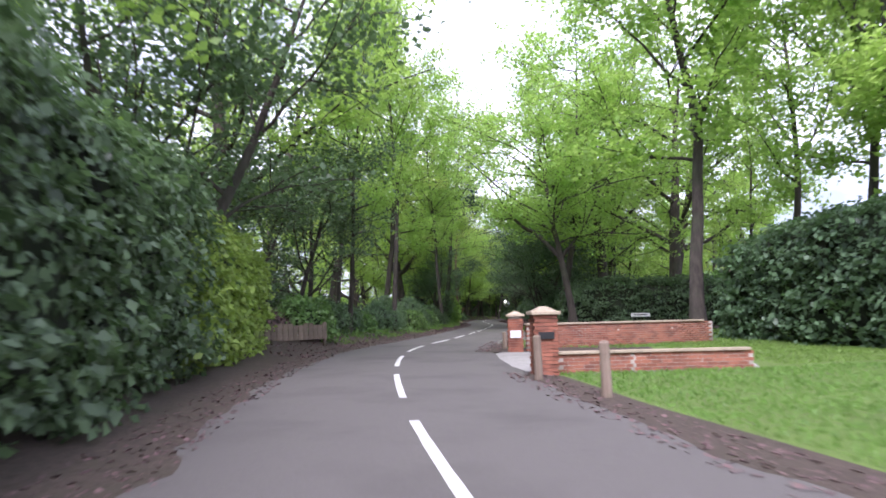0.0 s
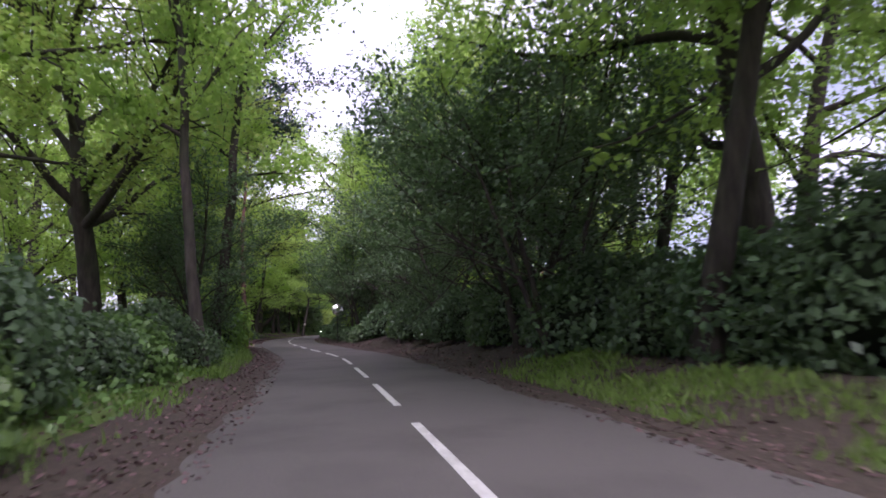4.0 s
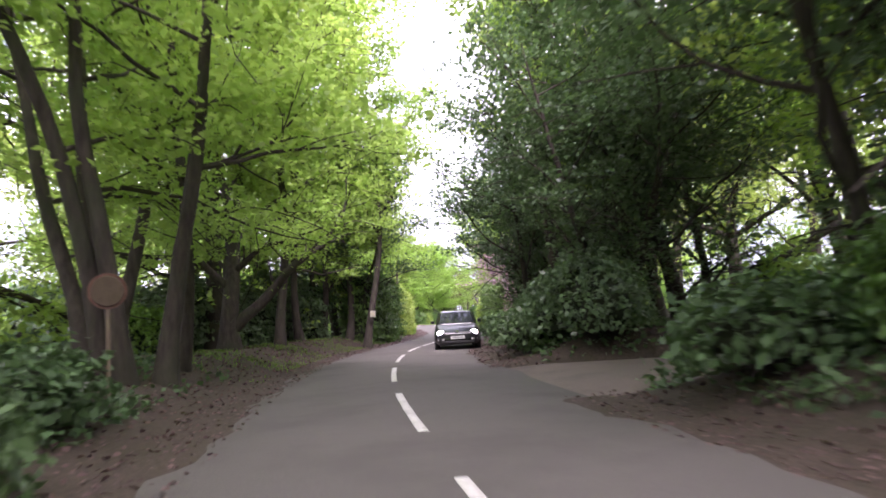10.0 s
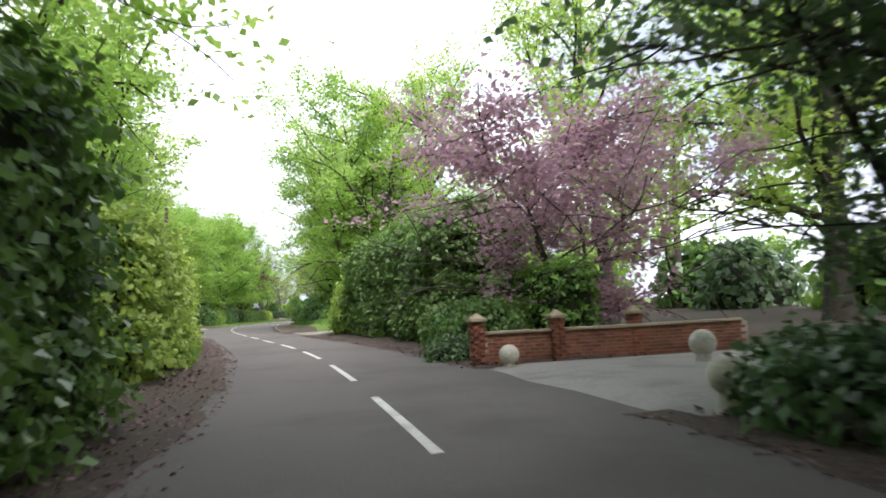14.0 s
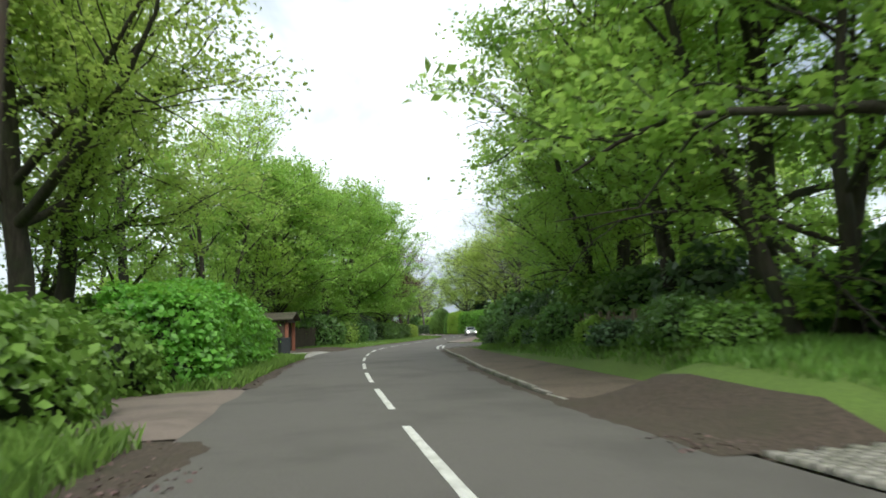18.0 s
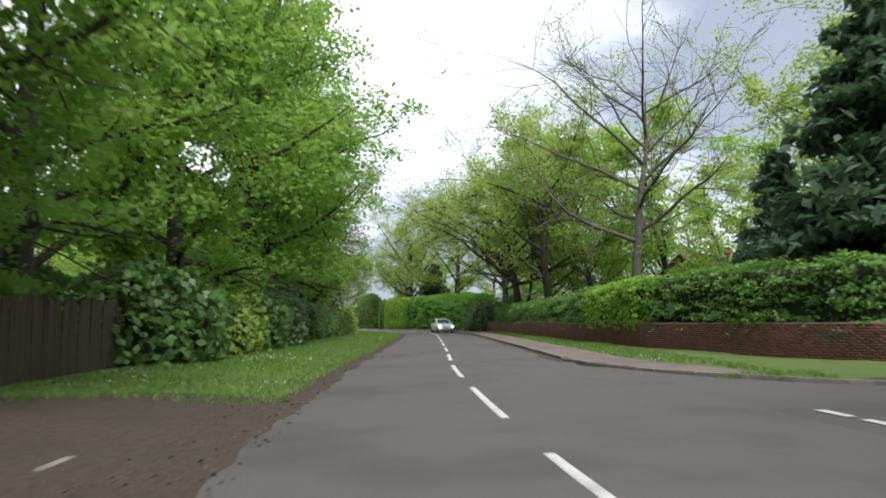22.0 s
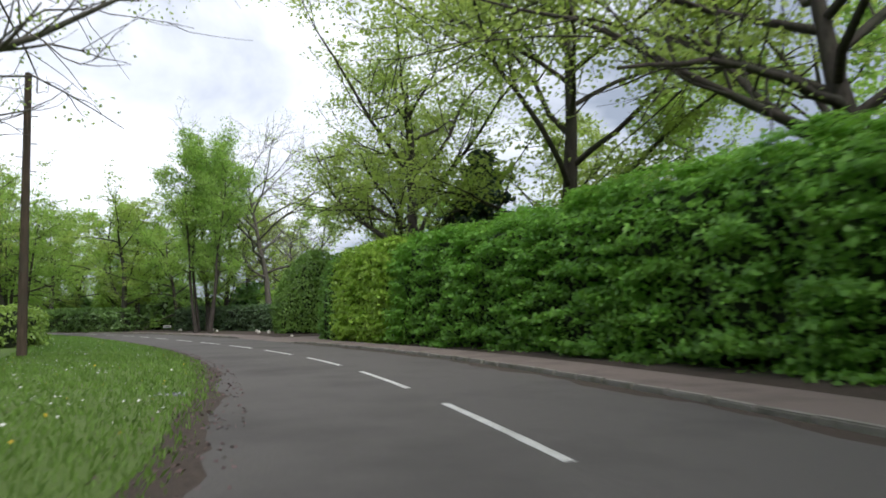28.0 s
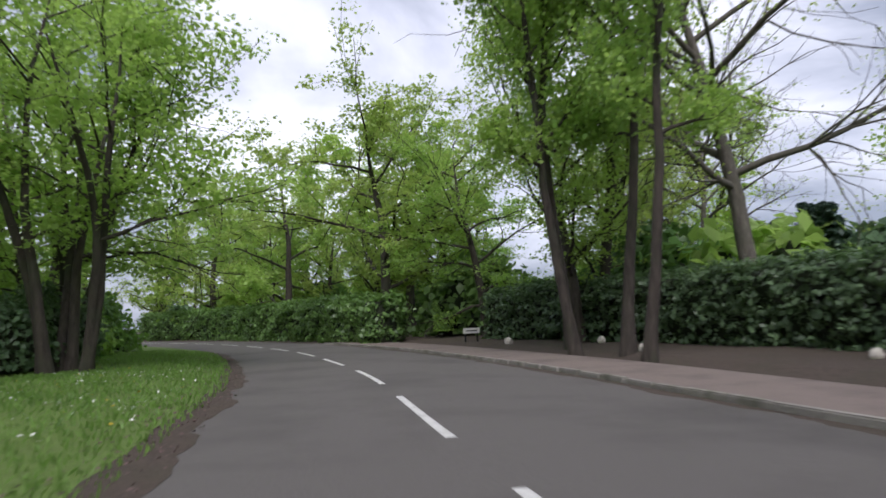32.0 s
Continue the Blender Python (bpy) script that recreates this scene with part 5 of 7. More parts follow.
row_of(388, 450, 4.5, 10.5, 19, lambda s, d, r, k: plant(("lime", "oak", "beech")[k % 3], s, d, r.uniform(0.6, 0.85), r.uniform(0, 360), k), 88)
row_of(386, 450, 3.5, 12, 22, lambda s, d, r, k: bush(("green", "laurel", "dark")[k % 3], s, d, r.uniform(1.5, 2.2), r.uniform(0, 360), k), 89)
row_of(396, 460, 6.0, -20, -11, lambda s, d, r, k: bush(("green", "green", "laurel")[k % 3], s, d, r.uniform(1.5, 2.0), r.uniform(0, 360), k), 90)
for k, s in enumerate((470, 476, 482, 486)):
    bush("green", s, 3.0 * k - 4, 2.4, 40 * k)
    plant("oak", s, 5.0 - 4 * k, 0.8, 70 * k)

# ---- low growth ----
grass("lawn_grass", 20, 33.8, 3.3, 13.6, 30000, 0.07, "mown lawn grass behind low posts", 1)
grass("garden_grass", 34.6, 46, 8.4, 13.6, 12000, 0.07, "mown lawn grass beyond the drive", 24)
grass("verge_grass", 43, 52, 3.3, 9, 9000, 0.1, "rough grass on the corner of the side road", 2)
grass("corner_lawn", 47, 60, 5.5, 16, 16000, 0.08, "mown grass beyond the side road kerb", 22)
grass("wood_bank_grass", 139, 166, -6.5, -2.9, 9000, 0.09, "thin grass among fallen leaves at the wood's edge", 23, clump=0.45)
grass("rough_grass", 47, 79, -6.5, -3.4, 10000, 0.16, "rough dark grass below the trees", 31, clump=0.6)
grass("wood_verge_grass", 78, 112, -7, -3.3, 13000, 0.24, "long grass at the wood's edge", 3, clump=0.35)
grass("wood_edge_grass", 60, 78, 2.9, 5.0, 9000, 0.17, "thin grass under the trees", 4, clump=0.35)
grass("long_verge_grass", 178, 234, -5.6, -3.2, 30000, 0.3, "long bright grass in the verge", 5)
grass("bank_grass", 200, 238, 5.0, 9.5, 26000, 0.2, "long grass on the bank below a fence", 6)
grass("wide_verge_grass", 254, 345, -8.5, -3.15, 62000, 0.1, "mown grass verge with daisies", 7)
grass("far_verge_grass", 345, 400, -8.5, -3.1, 30000, 0.1, "mown grass verge at the bend", 8)
grass("wall_foot_grass", 256, 313, 5.0, 7.1, 20000, 0.1, "grass strip between the pavement and the brick wall", 9)
ground_cover("fallen_leaves", 44, 178, 2.9, 6.5, 14000, 0.06, DRYLEAF, "fallen brown leaves along the lane's edge", "fallen leaves", 0.02, 1, 1.5)
ground_cover("fallen_leaves", 40, 178, -6, -2.8, 12000, 0.06, DRYLEAF, "fallen brown leaves along the lane's edge", "fallen leaves", 0.02, 2, 1.5)
ground_cover("ivy_cover", 104, 166, 3.4, 7, 22000, 0.1, LEAF_IVY, "ivy and low plants covering the bank", "ivy", 0.16, 3, 0.8, 0.4)
ground_cover("ivy_cover", 112, 139, -8, -3.6, 12000, 0.1, LEAF_IVY, "ivy and low plants covering the woodland edge", "ivy", 0.14, 4, 0.8, 0.45)
ground_cover("undergrowth", 46, 112, -9, -3.8, 14000, 0.1, LEAF_LAUREL, "low green undergrowth below the trees", "undergrowth", 0.18, 5, 0.8, 0.5)
bush("green", 402, -11, 1.8, 402)
bush("green", 410, -14, 1.8, 410)
bush("green", 420, -16, 1.8, 420)
ground_cover("leaf_litter", 20, 205, 2.2, 3.1, 9000, 0.05, DRYLEAF, "scattered brown leaf litter over the lane's edge", "fallen leaves", 0.004, 11, 3.0)
ground_cover("leaf_litter", 20, 205, -3.1, -2.1, 9000, 0.05, DRYLEAF, "scattered brown leaf litter over the lane's edge", "fallen leaves", 0.004, 12, 3.0)
ground_cover("leaf_litter", 205, 400, -3.9, -2.75, 6000, 0.045, DRYLEAF, "scattered brown leaf litter over the road's edge", "fallen leaves", 0.004, 13, 3.0)


def dirty_edge(s0, s1, side, wide, seed):
    """A ragged film of earth washed over the edge of the asphalt."""
    a = np.arange(s0, s1, 0.3)
    e = stepped(a, EDGE_R if side > 0 else EDGE_L)
    rng = np.random.default_rng(seed)
    ragged_in = wide * (0.6 + 0.4 * waves(a * 1.4 + seed, a * 0.31)) + rng.normal(0, 0.035, len(a))
    inner = e - np.maximum(ragged_in, 0.03)
    crown = np.array([road_z(s, d) for s, d in zip(a, inner)])
    me = strip("verge_edge", a, [side * inner, side * (inner + 0.06), side * (e + 0.02), side * (e + 0.3 + 0.08 * waves(a * 2.2, a))], EARTH, [crown - 0.004, crown + 0.004, 0.012, 0.022])
    return tagged(new("verge_edge", me), "ragged brown film of earth over the asphalt's edge", "earth edge", kind="structure")


dirty_edge(16, 52, -1, 0.5, 1)
dirty_edge(16, 34, 1, 0.3, 2)
dirty_edge(42, 50, 1, 0.3, 3)
dirty_edge(52, 109, -1, 0.4, 4)
dirty_edge(65, 133, 1, 0.5, 5)
dirty_edge(115, 207, -1, 0.5, 6)
dirty_edge(139.5, 166, 1, 0.5, 7)
dirty_edge(172, 198.8, 1, 0.3, 8)
dirty_edge(215, 234, -1, 0.25, 9)
dirty_edge(246, 400, -1, 0.4, 10)
dirty_edge(203.8, 240, 1, 0.4, 11)
dirty_edge(263.5, 350, 1, 0.5, 12)
dirty_edge(361, 400, 1, 0.3, 13)


# ---- brickwork ----
DARK_BRICK_ME = box("brick", -0.1075, 0.1075, -0.05125, 0.05125, -0.0325, 0.0325, DARKBRICK)
BRICK_ME = box("brick", -0.1075, 0.1075, -0.05125, 0.05125, -0.0325, 0.0325, BRICK)


def brick_rest(poses_, mat):
    """Bricks too many to pick apart, joined."""
    c = np.array([[x, y, z] for x in (-0.1075, 0.1075) for y in (-0.05125, 0.05125) for z in (-0.0325, 0.0325)])
    f = np.array([[0, 1, 3, 2], [4, 6, 7, 5], [0, 4, 5, 1], [2, 3, 7, 6], [0, 2, 6, 4], [1, 5, 7, 3]])
    vs, fs = [], []
    for n, (x, y, z, a) in enumerate(poses_):
        r = np.array([[math.cos(a), -math.sin(a), 0], [math.sin(a), math.cos(a), 0], [0, 0, 1]])
        vs.append(c @ r.T + [x, y, z])
        fs.append(f + 8 * n)
    return mesh_of("brickwork", np.concatenate(vs), np.concatenate(fs), mat)


def brick_wall(name, line, high, label, most=150, coping=True, seed=0, category="wall", from_piece=0, dark=False):
    """A wall along a line of plan points: mortar core, single bricks in stretcher bond, coping stones on top."""
    rng = random.Random(seed)
    line = np.array(line, float)
    seg = np.hypot(*np.diff(line, axis=0).T)
    along = np.r_[0, np.cumsum(seg)]
    total = along[-1]
    org = line[len(line) // 2]
    wall = thing(name, pose(org[0], org[1], 0), label, category, kind="structure")
    rel = line - org

    def at(u):
        x, y = (float(np.interp(u, along, rel[:, k])) for k in (0, 1))
        k = min(max(int(np.searchsorted(along, u)) - 1, 0), len(rel) - 2)
        return x, y, math.atan2(*(rel[k + 1] - rel[k])[::-1])

    spots = []
    for c in range(int(high / 0.075)):
        u = 0.11 + (0.1125 if c % 2 else 0.0)
        while u < total - 0.08:
            x, y, a = at(u)
            spots.append((x, y, 0.04 + 0.075 * c + rng.uniform(-0.002, 0.002), a + rng.uniform(-0.012, 0.012)))
            u += 0.225
    mid = from_piece
    spots.sort(key=lambda q: (q[0] - rel[mid][0]) ** 2 + (q[1] - rel[mid][1]) ** 2)
    for x, y, z, a in spots[:most]:
        part("brick", DARK_BRICK_ME if dark else BRICK_ME, wall, m=Matrix.Translation((x, y, z)) @ Matrix.Rotation(a, 4, "Z"))
    if len(spots) > most:
        tagged(part("brickwork", brick_rest(spots[most:], DARKBRICK if dark else BRICK), wall), kind="stuff")
    us = np.arange(0, total + 0.6, 0.6).clip(0, total)
    core = []
    for u in us:
        x, y, a = at(u)
        core.append([(x - math.sin(a) * o, y + math.cos(a) * o, z) for o, z in ((-0.047, -0.2), (-0.047, high - 0.01), (0.047, high - 0.01), (0.047, -0.2))])
    v = np.array(core).reshape(-1, 3)
    i, j = np.meshgrid(np.arange(len(us) - 1), np.arange(4), indexing="ij")
    f = np.stack([i * 4 + j, i * 4 + (j + 1) % 4, (i + 1) * 4 + (j + 1) % 4, (i + 1) * 4 + j], -1).reshape(-1, 4)
    part("mortar", mesh_of("mortar", v, f, DARKMORTAR if dark else MORTAR), wall)
    if coping:
        bm = bmesh.new()
        box_bm(bm, -0.297, 0.297, -0.1, 0.1, 0, 0.06, 0.012)
        me = bm_mesh("coping_stone", bm, STONE)
        u = 0.3
        while u < total - 0.2:
            x, y, a = at(u)
            part("coping_stone", me, wall, m=Matrix.Translation((x, y, high)) @ Matrix.Rotation(a, 4, "Z"))
            u += 0.6
    return wall


def brick_pillar(s, d, high, label, cap=True, wide=2, turn=0.0, dark=False):
    """A square pillar of single bricks with a stepped stone cap."""
    pil = thing("gate_pillar", spot(s, d, 0, turn), label, "pillar", "gate pillars")
    half = 0.1125 * wide
    for c in range(int(high / 0.075)):
        for side in range(4):
            for k in range(wide):
                x = -half + 0.1125 + 0.225 * k - (0.05 if c % 2 else -0.05)
                r = Matrix.Rotation(side * math.pi / 2, 4, "Z")
                part("brick", DARK_BRICK_ME if dark else BRICK_ME, pil, m=r @ Matrix.Translation((x * 0.86, -half + 0.05, 0.035 + 0.075 * c)))
    part("mortar", box("mortar", -half + 0.02, half - 0.02, -half + 0.02, half - 0.02, -0.15, high - 0.01, MORTAR), pil)
    if cap:
        part("cap_slab", box("cap_slab", -half - 0.07, half + 0.07, -half - 0.07, half + 0.07, high, high + 0.07, STONE, 0.015), pil)
        bm = bmesh.new()
        bmesh.ops.create_cone(bm, cap_ends=True, segments=4, radius1=half * 1.5, radius2=half * 0.35, depth=0.1)
        bmesh.ops.transform(bm, matrix=Matrix.Translation((0, 0, high + 0.12)) @ Matrix.Rotation(math.pi / 4, 4, "Z"), verts=bm.verts)
        part("cap_top", bm_mesh("cap_top", bm, STONE), pil)
    return pil


def line_sd(pts):
    return [tuple(flat(s, d)) for s, d in pts]


# ---- posts, signs, poles ----
def round_bm(bm, r0, r1, z0, z1, sides=14):
    made = bmesh.ops.create_cone(bm, cap_ends=True, segments=sides, radius1=r0, radius2=r1, depth=z1 - z0)
    bmesh.ops.translate(bm, verts=made["verts"], vec=(0, 0, (z0 + z1) / 2))
    return made["verts"]


def rod(name, r0, r1, z0, z1, mat, sides=14):
    bm = bmesh.new()
    round_bm(bm, r0, r1, z0, z1, sides)
    return bm_mesh(name, bm, mat, False)


def timber_post(s, d, high, label):
    bm = bmesh.new()
    round_bm(bm, 0.085, 0.075, -0.2, high - 0.03, 12)
    round_bm(bm, 0.075, 0.05, high - 0.03, high, 12)
    ob = tagged(new("timber_post", bm_mesh("timber_post", bm, WOOD)), label, "post", "verge posts")
    ob.matrix_basis = spot(s, d) @ pose(0, 0, 0, 2.5, -2, 0)
    return ob


def name_sign(s, d, z, wide, tall, turn, label, posts=2, bars=True):
    """A low board on posts, with a bar where the writing is."""
    sign = thing("street_sign", spot(s, d, 0, turn), label, "sign", "name signs")
    part("board", box("board", -wide / 2, wide / 2, -0.012, 0.012, z - tall / 2, z + tall / 2, WHITE, 0.006), sign)
    if bars:
        part("lettering_bar", box("lettering_bar", -wide * 0.34, wide * 0.34, -0.017, -0.013, z - tall * 0.1, z + tall * 0.1, BLACK), sign)
    for k in range(posts):
        x = 0 if posts == 1 else (-0.36 + 0.72 * k) * wide
        part("post", box("post", x - 0.03, x + 0.03, 0.014, 0.064, -0.2, z + tall / 2 + 0.03, BLACK if posts == 2 else WOOD, 0.006), sign)
    return sign


def traffic_mirror(s, d):
    mir = thing("traffic_mirror", spot(s, d, 0, 0, True), "round convex traffic mirror on a thin post in the wood's edge", "mirror")
    part("post", rod("post", 0.028, 0.028, -0.2, 2.15, BLACK), mir, "thin dark post")
    n, m = 28, 7
    rows = []
    for k in range(m):
        a = k / (m - 1)
        t = np.linspace(0, 2 * np.pi, n, endpoint=False)
        rows.append(np.stack([0.37 * a * np.cos(t), np.full(n, -0.09 * (1 - a * a)), 0.37 * a * np.sin(t)], 1))
    v = np.concatenate(rows)
    i, j = np.meshgrid(np.arange(m - 1), np.arange(n), indexing="ij")
    f = np.stack([i * n + j, (i + 1) * n + j, (i + 1) * n + (j + 1) % n, i * n + (j + 1) % n], -1).reshape(-1, 4)
    silver = plain("mirror_silver", (0.86, 0.85, 0.82), 0.2, 1.0)
    lean = pose(0, -0.07, 2.36, -8, 0, 6)
    part("mirror_face", mesh_of("mirror_face", v, f, silver, True), mir, "domed silver mirror face", lean)
    bm = bmesh.new()
    bmesh.ops.create_cone(bm, cap_ends=True, segments=28, radius1=0.4, radius2=0.36, depth=0.05)
    bmesh.ops.transform(bm, matrix=Matrix.Translation((0, 0.03, 0)) @ Matrix.Rotation(math.pi / 2, 4, "X"), verts=bm.verts)
    part("backing", bm_mesh("backing", bm, plain("backing_grey", (0.35, 0.35, 0.34), 0.5)), mir, "", lean)
    return mir


def telegraph_pole(s, d, high, label, plate=True, lean=0.0, steps=True):
    pole = thing("telegraph_pole", spot(s, d) @ pose(0, 0, 0, 0, lean, 0), label, "pole", "telegraph poles")
    part("pole", rod("pole", 0.15, 0.1, -0.4, high, CREOSOTE, 16), pole)
    part("cap", rod("cap", 0.11, 0.02, high, high + 0.06, STEEL), pole)
    if plate:
        part("plate", box("plate", -0.07, 0.07, -0.17, -0.152, 1.25, 1.62, WHITE, 0.004), pole, "white plate")
    if steps:
        for k in range(6):
            part("step_iron", box("step_iron", (-0.3 if k % 2 else 0.1), (-0.1 if k % 2 else 0.3), -0.015, 0.015, high - 3.2 + 0.45 * k, high - 3.17 + 0.45 * k, STEEL), pole)
    return pole


def stone(s, d, size, label, name="verge_stone", mat=None, seed=0, tall=1.0):
    bm = bmesh.new()
    bmesh.ops.create_icosphere(bm, subdivisions=3, radius=size)
    rng = random.Random(seed)
    k = [rng.uniform(0, 6) for _ in range(3)]
    for v in bm.verts:
        n = noise.noise(v.co / size * 1.3 + Vector(k)) * 0.22
        v.co = v.co * (1 + n)
        v.co.z = v.co.z * tall
    ob = tagged(new(name, bm_mesh(name, bm, mat or PALESTONE, True)), label, "stone", "verge stones")
    ob.matrix_basis = spot(s, d, size * tall * 0.55, rng.uniform(0, 360), True)
    return ob


def stone_ball(s, d, r, label, foot=0.0):
    ball = thing("stone_ball", spot(s, d), label, "ornament", "stone balls")
    bm = bmesh.new()
    bmesh.ops.create_uvsphere(bm, u_segments=24, v_segments=16, radius=r)
    bmesh.ops.translate(bm, verts=bm.verts, vec=(0, 0, r + foot + 0.04))
    part("ball", bm_mesh("ball", bm, PALESTONE, True), ball)
    part("plinth", rod("plinth", r * 0.75, r * 0.55, -0.1, foot + 0.08, PALESTONE), ball)
    return ball


def close_fence(name, pts, high, label, mat, board=0.15, gap=0.012, rails=True, jag=0.0, seed=0):
    """A fence of upright boards on rails and posts, along a plan line."""
    rng = random.Random(seed)
    line = np.array(line_sd(pts))
    org = line.mean(0)
    gz = float(np.mean([ground_z(s, d) for s, d in pts]))
    fence = thing(name, pose(org[0], org[1], gz), label, "fence")
    mes = [box("board", -board / 2, board / 2, -0.011, 0.011, 0.04, high * q, mat) for q in (1.0, 0.97 - jag, 1.0 + jag, 0.93 - jag)]
    for a, b in zip(line[:-1], line[1:]):
        way = b - a
        ln, ang = float(np.hypot(*way)), math.atan2(way[1], way[0])
        base = Matrix.Translation((*(a - org), 0)) @ Matrix.Rotation(ang, 4, "Z")
        n = max(1, int(ln / (board + gap)))
        for k in range(n):
            part("board", rng.choice(mes), fence, m=base @ pose((k + 0.5) * ln / n, 0, 0, rng.uniform(-1, 1), rng.uniform(-1, 1) * (1 + 12 * jag), 0))
        for q in (0.25, 0.8):
            part("rail", box("rail", 0, ln, 0.014, 0.06, high * q - 0.035, high * q + 0.035, mat), fence, m=base)
        for k in range(int(ln / 2.4) + 1):
            part("post", box("post", -0.05, 0.05, 0.062, 0.162, -0.3, high + 0.04, mat, 0.008), fence, m=base @ Matrix.Translation((min(k * 2.4, ln), 0, 0)))
    return fence


def paver_drive(name, s0, s1, d0, d1, label, mat, size=(0.21, 0.105), most=280, seed=0, z=0.045):
    """A drive of small blocks, each standing slightly proud of the joints."""
    rng = random.Random(seed)
    side = 1 if d1 > 0 else -1
    bed = apron(name, s0 - 0.1, s1 + 0.1, d0, d1, MORTAR, label, z - 0.02)
    c = np.array([[x, y, w] for x in (-0.5, 0.5) for y in (-0.5, 0.5) for w in (-0.05, 0.0)]) * [size[0] - 0.012, size[1] - 0.012, 1]
    f = np.array([[0, 1, 3, 2], [4, 6, 7, 5], [0, 4, 5, 1], [2, 3, 7, 6], [1, 5, 7, 3]])
    me = mesh_of("paving_block", c, f, mat)
    got = []
    row = 0
    d = min(abs(d0), abs(d1)) + 0.05
    while d < max(abs(d0), abs(d1)):
        s = s0 + (size[0] / 2 if row % 2 else 0)
        while s < s1:
            got.append((s, d * side))
            s += size[0]
        d += size[1]
        row += 1
    got.sort(key=lambda q: abs(q[1]) + 0.15 * abs(q[0] - (s0 + s1) / 2))
    vs, fs = [], []
    for k, (s, d) in enumerate(got):
        p, (_, t) = flat(s, d), at_line(s)
        a = math.atan2(t[1], t[0])
        h = z + 0.02 + rng.uniform(-0.006, 0.006)
        if k < most:
            part("paving_block", me, bed, m=Matrix.Translation((p[0], p[1], h)) @ Matrix.Rotation(a, 4, "Z"))
        else:
            r = np.array([[math.cos(a), -math.sin(a), 0], [math.sin(a), math.cos(a), 0], [0, 0, 1]])
            vs.append(c @ r.T + [p[0], p[1], h])
            fs.append(f + 8 * len(fs))
    if vs:
        tagged(part("paving", mesh_of("paving", np.concatenate(vs), np.concatenate(fs), mat), bed), kind="stuff")
    return bed


# ---- cars ----
GLASS_DARK = plain("tinted_car_glass", (0.02, 0.024, 0.026), 0.06, 0.0, 0.8)
CHROME = plain("chrome", (0.6, 0.6, 0.6), 0.15, 1.0)
LAMP_ON = glowing("lit_headlamp", (1.0, 0.95, 0.85), 22.0)
LAMP_OFF = plain("clear_lamp_lens", (0.5, 0.5, 0.5), 0.12, 0.3)
RIM = plain("alloy_rim", (0.42, 0.43, 0.44), 0.3, 0.8)
TRIM = plain("black_plastic_trim", (0.02, 0.02, 0.021), 0.6)


def car_paint(name, col):
    m, nodes, links, bsdf = material(name)
    n = noise_at(nodes, links, 5.0, 4.0, 0.6, (1, 1, 1), False)
    links.new(blend(nodes, links, ramp(nodes, links, n, 0.5, 0.9), col, tuple(0.8 * c for c in col)), bsdf.inputs["Base Color"])
    bsdf.inputs["Roughness"].default_value = 0.28
    bsdf.inputs["Coat Weight"].default_value, bsdf.inputs["Coat Roughness"].default_value = 0.7, 0.05
    return m


def loft(sections, mat, name, smooth=True):
    """Skins mirrored cross-sections (x, [(half width, height), ...]) into one shell."""
    k = len(sections[0][1])
    v, f = [], []
    for x, ring in sections:
        full = [(w, z) for w, z in ring] + [(-w, z) for w, z in reversed(ring)]
        v += [(x, w, z) for w, z in full]
    m = 2 * k
    for i in range(len(sections) - 1):
        for j in range(m):
            f.append([i * m + j, i * m + (j + 1) % m, (i + 1) * m + (j + 1) % m, (i + 1) * m + j])
    f.append(list(range(m)))
    f.append(list(range((len(sections) - 1) * m, len(sections) * m))[::-1])
    bm = bmesh.new()
    bv = [bm.verts.new(q) for q in v]
    for q in f:
        bm.faces.new([bv[a] for a in q])
    bmesh.ops.recalc_face_normals(bm, faces=bm.faces)
    return bm_mesh(name, bm, mat, smooth)


def quad_panel(name, pts, mat, thick=0.012):
    bm = bmesh.new()
    face = bm.faces.new([bm.verts.new(p) for p in pts])
    bm.normal_update()
    out = bmesh.ops.extrude_face_region(bm, geom=[face])
    vs = [g for g in out["geom"] if isinstance(g, bmesh.types.BMVert)]
    bmesh.ops.translate(bm, verts=vs, vec=face.normal * thick)
    bmesh.ops.recalc_face_normals(bm, faces=bm.faces)
    return bm_mesh(name, bm, mat)


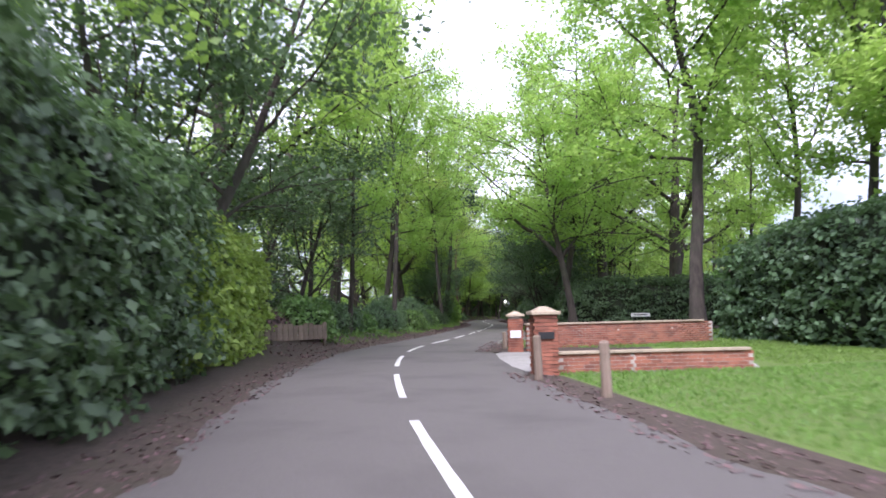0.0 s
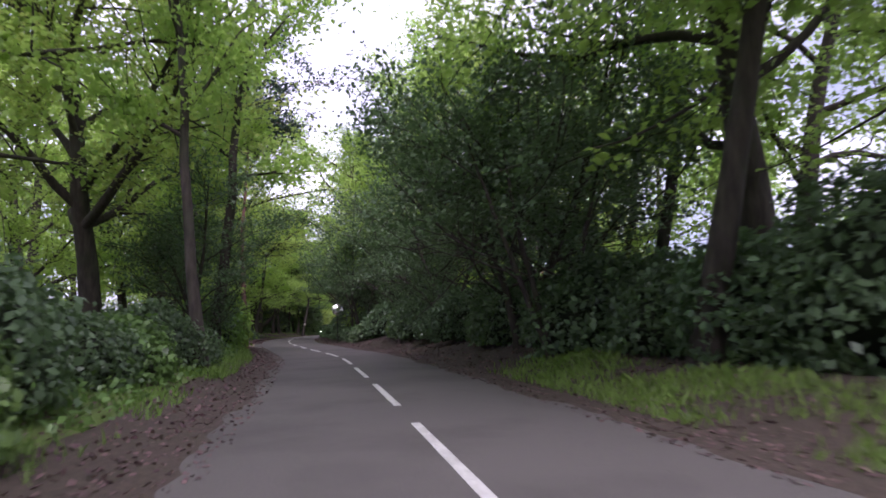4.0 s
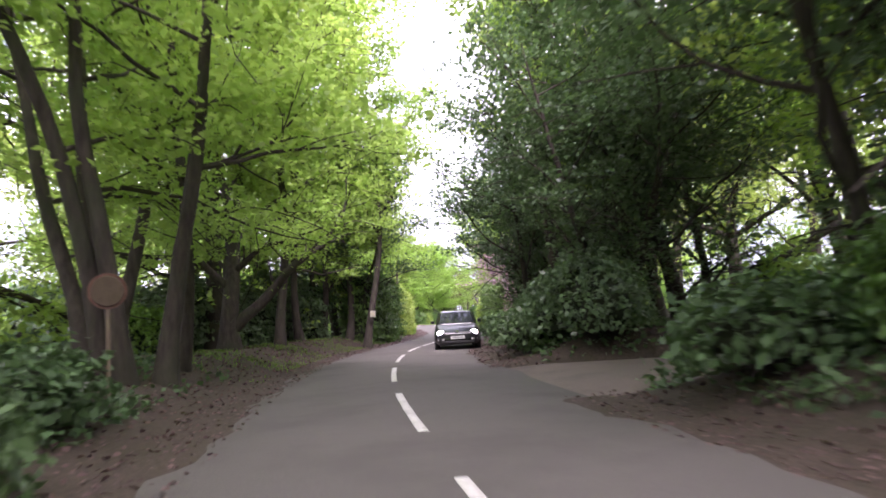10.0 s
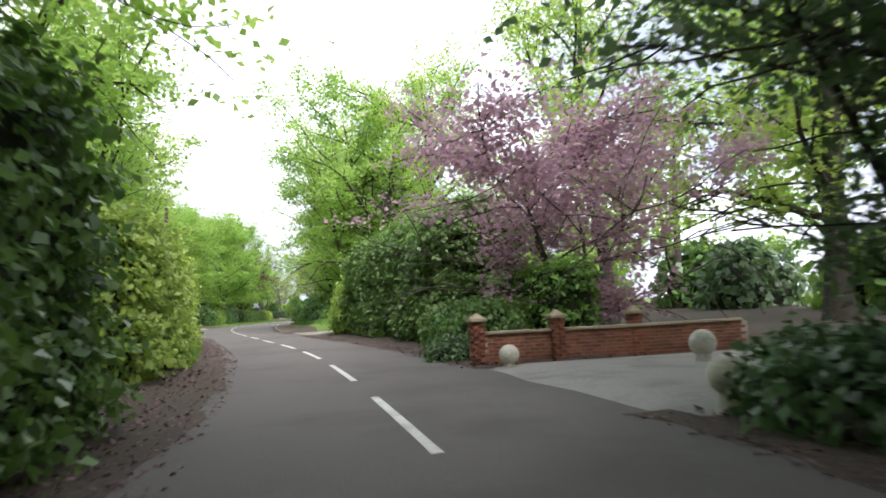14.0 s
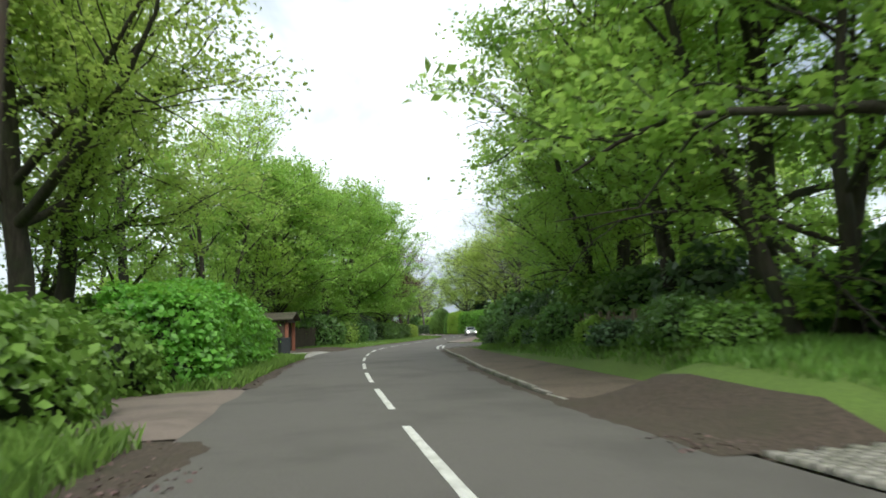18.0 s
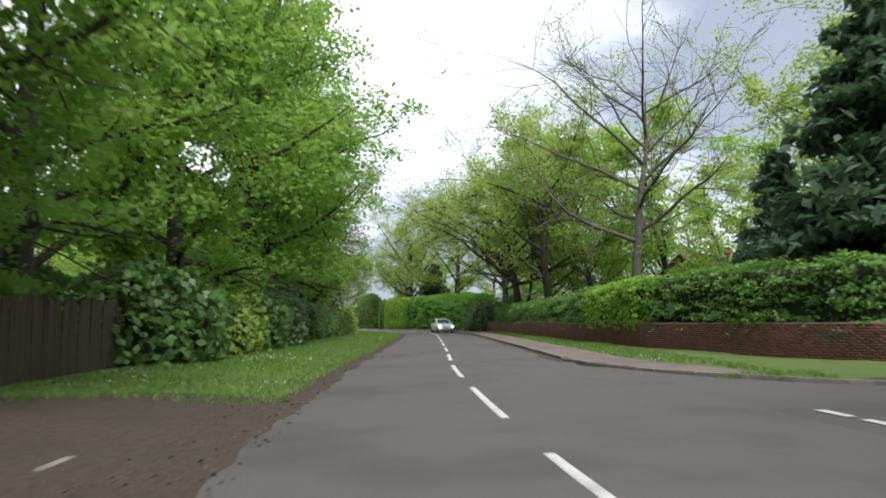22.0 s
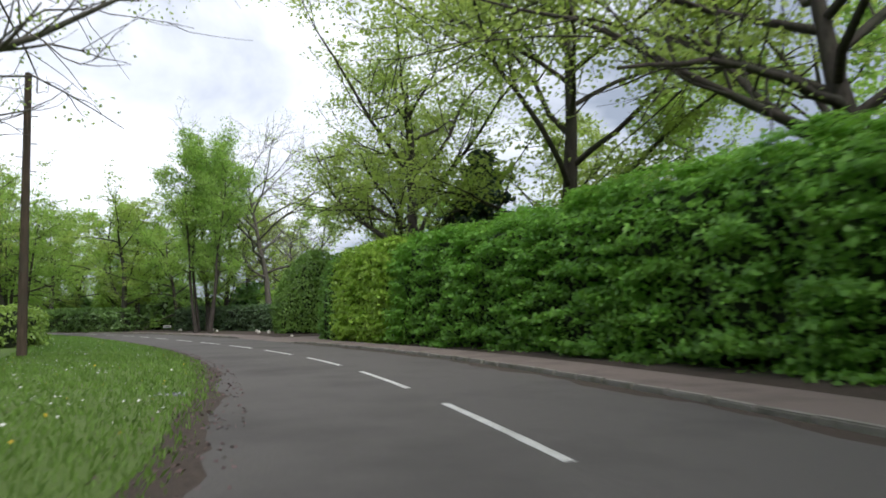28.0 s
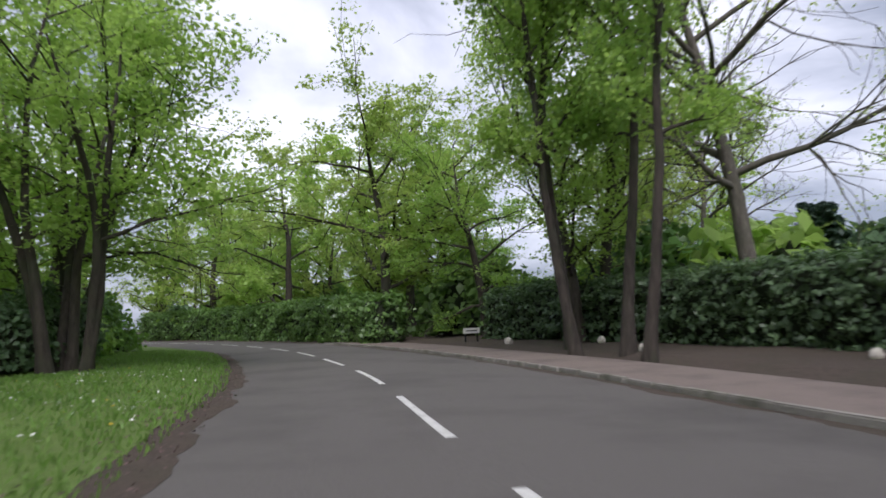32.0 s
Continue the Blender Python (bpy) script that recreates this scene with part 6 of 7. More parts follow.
def car(m, paint, label, lights, long=4.25, group="cars"):
    """A five-door car that points along its own +x, its middle at the origin."""
    c = thing("car", m, label, "car", group)
    q = long / 4.25
    low = [(2.12, 0.45, 0.3, 0.34, 0.56), (2.08, 0.7, 0.22, 0.34, 0.66), (1.95, 0.8, 0.19, 0.4, 0.72), (1.6, 0.85, 0.2, 0.5, 0.82), (1.1, 0.86, 0.2, 0.55, 0.92), (0.85, 0.86, 0.19, 0.55, 0.96),
           (0.2, 0.865, 0.18, 0.55, 0.97), (-0.8, 0.865, 0.18, 0.55, 0.99), (-1.6, 0.85, 0.2, 0.55, 1.0), (-1.98, 0.8, 0.22, 0.5, 0.98), (-2.1, 0.72, 0.3, 0.5, 0.9), (-2.13, 0.6, 0.36, 0.5, 0.8)]
    body = part("body", loft([(x * q, [(w * 0.86, a), (w, a + 0.1), (w * 1.0, b), (w * 0.985, (b + h) / 2), (w * 0.93, h - 0.03), (w * 0.8, h)]) for x, w, a, b, h in low], paint, "body"), c)
    top = [(1.0, 0.7, 0.93, 0.94), (0.72, 0.7, 1.02, 1.1), (0.2, 0.66, 1.05, 1.4), (-0.1, 0.64, 1.05, 1.455), (-0.7, 0.63, 1.05, 1.47), (-1.3, 0.62, 1.05, 1.43), (-1.6, 0.62, 1.02, 1.36), (-2.0, 0.66, 0.98, 1.05)]
    part("roof", loft([(x * q, [(0.79, b - 0.06), (w + 0.07, (b + h) / 2), (w, h - 0.03), (w * 0.8, h)]) for x, w, b, h in top], paint, "roof"), c)
    part("windscreen", quad_panel("windscreen", [(0.93 * q, -0.66, 0.99), (0.93 * q, 0.66, 0.99), (0.24 * q, 0.56, 1.4), (0.24 * q, -0.56, 1.4)], GLASS_DARK, 0.03), c, "dark windscreen")
    part("rear_window", quad_panel("rear_window", [(-2.0 * q, 0.6, 1.06), (-2.0 * q, -0.6, 1.06), (-1.66 * q, -0.54, 1.36), (-1.66 * q, 0.54, 1.36)], GLASS_DARK, 0.03), c)
    for sgn in (1, -1):
        for pts in ([(0.62, 1.03), (0.12, 1.36), (-0.42, 1.385), (-0.42, 1.02)], [(-0.5, 1.02), (-0.5, 1.385), (-1.25, 1.36), (-1.42, 1.04)]):
            quad = [(x * q, sgn * (0.79 - 0.32 * (z - 1.0)), z) for x, z in pts]
            part("side_window", quad_panel("side_window", quad if sgn > 0 else quad[::-1], GLASS_DARK, 0.016), c)
        part("door_mirror", box("door_mirror", 0.58 * q, 0.74 * q, min(sgn * 0.84, sgn * 1.0), max(sgn * 0.84, sgn * 1.0), 0.98, 1.1, paint, 0.03), c)
        bm = bmesh.new()
        bmesh.ops.create_uvsphere(bm, u_segments=20, v_segments=12, radius=1.0)
        bmesh.ops.transform(bm, matrix=Matrix.Translation((1.985 * q, sgn * 0.59, 0.63)) @ Matrix.Rotation(-sgn * 0.5, 4, "Z") @ Matrix.Diagonal((0.09, 0.19, 0.085, 1)), verts=bm.verts)
        part("headlamp", bm_mesh("headlamp", bm, LAMP_ON if lights else LAMP_OFF, True), c, "rounded headlamp")
        part("fog_lamp", quad_panel("fog_lamp", [(2.12 * q, sgn * 0.5, 0.36), (2.06 * q, sgn * 0.74, 0.36), (2.06 * q, sgn * 0.74, 0.43), (2.12 * q, sgn * 0.5, 0.43)][:: sgn], LAMP_OFF, 0.02), c)
        part("tail_lamp", box("tail_lamp", -2.1 * q, -1.93 * q, min(sgn * 0.58, sgn * 0.8), max(sgn * 0.58, sgn * 0.8), 0.72, 0.93, plain("red_lens", (0.3, 0.01, 0.01), 0.2), 0.02), c)
        for x in (1.32, -1.28):
            wheel = part("wheel", rod("wheel", 0.12, 0.12, -0.09, 0.09, TRIM, 12), c, "", Matrix.Translation((x * q, sgn * 0.77, 0.31)) @ Matrix.Rotation(-sgn * math.pi / 2, 4, "X"))
            bm = bmesh.new()
            prof = [(0.2, -0.1), (0.29, -0.105), (0.31, -0.07), (0.312, 0.07), (0.29, 0.105), (0.2, 0.1)]
            ring = []
            for a in range(28):
                t = a * 2 * math.pi / 28
                ring.append([bm.verts.new((r * math.cos(t), r * math.sin(t), z)) for r, z in prof])
            for a in range(28):
                for b in range(len(prof)):
                    bm.faces.new([ring[a][b], ring[a][(b + 1) % 6], ring[(a + 1) % 28][(b + 1) % 6], ring[(a + 1) % 28][b]])
            part("tyre", bm_mesh("tyre", bm, RUBBER, True), wheel)
            bm = bmesh.new()
            round_bm(bm, 0.2, 0.2, 0.03, 0.06, 24)
            for a in range(5):
                made = bmesh.ops.create_cube(bm, size=1.0)
                bmesh.ops.transform(bm, matrix=Matrix.Rotation(a * 1.2566, 4, "Z") @ Matrix.Translation((0.1, 0, 0.075)) @ Matrix.Diagonal((0.19, 0.05, 0.04, 1)), verts=made["verts"])
            part("rim", bm_mesh("rim", bm, RIM), wheel)
    part("grille", box("grille", 2.04 * q, 2.1 * q, -0.4, 0.4, 0.54, 0.64, TRIM, 0.015), c)
    part("lower_grille", box("lower_grille", 2.06 * q, 2.135 * q, -0.62, 0.62, 0.26, 0.34, TRIM, 0.015), c)
    part("badge", rod("badge", 0.045, 0.045, 0, 0.012, CHROME, 16), c, "", pose(2.075 * q, 0, 0.68, 0, 80, 0))
    plate = part("number_plate", box("number_plate", 2.125 * q, 2.14 * q, -0.26, 0.26, 0.4, 0.51, WHITE, 0.004), c, "white number plate")
    part("plate_bar", box("plate_bar", 2.141 * q, 2.144 * q, -0.21, 0.21, 0.435, 0.475, STEEL), plate)
    return c


WHITE_PAINT, BLACK_PAINT = car_paint("white_car_paint", (0.75, 0.75, 0.74)), car_paint("black_car_paint", (0.006, 0.0065, 0.008))


def car_at(s, d, paint, label, lights, turn=0.0, long=4.25):
    """turn 0: it points back along the lane."""
    return car(spot(s, d, road_z(s, d) if abs(d) < 3 else float(ground_z(s, d)), -90 + turn), paint, label, lights, long)


# ---- houses ----
def house(s, d, turn, wide, deep, eaves, ridge, walls, label, windows=(), gable_mat=None):
    """A house with walls, gabled roof with overhang, chimney, and windows (x, z, w, h) in its front."""
    h = thing("house", spot(s, d, 0, turn), label, "house", "houses")
    x, y = wide / 2, deep / 2
    bm = bmesh.new()
    prof = [(-y, -0.3), (y, -0.3), (y, eaves), (0, ridge - 0.12), (-y, eaves)]
    ends = [[bm.verts.new((sx, b, c)) for b, c in prof] for sx in (-x, x)]
    bm.faces.new(ends[0])
    bm.faces.new(ends[1][::-1])
    for k in range(5):
        if k != 2 and k != 3:
            bm.faces.new([ends[0][k], ends[1][k], ends[1][(k + 1) % 5], ends[0][(k + 1) % 5]])
    bmesh.ops.recalc_face_normals(bm, faces=bm.faces)
    part("wall", bm_mesh("wall", bm, walls), h)
    slope = math.atan2(ridge - eaves, y)
    run = math.hypot(ridge - eaves, y) + 0.45
    for sgn in (1, -1):
        roof = part("roof", box("roof", -x - 0.35, x + 0.35, -run, 0, 0, 0.09, ROOFTILE, 0.01), h, "", Matrix.Translation((0, 0, ridge)) @ Matrix.Rotation(0 if sgn > 0 else math.pi, 4, "Z") @ Matrix.Rotation(slope, 4, "X"))
        n = int(run / 0.3)
        for k in range(n):
            part("tile_course", box("tile_course", -x - 0.34, x + 0.34, -run + 0.3 * k, -run + 0.3 * k + 0.28, 0.092, 0.115, ROOFTILE), roof)
        for sx in (-x - 0.37, x + 0.35):
            part("barge_board", box("barge_board", sx, sx + 0.03, -run, 0, -0.16, 0.1, WHITE), h, "", Matrix.Translation((0, 0, ridge)) @ Matrix.Rotation(0 if sgn > 0 else math.pi, 4, "Z") @ Matrix.Rotation(slope, 4, "X"))
    part("chimney", box("chimney", x * 0.4 - 0.3, x * 0.4 + 0.3, -0.3, 0.3, ridge - 0.8, ridge + 0.9, BRICK, 0.02), h)
    for wx, wz, ww, wh in windows:
        win = part("window", box("window", wx - ww / 2, wx + ww / 2, -y - 0.04, -y + 0.02, wz, wz + wh, WHITE, 0.01), h)
        for k in (0, 1):
            part("pane", box("pane", wx - ww / 2 + 0.05 + k * ww / 2, wx + k * ww / 2 - 0.05, -y - 0.046, -y - 0.041, wz + 0.06, wz + wh - 0.06, GLASS_DARK), win)
    return h


# ---- first stretch: gate, walls, lawn ----
apron("driveway", 34.6, 41.6, 2.62, 8.0, CONCRETE, "pale concrete drive between two brick gate pillars", 0.035)
gate_near = brick_pillar(33.7, 3.02, 1.2, "brick gate pillar with a stone cap and dark plate")
part("plate", box("plate", -0.16, 0.16, -0.262, -0.25, 0.72, 0.86, BLACK), gate_near, "dark name plate")
gate_far = brick_pillar(42.3, 3.5, 1.12, "brick gate pillar with a stone cap and pale plate")
part("plate", box("plate", -0.17, 0.17, -0.262, -0.25, 0.45, 0.68, WHITE), gate_far, "pale name plate")
w1 = brick_wall("garden_wall_1", line_sd([(42.4, 3.85), (43.6, 5.9), (45.0, 8.1), (46.6, 10.6)]), 0.83, "low red brick garden wall with stone coping beside the drive", 300, seed=2)
for s, d in ((43.4, 5.35), (44.4, 7.0), (45.7, 9.0)):
    ob = tagged(new("wall_lamp", box("wall_lamp", -0.13, 0.13, -0.1, 0.0, -0.03, 0.04, PALESTONE, 0.015)), "small pale lamp fixed to the brick wall", "lamp", "wall lamps")
    ob.matrix_basis = spot(s, d, 0.6, -32)
brick_wall("garden_wall_2", line_sd([(33.98, 3.35), (34.1, 5.0), (34.15, 6.4), (34.15, 7.6)]), 0.38, "low brick wall with stone coping between the lawn and the drive", 200, seed=3)
timber_post(29.7, 2.98, 0.83, "short round timber post in the grass edge")
timber_post(32.6, 2.66, 0.83, "short round timber post beside the gate pillar")
timber_post(44.0, 3.2, 0.6, "short round timber post in the grass edge")
sleeper = close_fence("sleeper_wall", [(42.2, -5.5), (43.6, -4.5), (45.6, -3.55)], 0.62, "low retaining wall of upright weathered sleepers", WOOD, 0.24, 0.012, jag=0.02, seed=4)
ob = tagged(new("notice_plate", box("notice_plate", -0.15, 0.15, -0.012, 0.0, -0.1, 0.1, WHITE, 0.004)), "small white notice plate on the timber retaining wall", "sign")
ob.matrix_basis = spot(44.45, -4.2, 0.5, 25)
hedge("leaf_heap", 43.2, 49.0, lambda s: -4.9, 2.2, lambda s: 1.0, DRYLEAF, "bank of fallen leaves and brambles above the timber wall", 130, 0.09, 0.25, seed=61, category="leaf heap", round_top=0.8)
apron("side_road", [(2.5, 49.6), (3.5, 51.4), (4.2, 52.3), (6.5, 55.4), (8.2, 58.0), (10.5, 59.2), (13, 60.8), (30, 66)], [(2.5, 66.0), (3.85, 64.0), (6.9, 64.2), (11.7, 65.0), (30, 71)], 2.5, 30.0, DIRTROAD, "narrow side road that joins the lane", 0.02, 0.0, "road")
kerb_path([(48.0, 2.75), (49.8, 2.9), (51.3, 3.4), (52.4, 4.2), (53.4, 5.1)], "pale kerb stones round the corner of the side road", 0.11)
name_sign(66.6, 10.6, 0.95, 1.25, 0.24, 8, "white street name board on two short posts")
for k, (s, d, turn, ln) in enumerate([(57.6, 8.1, -52, 1.9), (58.6, 9.9, -68, 2.0), (59.7, 11.8, -58, 2.1), (60.9, 13.9, -62, 2.0), (67.6, 11.5, -88, 2.2), (67.9, 14.2, -84, 2.4), (68.3, 17.0, -86, 2.2)]):
    rng = np.random.default_rng(60 + k)
    line, _ = grow(rng, [0, -ln / 2, 0.1], [0, 1, 0], ln, 0, 0.03, 6)
    v, f = tube(line, np.r_[0.02, 0.12, 0.13, 0.125, 0.12, 0.11, 0.02], 9)
    ob = tagged(new("edging_log", mesh_of("edging_log", v, f, BARK, True)), "weathered log laid along the edge of the grass", "log", "edging logs")
    ob.matrix_basis = spot(s, d, 0.02, turn)
house(80, 27.0, -30, 11, 8, 4.4, 7.0, RENDER, "white house with a clay-tiled roof among trees", [(-3.4, 2.9, 1.5, 1.1), (0, 2.9, 1.2, 1.1), (3.2, 2.9, 1.5, 1.1), (-3.2, 0.8, 1.8, 1.2), (3.2, 0.8, 1.8, 1.2)])
close_fence("garden_fence", [(50.5, 14.2), (54.0, 14.0), (57.5, 15.6)], 1.8, "tall brown boarded fence behind the garden wall", WOOD, 0.16, 0.01, seed=5)

# ---- the wood ----
traffic_mirror(109.3, 3.0)
paver_drive("sett_drive", 109.6, 115.2, -2.62, -8.6, "drive mouth of weathered pale setts in the wood", STONE, seed=6, z=0.03)
brick_pillar(115.9, -4.4, 1.9, "narrow brick gate pier beside the paved drive", False, 1, dark=True)
name_sign(104.6, -3.75, 1.3, 0.12, 0.36, 5, "white marker plate on a thin stake", 1, False)
disc = thing("round_mirror_sign", spot(134.1, -4.3, 0, 12, True), "round brown-rimmed mirror on a stake among tree stems", "mirror")
part("stake", rod("stake", 0.03, 0.03, -0.2, 1.4, WOOD), disc)
part("rim", rod("rim", 0.27, 0.27, 0, 0.05, PINEBARK, 28), disc, "", pose(0, 0, 1.55, 90, 0, 0))
part("face", rod("face", 0.23, 0.22, 0.052, 0.07, plain("dull_mirror", (0.17, 0.12, 0.095), 0.3, 0.5), 28), disc, "", pose(0, 0, 1.55, 90, 0, 0))
name_sign(133.2, -4.5, 0.62, 0.5, 0.26, 12, "small white board on a stake in the ivy", 1)
name_sign(140.3, 4.6, 0.35, 0.46, 0.2, -8, "small white board on a stake at the drive", 1)
apron("gravel_drive", 133.6, 138.8, 2.6, 13.0, PAVING, "brown gravel drive leading into the wood", 0.03, 0.8)
nest = thing("notice_box", spot(155.2, -2.52, 1.45, 4), "pale wooden box with a framed panel fixed to a trunk", "box")
part("case", box("case", -0.115, 0.115, 0.0, 0.12, 0, 0.29, PALESTONE, 0.012), nest)
part("panel", box("panel", -0.075, 0.075, -0.012, 0.0, 0.05, 0.24, plain("beige_panel", (0.5, 0.46, 0.34), 0.6), 0.004), nest, "beige framed panel")


def drain_cover(s, d, wide, deep, label, slots=8, z=None, mat=STEEL):
    g = thing("drain_cover", spot(s, d, road_z(s, d) + 0.004 if z is None else z), label, "drain cover", "drain covers")
    part("frame", box("frame", -wide / 2, wide / 2, -deep / 2, deep / 2, -0.05, 0.012, mat, 0.004), g)
    for k in range(slots):
        x = -wide / 2 + wide * (k + 0.5) / slots
        part("slot", box("slot", x - wide / slots * 0.22, x + wide / slots * 0.22, -deep * 0.4, deep * 0.4, 0.013, 0.017, BLACK), g)
    return g


drain_cover(162.4, -1.6, 0.6, 0.6, "worn pale drain cover in the asphalt", 0, None, KERB)
stone_ball(172.0, 3.15, 0.2, "white stone ball at the garden drive")
stone_ball(170.0, 6.1, 0.24, "white stone ball at the garden drive", 0.1)
stone_ball(165.6, 3.35, 0.22, "white stone ball on a small foot at the garden drive", 0.12)
for k in range(9):
    stone(163.6 + 0.3 * (k % 5), 3.2 + 0.35 * (k // 3), 0.17 + 0.03 * (k % 3), "dark rough stone heaped beside the drive", "heap_stone", surface("dark_stone_%d" % k, (0.05, 0.045, 0.04), (0.12, 0.11, 0.1), (0.06, 0.07, 0.04)) if k == 0 else bpy.data.materials["dark_stone_0"], 20 + k, 0.75)
apron("garden_drive", 166.2, 171.8, 2.55, 16.0, CONCRETE, "pale drive between stone balls and a brick wall", 0.035, 0.6)
brick_wall("garden_wall_3", line_sd([(172.9, 2.9), (172.7, 4.6), (172.5, 6.4), (172.4, 9.0)]), 0.62, "low brick garden wall below a hedge", 250, seed=7)
for d in (2.75, 4.5, 6.3):
    brick_pillar(172.9 - 0.05 * d, d, 0.9, "short brick pier of the garden wall", True, 1)
for k in range(5):
    bush("green" if k % 2 else "laurel", 175.2 + 0.6 * k, 3.9 + 0.3 * (k % 2), 0.62, 60 * k, k, "rounded garden shrub beside the lane")
bush("ivy", 174.6, 3.0, 0.7, 10)
house(163, 30, 80, 9, 8, 4.6, 8.0, BRICK, "red brick house glimpsed through the trees", [(-2.6, 2.6, 1.4, 1.1), (0.6, 0.7, 1.5, 1.3), (2.9, 2.6, 1.4, 1.1), (-2.6, 0.7, 1.6, 1.3)])
car_at(161, 22.5, WHITE_PAINT, "white car parked on a drive behind trees", False, 90)
car_at(151.3, 1.7, BLACK_PAINT, "black oncoming car with lit headlamps in its lane", True, 5)

# ---- the open road ----
paver_drive("cobbled_drive", 199.0, 203.6, 2.85, 9.5, "drive mouth of pale worn cobbles", KERB, (0.2, 0.14), seed=8, z=0.03)
telegraph_pole(205.9, -4.7, 8.4, "dark creosoted telegraph pole with a white plate", True, 1.0)
apron("brown_drive", 208.2, 214.2, -2.85, -10.0, PAVING, "brown tarmac drive edged with bricks", 0.035, 0.8)
brick_wall("low_wall_end", line_sd([(204.6, 7.4), (206.6, 7.7)]), 0.4, "low end of a brick wall below the hedge", 40, seed=9)
timber_post(204.2, 6.2, 0.6, "short pale post beside the cobbled drive")
close_fence("paling_fence", [(211, 7.6), (216, 7.4), (222, 7.3), (228, 7.5), (233, 8.0)], 0.95, "weathered paling fence above the grass bank", WOOD, 0.1, 0.05, jag=0.06, seed=10)
kr = lambda s: float(stepped(s, EDGE_R)) + 0.09
kerb_run(209, 240.8, kr, "worn concrete kerb along the pavement")
kerb_run(262.9, 351.5, kr, "worn concrete kerb along the pavement")
kerb_run(360.5, 402, kr, "worn concrete kerb along the pavement")


def pavement(s0, s1, inner, outer, label, mat=None):
    a = np.arange(s0, s1 + 0.1, 0.5)
    e = np.maximum(stepped(a, EDGE_R), np.where((a > 250) & (a < 300), stepped(a, [(257.8, 5.0), (260.4, 3.88), (263.3, 3.3), (264, 0)]), 0))
    low = 0.1 * (1 - np.minimum(1, np.minimum(a - s0, s1 - a) / 2.0).clip(0))
    me = strip("pavement", a, [e + 0.13, e + inner + 0.2, e + outer - 0.2, e + outer, e + outer + 0.05], mat or PAVING, [0.1 - low, 0.105 - low, 0.11 - low, 0.1 - low, -0.1])
    return tagged(new("pavement", me), label, "pavement", kind="structure")


pavement(209, 241, 0.2, 2.3, "bare brown earth verge strewn with leaf litter", LITTER)
kerb_path([(240.2, 4.3), (241.0, 4.75), (242.6, 5.35), (243.8, 6.3), (245.6, 8.6), (247.0, 11.2), (248.6, 20.0)], "kerb stones that curve into the side road")
kerb_path([(263.9, 3.39), (262.6, 3.5), (260.4, 4.0), (257.8, 5.1), (255.4, 7.0), (254.2, 10.0), (253.9, 14.0), (254.8, 22.0)], "kerb stones that curve round the corner of the side road")
pavement(257.9, 351.6, 0.2, 1.75, "reddish-brown tarmac pavement behind the kerb")
pavement(360.4, 402, 0.2, 2.2, "reddish-brown tarmac pavement behind the kerb")
apron("side_road", [(3.4, 240.2), (4.7, 240.9), (5.3, 242.5), (6.3, 243.9), (8.6, 245.7), (11.2, 247.1), (34, 250)], [(3.4, 264.0), (4.1, 260.5), (5.1, 257.7), (7.0, 255.3), (10.0, 254.1), (14, 253.8), (34, 257)], 3.4, 34.0, ASPHALT, "side road with give-way lines at its mouth", 0.02, 0.0, "road")
side = bpy.data.objects["side_road"]
for k in range(13):
    for row, d in enumerate((4.0, 4.36)):
        s = 240.9 + 0.9 * k
        if row and k > 9:
            continue
        p, (_, t) = flat(s, d), at_line(s)
        me = box("give_way_mark", -0.3, 0.3, -0.075, 0.075, 0, 0.006, LINE)
        part("give_way_mark", me, road, m=Matrix.Translation((p[0], p[1], 0.05 if row else 0.048)) @ Matrix.Rotation(math.atan2(t[1], t[0]), 4, "Z"))
for k in range(5):
    p, (_, t) = flat(248.8 + 0.5 * k, 7.6 + 5.5 * k), at_line(250)
    part("line_mark", box("line_mark", -1.5, 1.5, -0.05, 0.05, 0, 0.006, LINE), road, m=Matrix.Translation((p[0], p[1], 0.043)) @ Matrix.Rotation(math.atan2(-t[0], t[1]), 4, "Z"))
apron("concrete_drive", 235.4, 245.1, -3.25, -10.0, CONCRETE, "grey concrete drive edged with small kerbs", 0.035, 0.8)
kerb_run(245.6, 252.0, lambda s: -float(stepped(s, EDGE_L)) - 1.3, "low worn kerb in front of the shelter", 0.07)
paver_drive("sett_strip", 235.8, 245.6, -3.95, -4.6, "strip of pale granite setts between the road and the drive", KERB, (0.2, 0.14), most=180, seed=18, z=0.045)

b = thing("wheelie_bin", spot(239.0, -5.15, 0.05, 30), "dark grey wheeled rubbish bin standing on the drive", "bin")
part("body", loft([(-0.27, [(0.22, 0.06), (0.27, 0.95)]), (-0.25, [(0.24, 0.05), (0.285, 0.96)]), (0.25, [(0.24, 0.05), (0.285, 0.96)]), (0.3, [(0.22, 0.06), (0.27, 0.95)])], BINGREY, "body", False), b)
part("lid", box("lid", -0.33, 0.35, -0.31, 0.31, 0.965, 1.05, BINGREY, 0.03), b)
part("handle", box("handle", -0.41, -0.34, -0.22, 0.22, 0.97, 1.0, BINGREY, 0.012), b)
for y in (-0.27, 0.27):
    part("wheel", rod("wheel", 0.1, 0.1, -0.025, 0.025, RUBBER), b, "", Matrix.Translation((-0.24, y, 0.1)) @ Matrix.Rotation(math.pi / 2, 4, "X"))

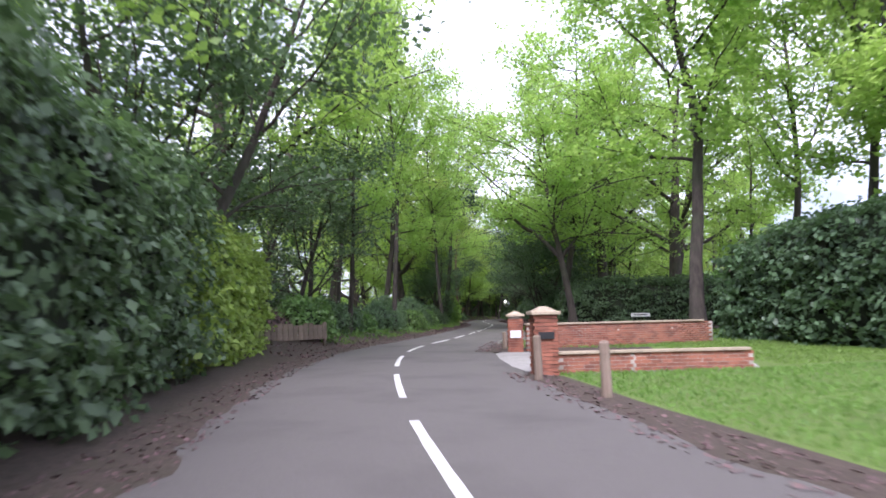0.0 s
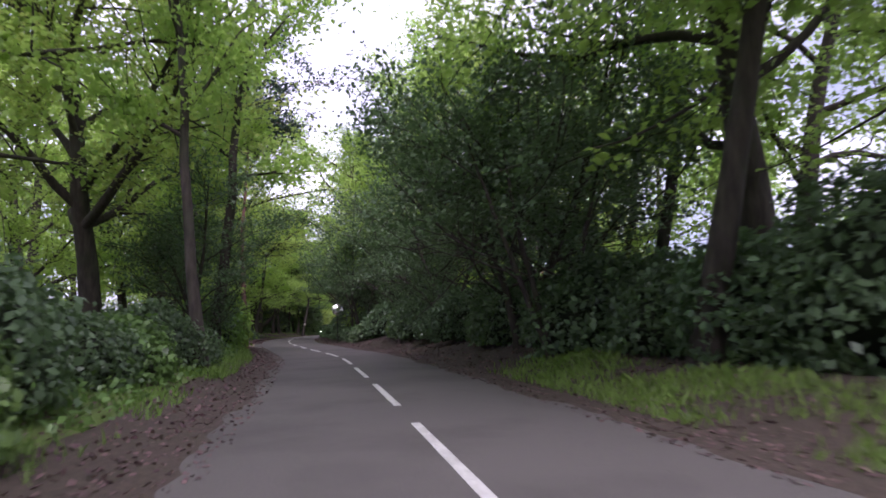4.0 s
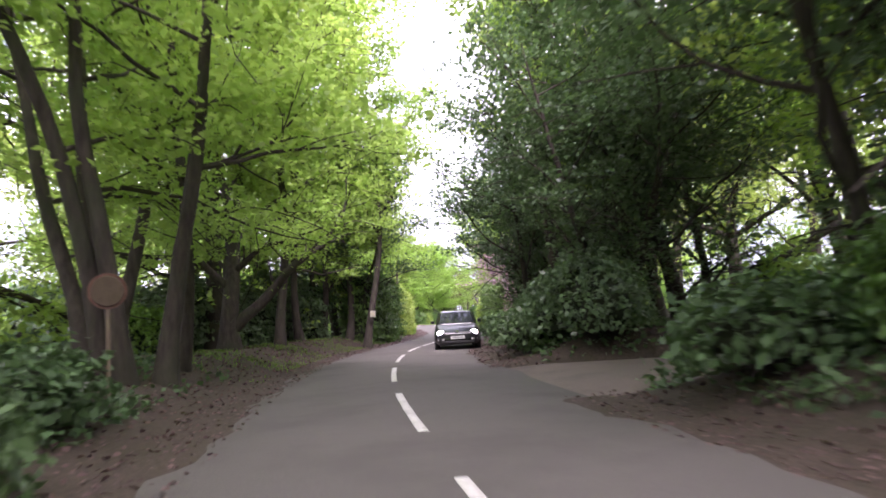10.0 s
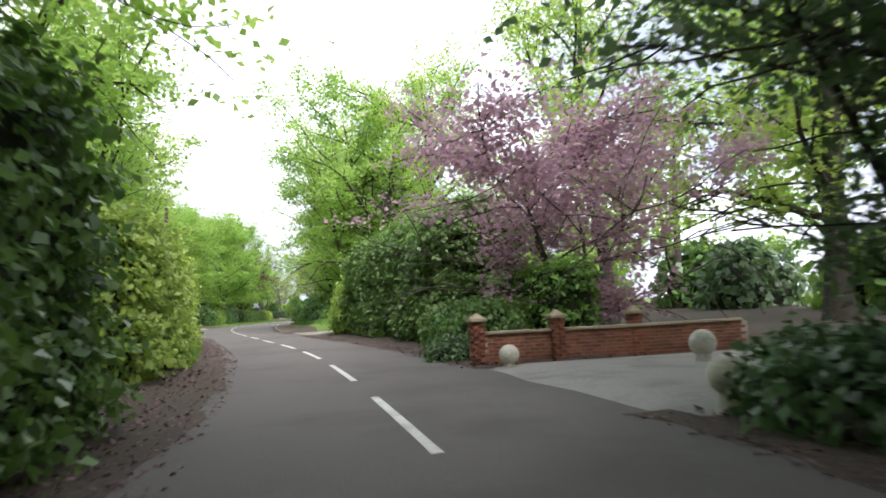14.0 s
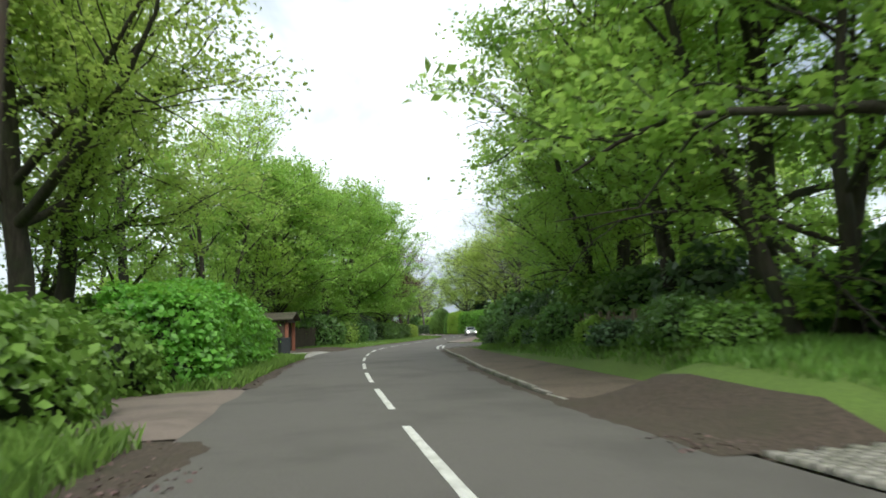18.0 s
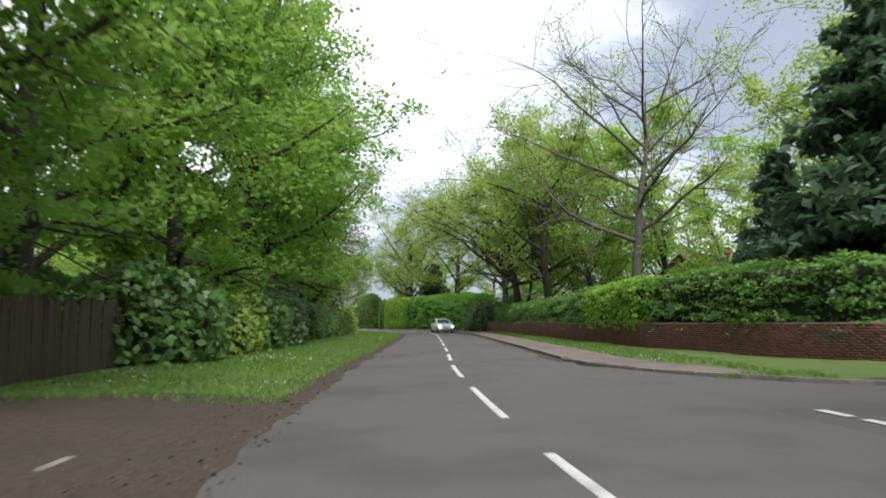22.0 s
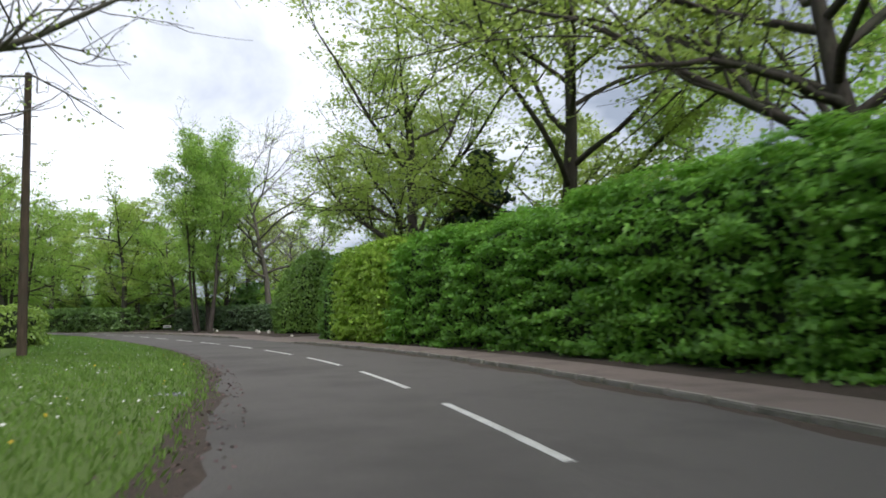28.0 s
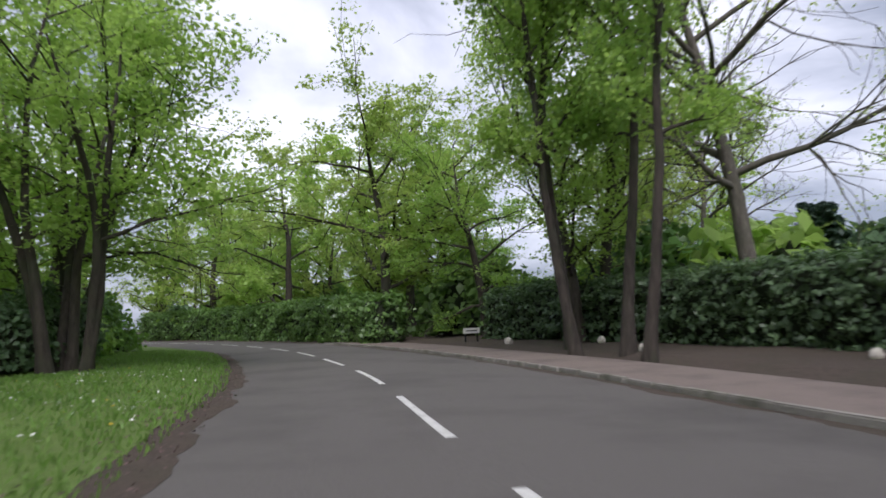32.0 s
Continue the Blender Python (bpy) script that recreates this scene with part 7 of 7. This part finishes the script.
sh = thing("bus_shelter", spot(247.4, -7.45, 0.02, 4), "small brick and timber roadside shelter with a pitched roof", "shelter")
part("floor_slab", box("floor_slab", -1.0, 1.0, -1.35, 1.35, -0.1, 0.06, CONCRETE), sh)
part("back_wall", box("back_wall", -0.98, -0.88, -1.3, 1.3, 0.05, 2.15, CREOSOTE), sh)
for y in (-1.3, 1.2):
    part("side_wall", box("side_wall", -0.88, 0.6, y, y + 0.1, 0.05, 2.15, CREOSOTE), sh)
    post = part("front_post", box("front_post", 0.66, 0.88, y - 0.06, y + 0.16, 0.05, 2.1, BRICK), sh, "orange brick front post")
part("bench", box("bench", -0.85, -0.45, -1.15, 1.15, 0.42, 0.48, WOOD, 0.01), sh)
part("lintel", box("lintel", 0.68, 0.86, -1.4, 1.4, 2.1, 2.28, CREOSOTE), sh)
for sgn in (1, -1):
    roof = part("roof", box("roof", -1.25, 1.25, -1.75, 0, 0, 0.07, MOSSTILE), sh, "", Matrix.Translation((0, 0, 2.78)) @ Matrix.Rotation(0 if sgn > 0 else math.pi, 4, "Z") @ Matrix.Rotation(0.3, 4, "X"))
    for k in range(6):
        part("tile_course", box("tile_course", -1.24, 1.24, -1.75 + 0.29 * k, -1.48 + 0.29 * k, 0.072, 0.095, MOSSTILE), roof)
close_fence("boarded_fence", [(250.6, -8.6), (256, -8.8), (264, -9.2)], 1.75, "old brown boarded fence under the trees", CREOSOTE, 0.15, 0.012, seed=11)
close_fence("boarded_fence", [(230, -9.5), (236.5, -9.8), (243, -10.2)], 1.7, "old brown boarded fence behind shrubs", CREOSOTE, 0.15, 0.012, seed=12)
close_fence("low_fence", [(262, -9.6), (272, -9.9), (284, -9.8)], 0.9, "low grey paling fence at the back of the verge", WOOD, 0.12, 0.03, jag=0.03, seed=13)

brick_wall("long_wall", line_sd([(s, float(stepped(s, [(258.6, 12.0), (262, 10.3), (266, 8.9), (271, 7.9), (278, 7.2), (287, 6.6), (300, 6.3), (314, 6.5)]))) for s in range(259, 315, 2)] + [(315.2, 6.5), (315.4, 8.0)]), 1.1, "long red brick garden wall below a clipped hedge", 300, False, 14, from_piece=9, dark=True)
brick_wall("junction_wall", line_sd([(258.9, 12.2), (257.9, 15), (257.6, 19), (258.6, 27)]), 1.1, "red brick garden wall along the side road", 120, False, 15, dark=True)
hedge("junction_hedge", 259.0, 261.2, lambda s: 12.6, 16, lambda s: 2.6, LEAF_HEDGE, "clipped hedge behind the wall of the side road", 90, 0.1, 0.1, low=0.6, seed=36)
hedge("golden_patch", 271.2, 279.0, lambda s: stepped(s, [(271, 7.85), (279, 7.1)]), 1.2, lambda s: 2.88 - 0.045 * (s - 271), LEAF_LIMEHEDGE, "lighter green stretch of the long clipped hedge", 240, 0.08, 0.07, low=0.75, seed=35)
name_sign(257.2, 12.6, 0.98, 1.3, 0.17, -30, "white street name board in front of the brick wall")
p = thing("bollard", spot(258.0, 11.6), "short pale post with a cap beside the street sign", "post")
part("shaft", rod("shaft", 0.055, 0.055, -0.2, 0.66, PALESTONE), p)
part("cap", box("cap", -0.11, 0.11, -0.11, 0.11, 0.66, 0.84, PALESTONE, 0.03), p)
house(307.4, 27.4, 35, 12, 7.5, 4.4, 7.3, BRICK, "brick bungalow with a brown tiled roof behind the hedge", [(-3, 0.9, 1.8, 1.2), (3, 0.9, 1.8, 1.2)])

# ---- the last bend ----
t = thing("warning_sign", spot(319.0, 5.5, 0, 4), "triangular road sign seen from behind on a grey pole", "sign")
part("pole", rod("pole", 0.038, 0.038, -0.2, 3.5, STEEL), t)
bm = bmesh.new()
bmesh.ops.create_cone(bm, cap_ends=True, segments=3, radius1=0.42, radius2=0.42, depth=0.02)
part("plate", bm_mesh("plate", bm, plain("sign_back_grey", (0.24, 0.25, 0.25), 0.5, 0.3)), t, "grey back of a triangular plate", pose(0, 0.06, 3.1, 90, 0, 0) @ pose(0, 0, 0, 0, 0, 90))
drain_cover(310.2, 5.25, 0.9, 0.6, "rectangular chamber cover in the pavement", 2, 0.115)
drain_cover(327.6, -3.9, 0.5, 0.35, "small drain cover in the grass edge", 4, 0.05)
telegraph_pole(341.3, -8.0, 9.2, "tall grey telegraph pole beyond the grass", False, -1.0)
for k, (s, d, r) in enumerate([(366.5, 7.6, 0.14), (369.6, 7.9, 0.13), (373.5, 9.0, 0.12), (361.0, 7.2, 0.11), (386.5, 7.0, 0.15), (379.0, 7.6, 0.12), (383.0, 8.8, 0.14)]):
    stone(s, d, r, "pale rounded stone on the verge beside the pavement", seed=40 + k, tall=1.15)
name_sign(391.0, 7.5, 0.62, 0.85, 0.24, 6, "white street name board below the trees")
apron("red_drive", 352.8, 359.4, 3.5, 14.0, PAVING, "reddish tarmac drive between clipped evergreens", 0.06, 1.2)
car_at(315.8, 1.65, WHITE_PAINT, "white oncoming hatchback with lit headlamps in its lane", True, 3)
car_at(436, -5.5, WHITE_PAINT, "white car parked far along the road", False, 0)


# ---- flowers ----
DAISY = plain("white_petals", (0.75, 0.75, 0.72), 0.7)
DANDELION = plain("yellow_petals", (0.6, 0.42, 0.02), 0.7)
ground_cover("daisies", 256, 385, -8.4, -3.8, 9000, 0.042, DAISY, "white daisies scattered through the mown verge", "flowers", 0.03, 71, 2.0, 0.75)
ground_cover("daisies", 262, 312, 5.1, 7.0, 1200, 0.042, DAISY, "white daisies in the grass strip below the wall", "flowers", 0.03, 72, 2.0, 0.7)
ground_cover("dandelions", 256, 385, -8.2, -3.6, 420, 0.045, DANDELION, "yellow dandelions in the mown verge", "flowers", 0.04, 73, 2.0)
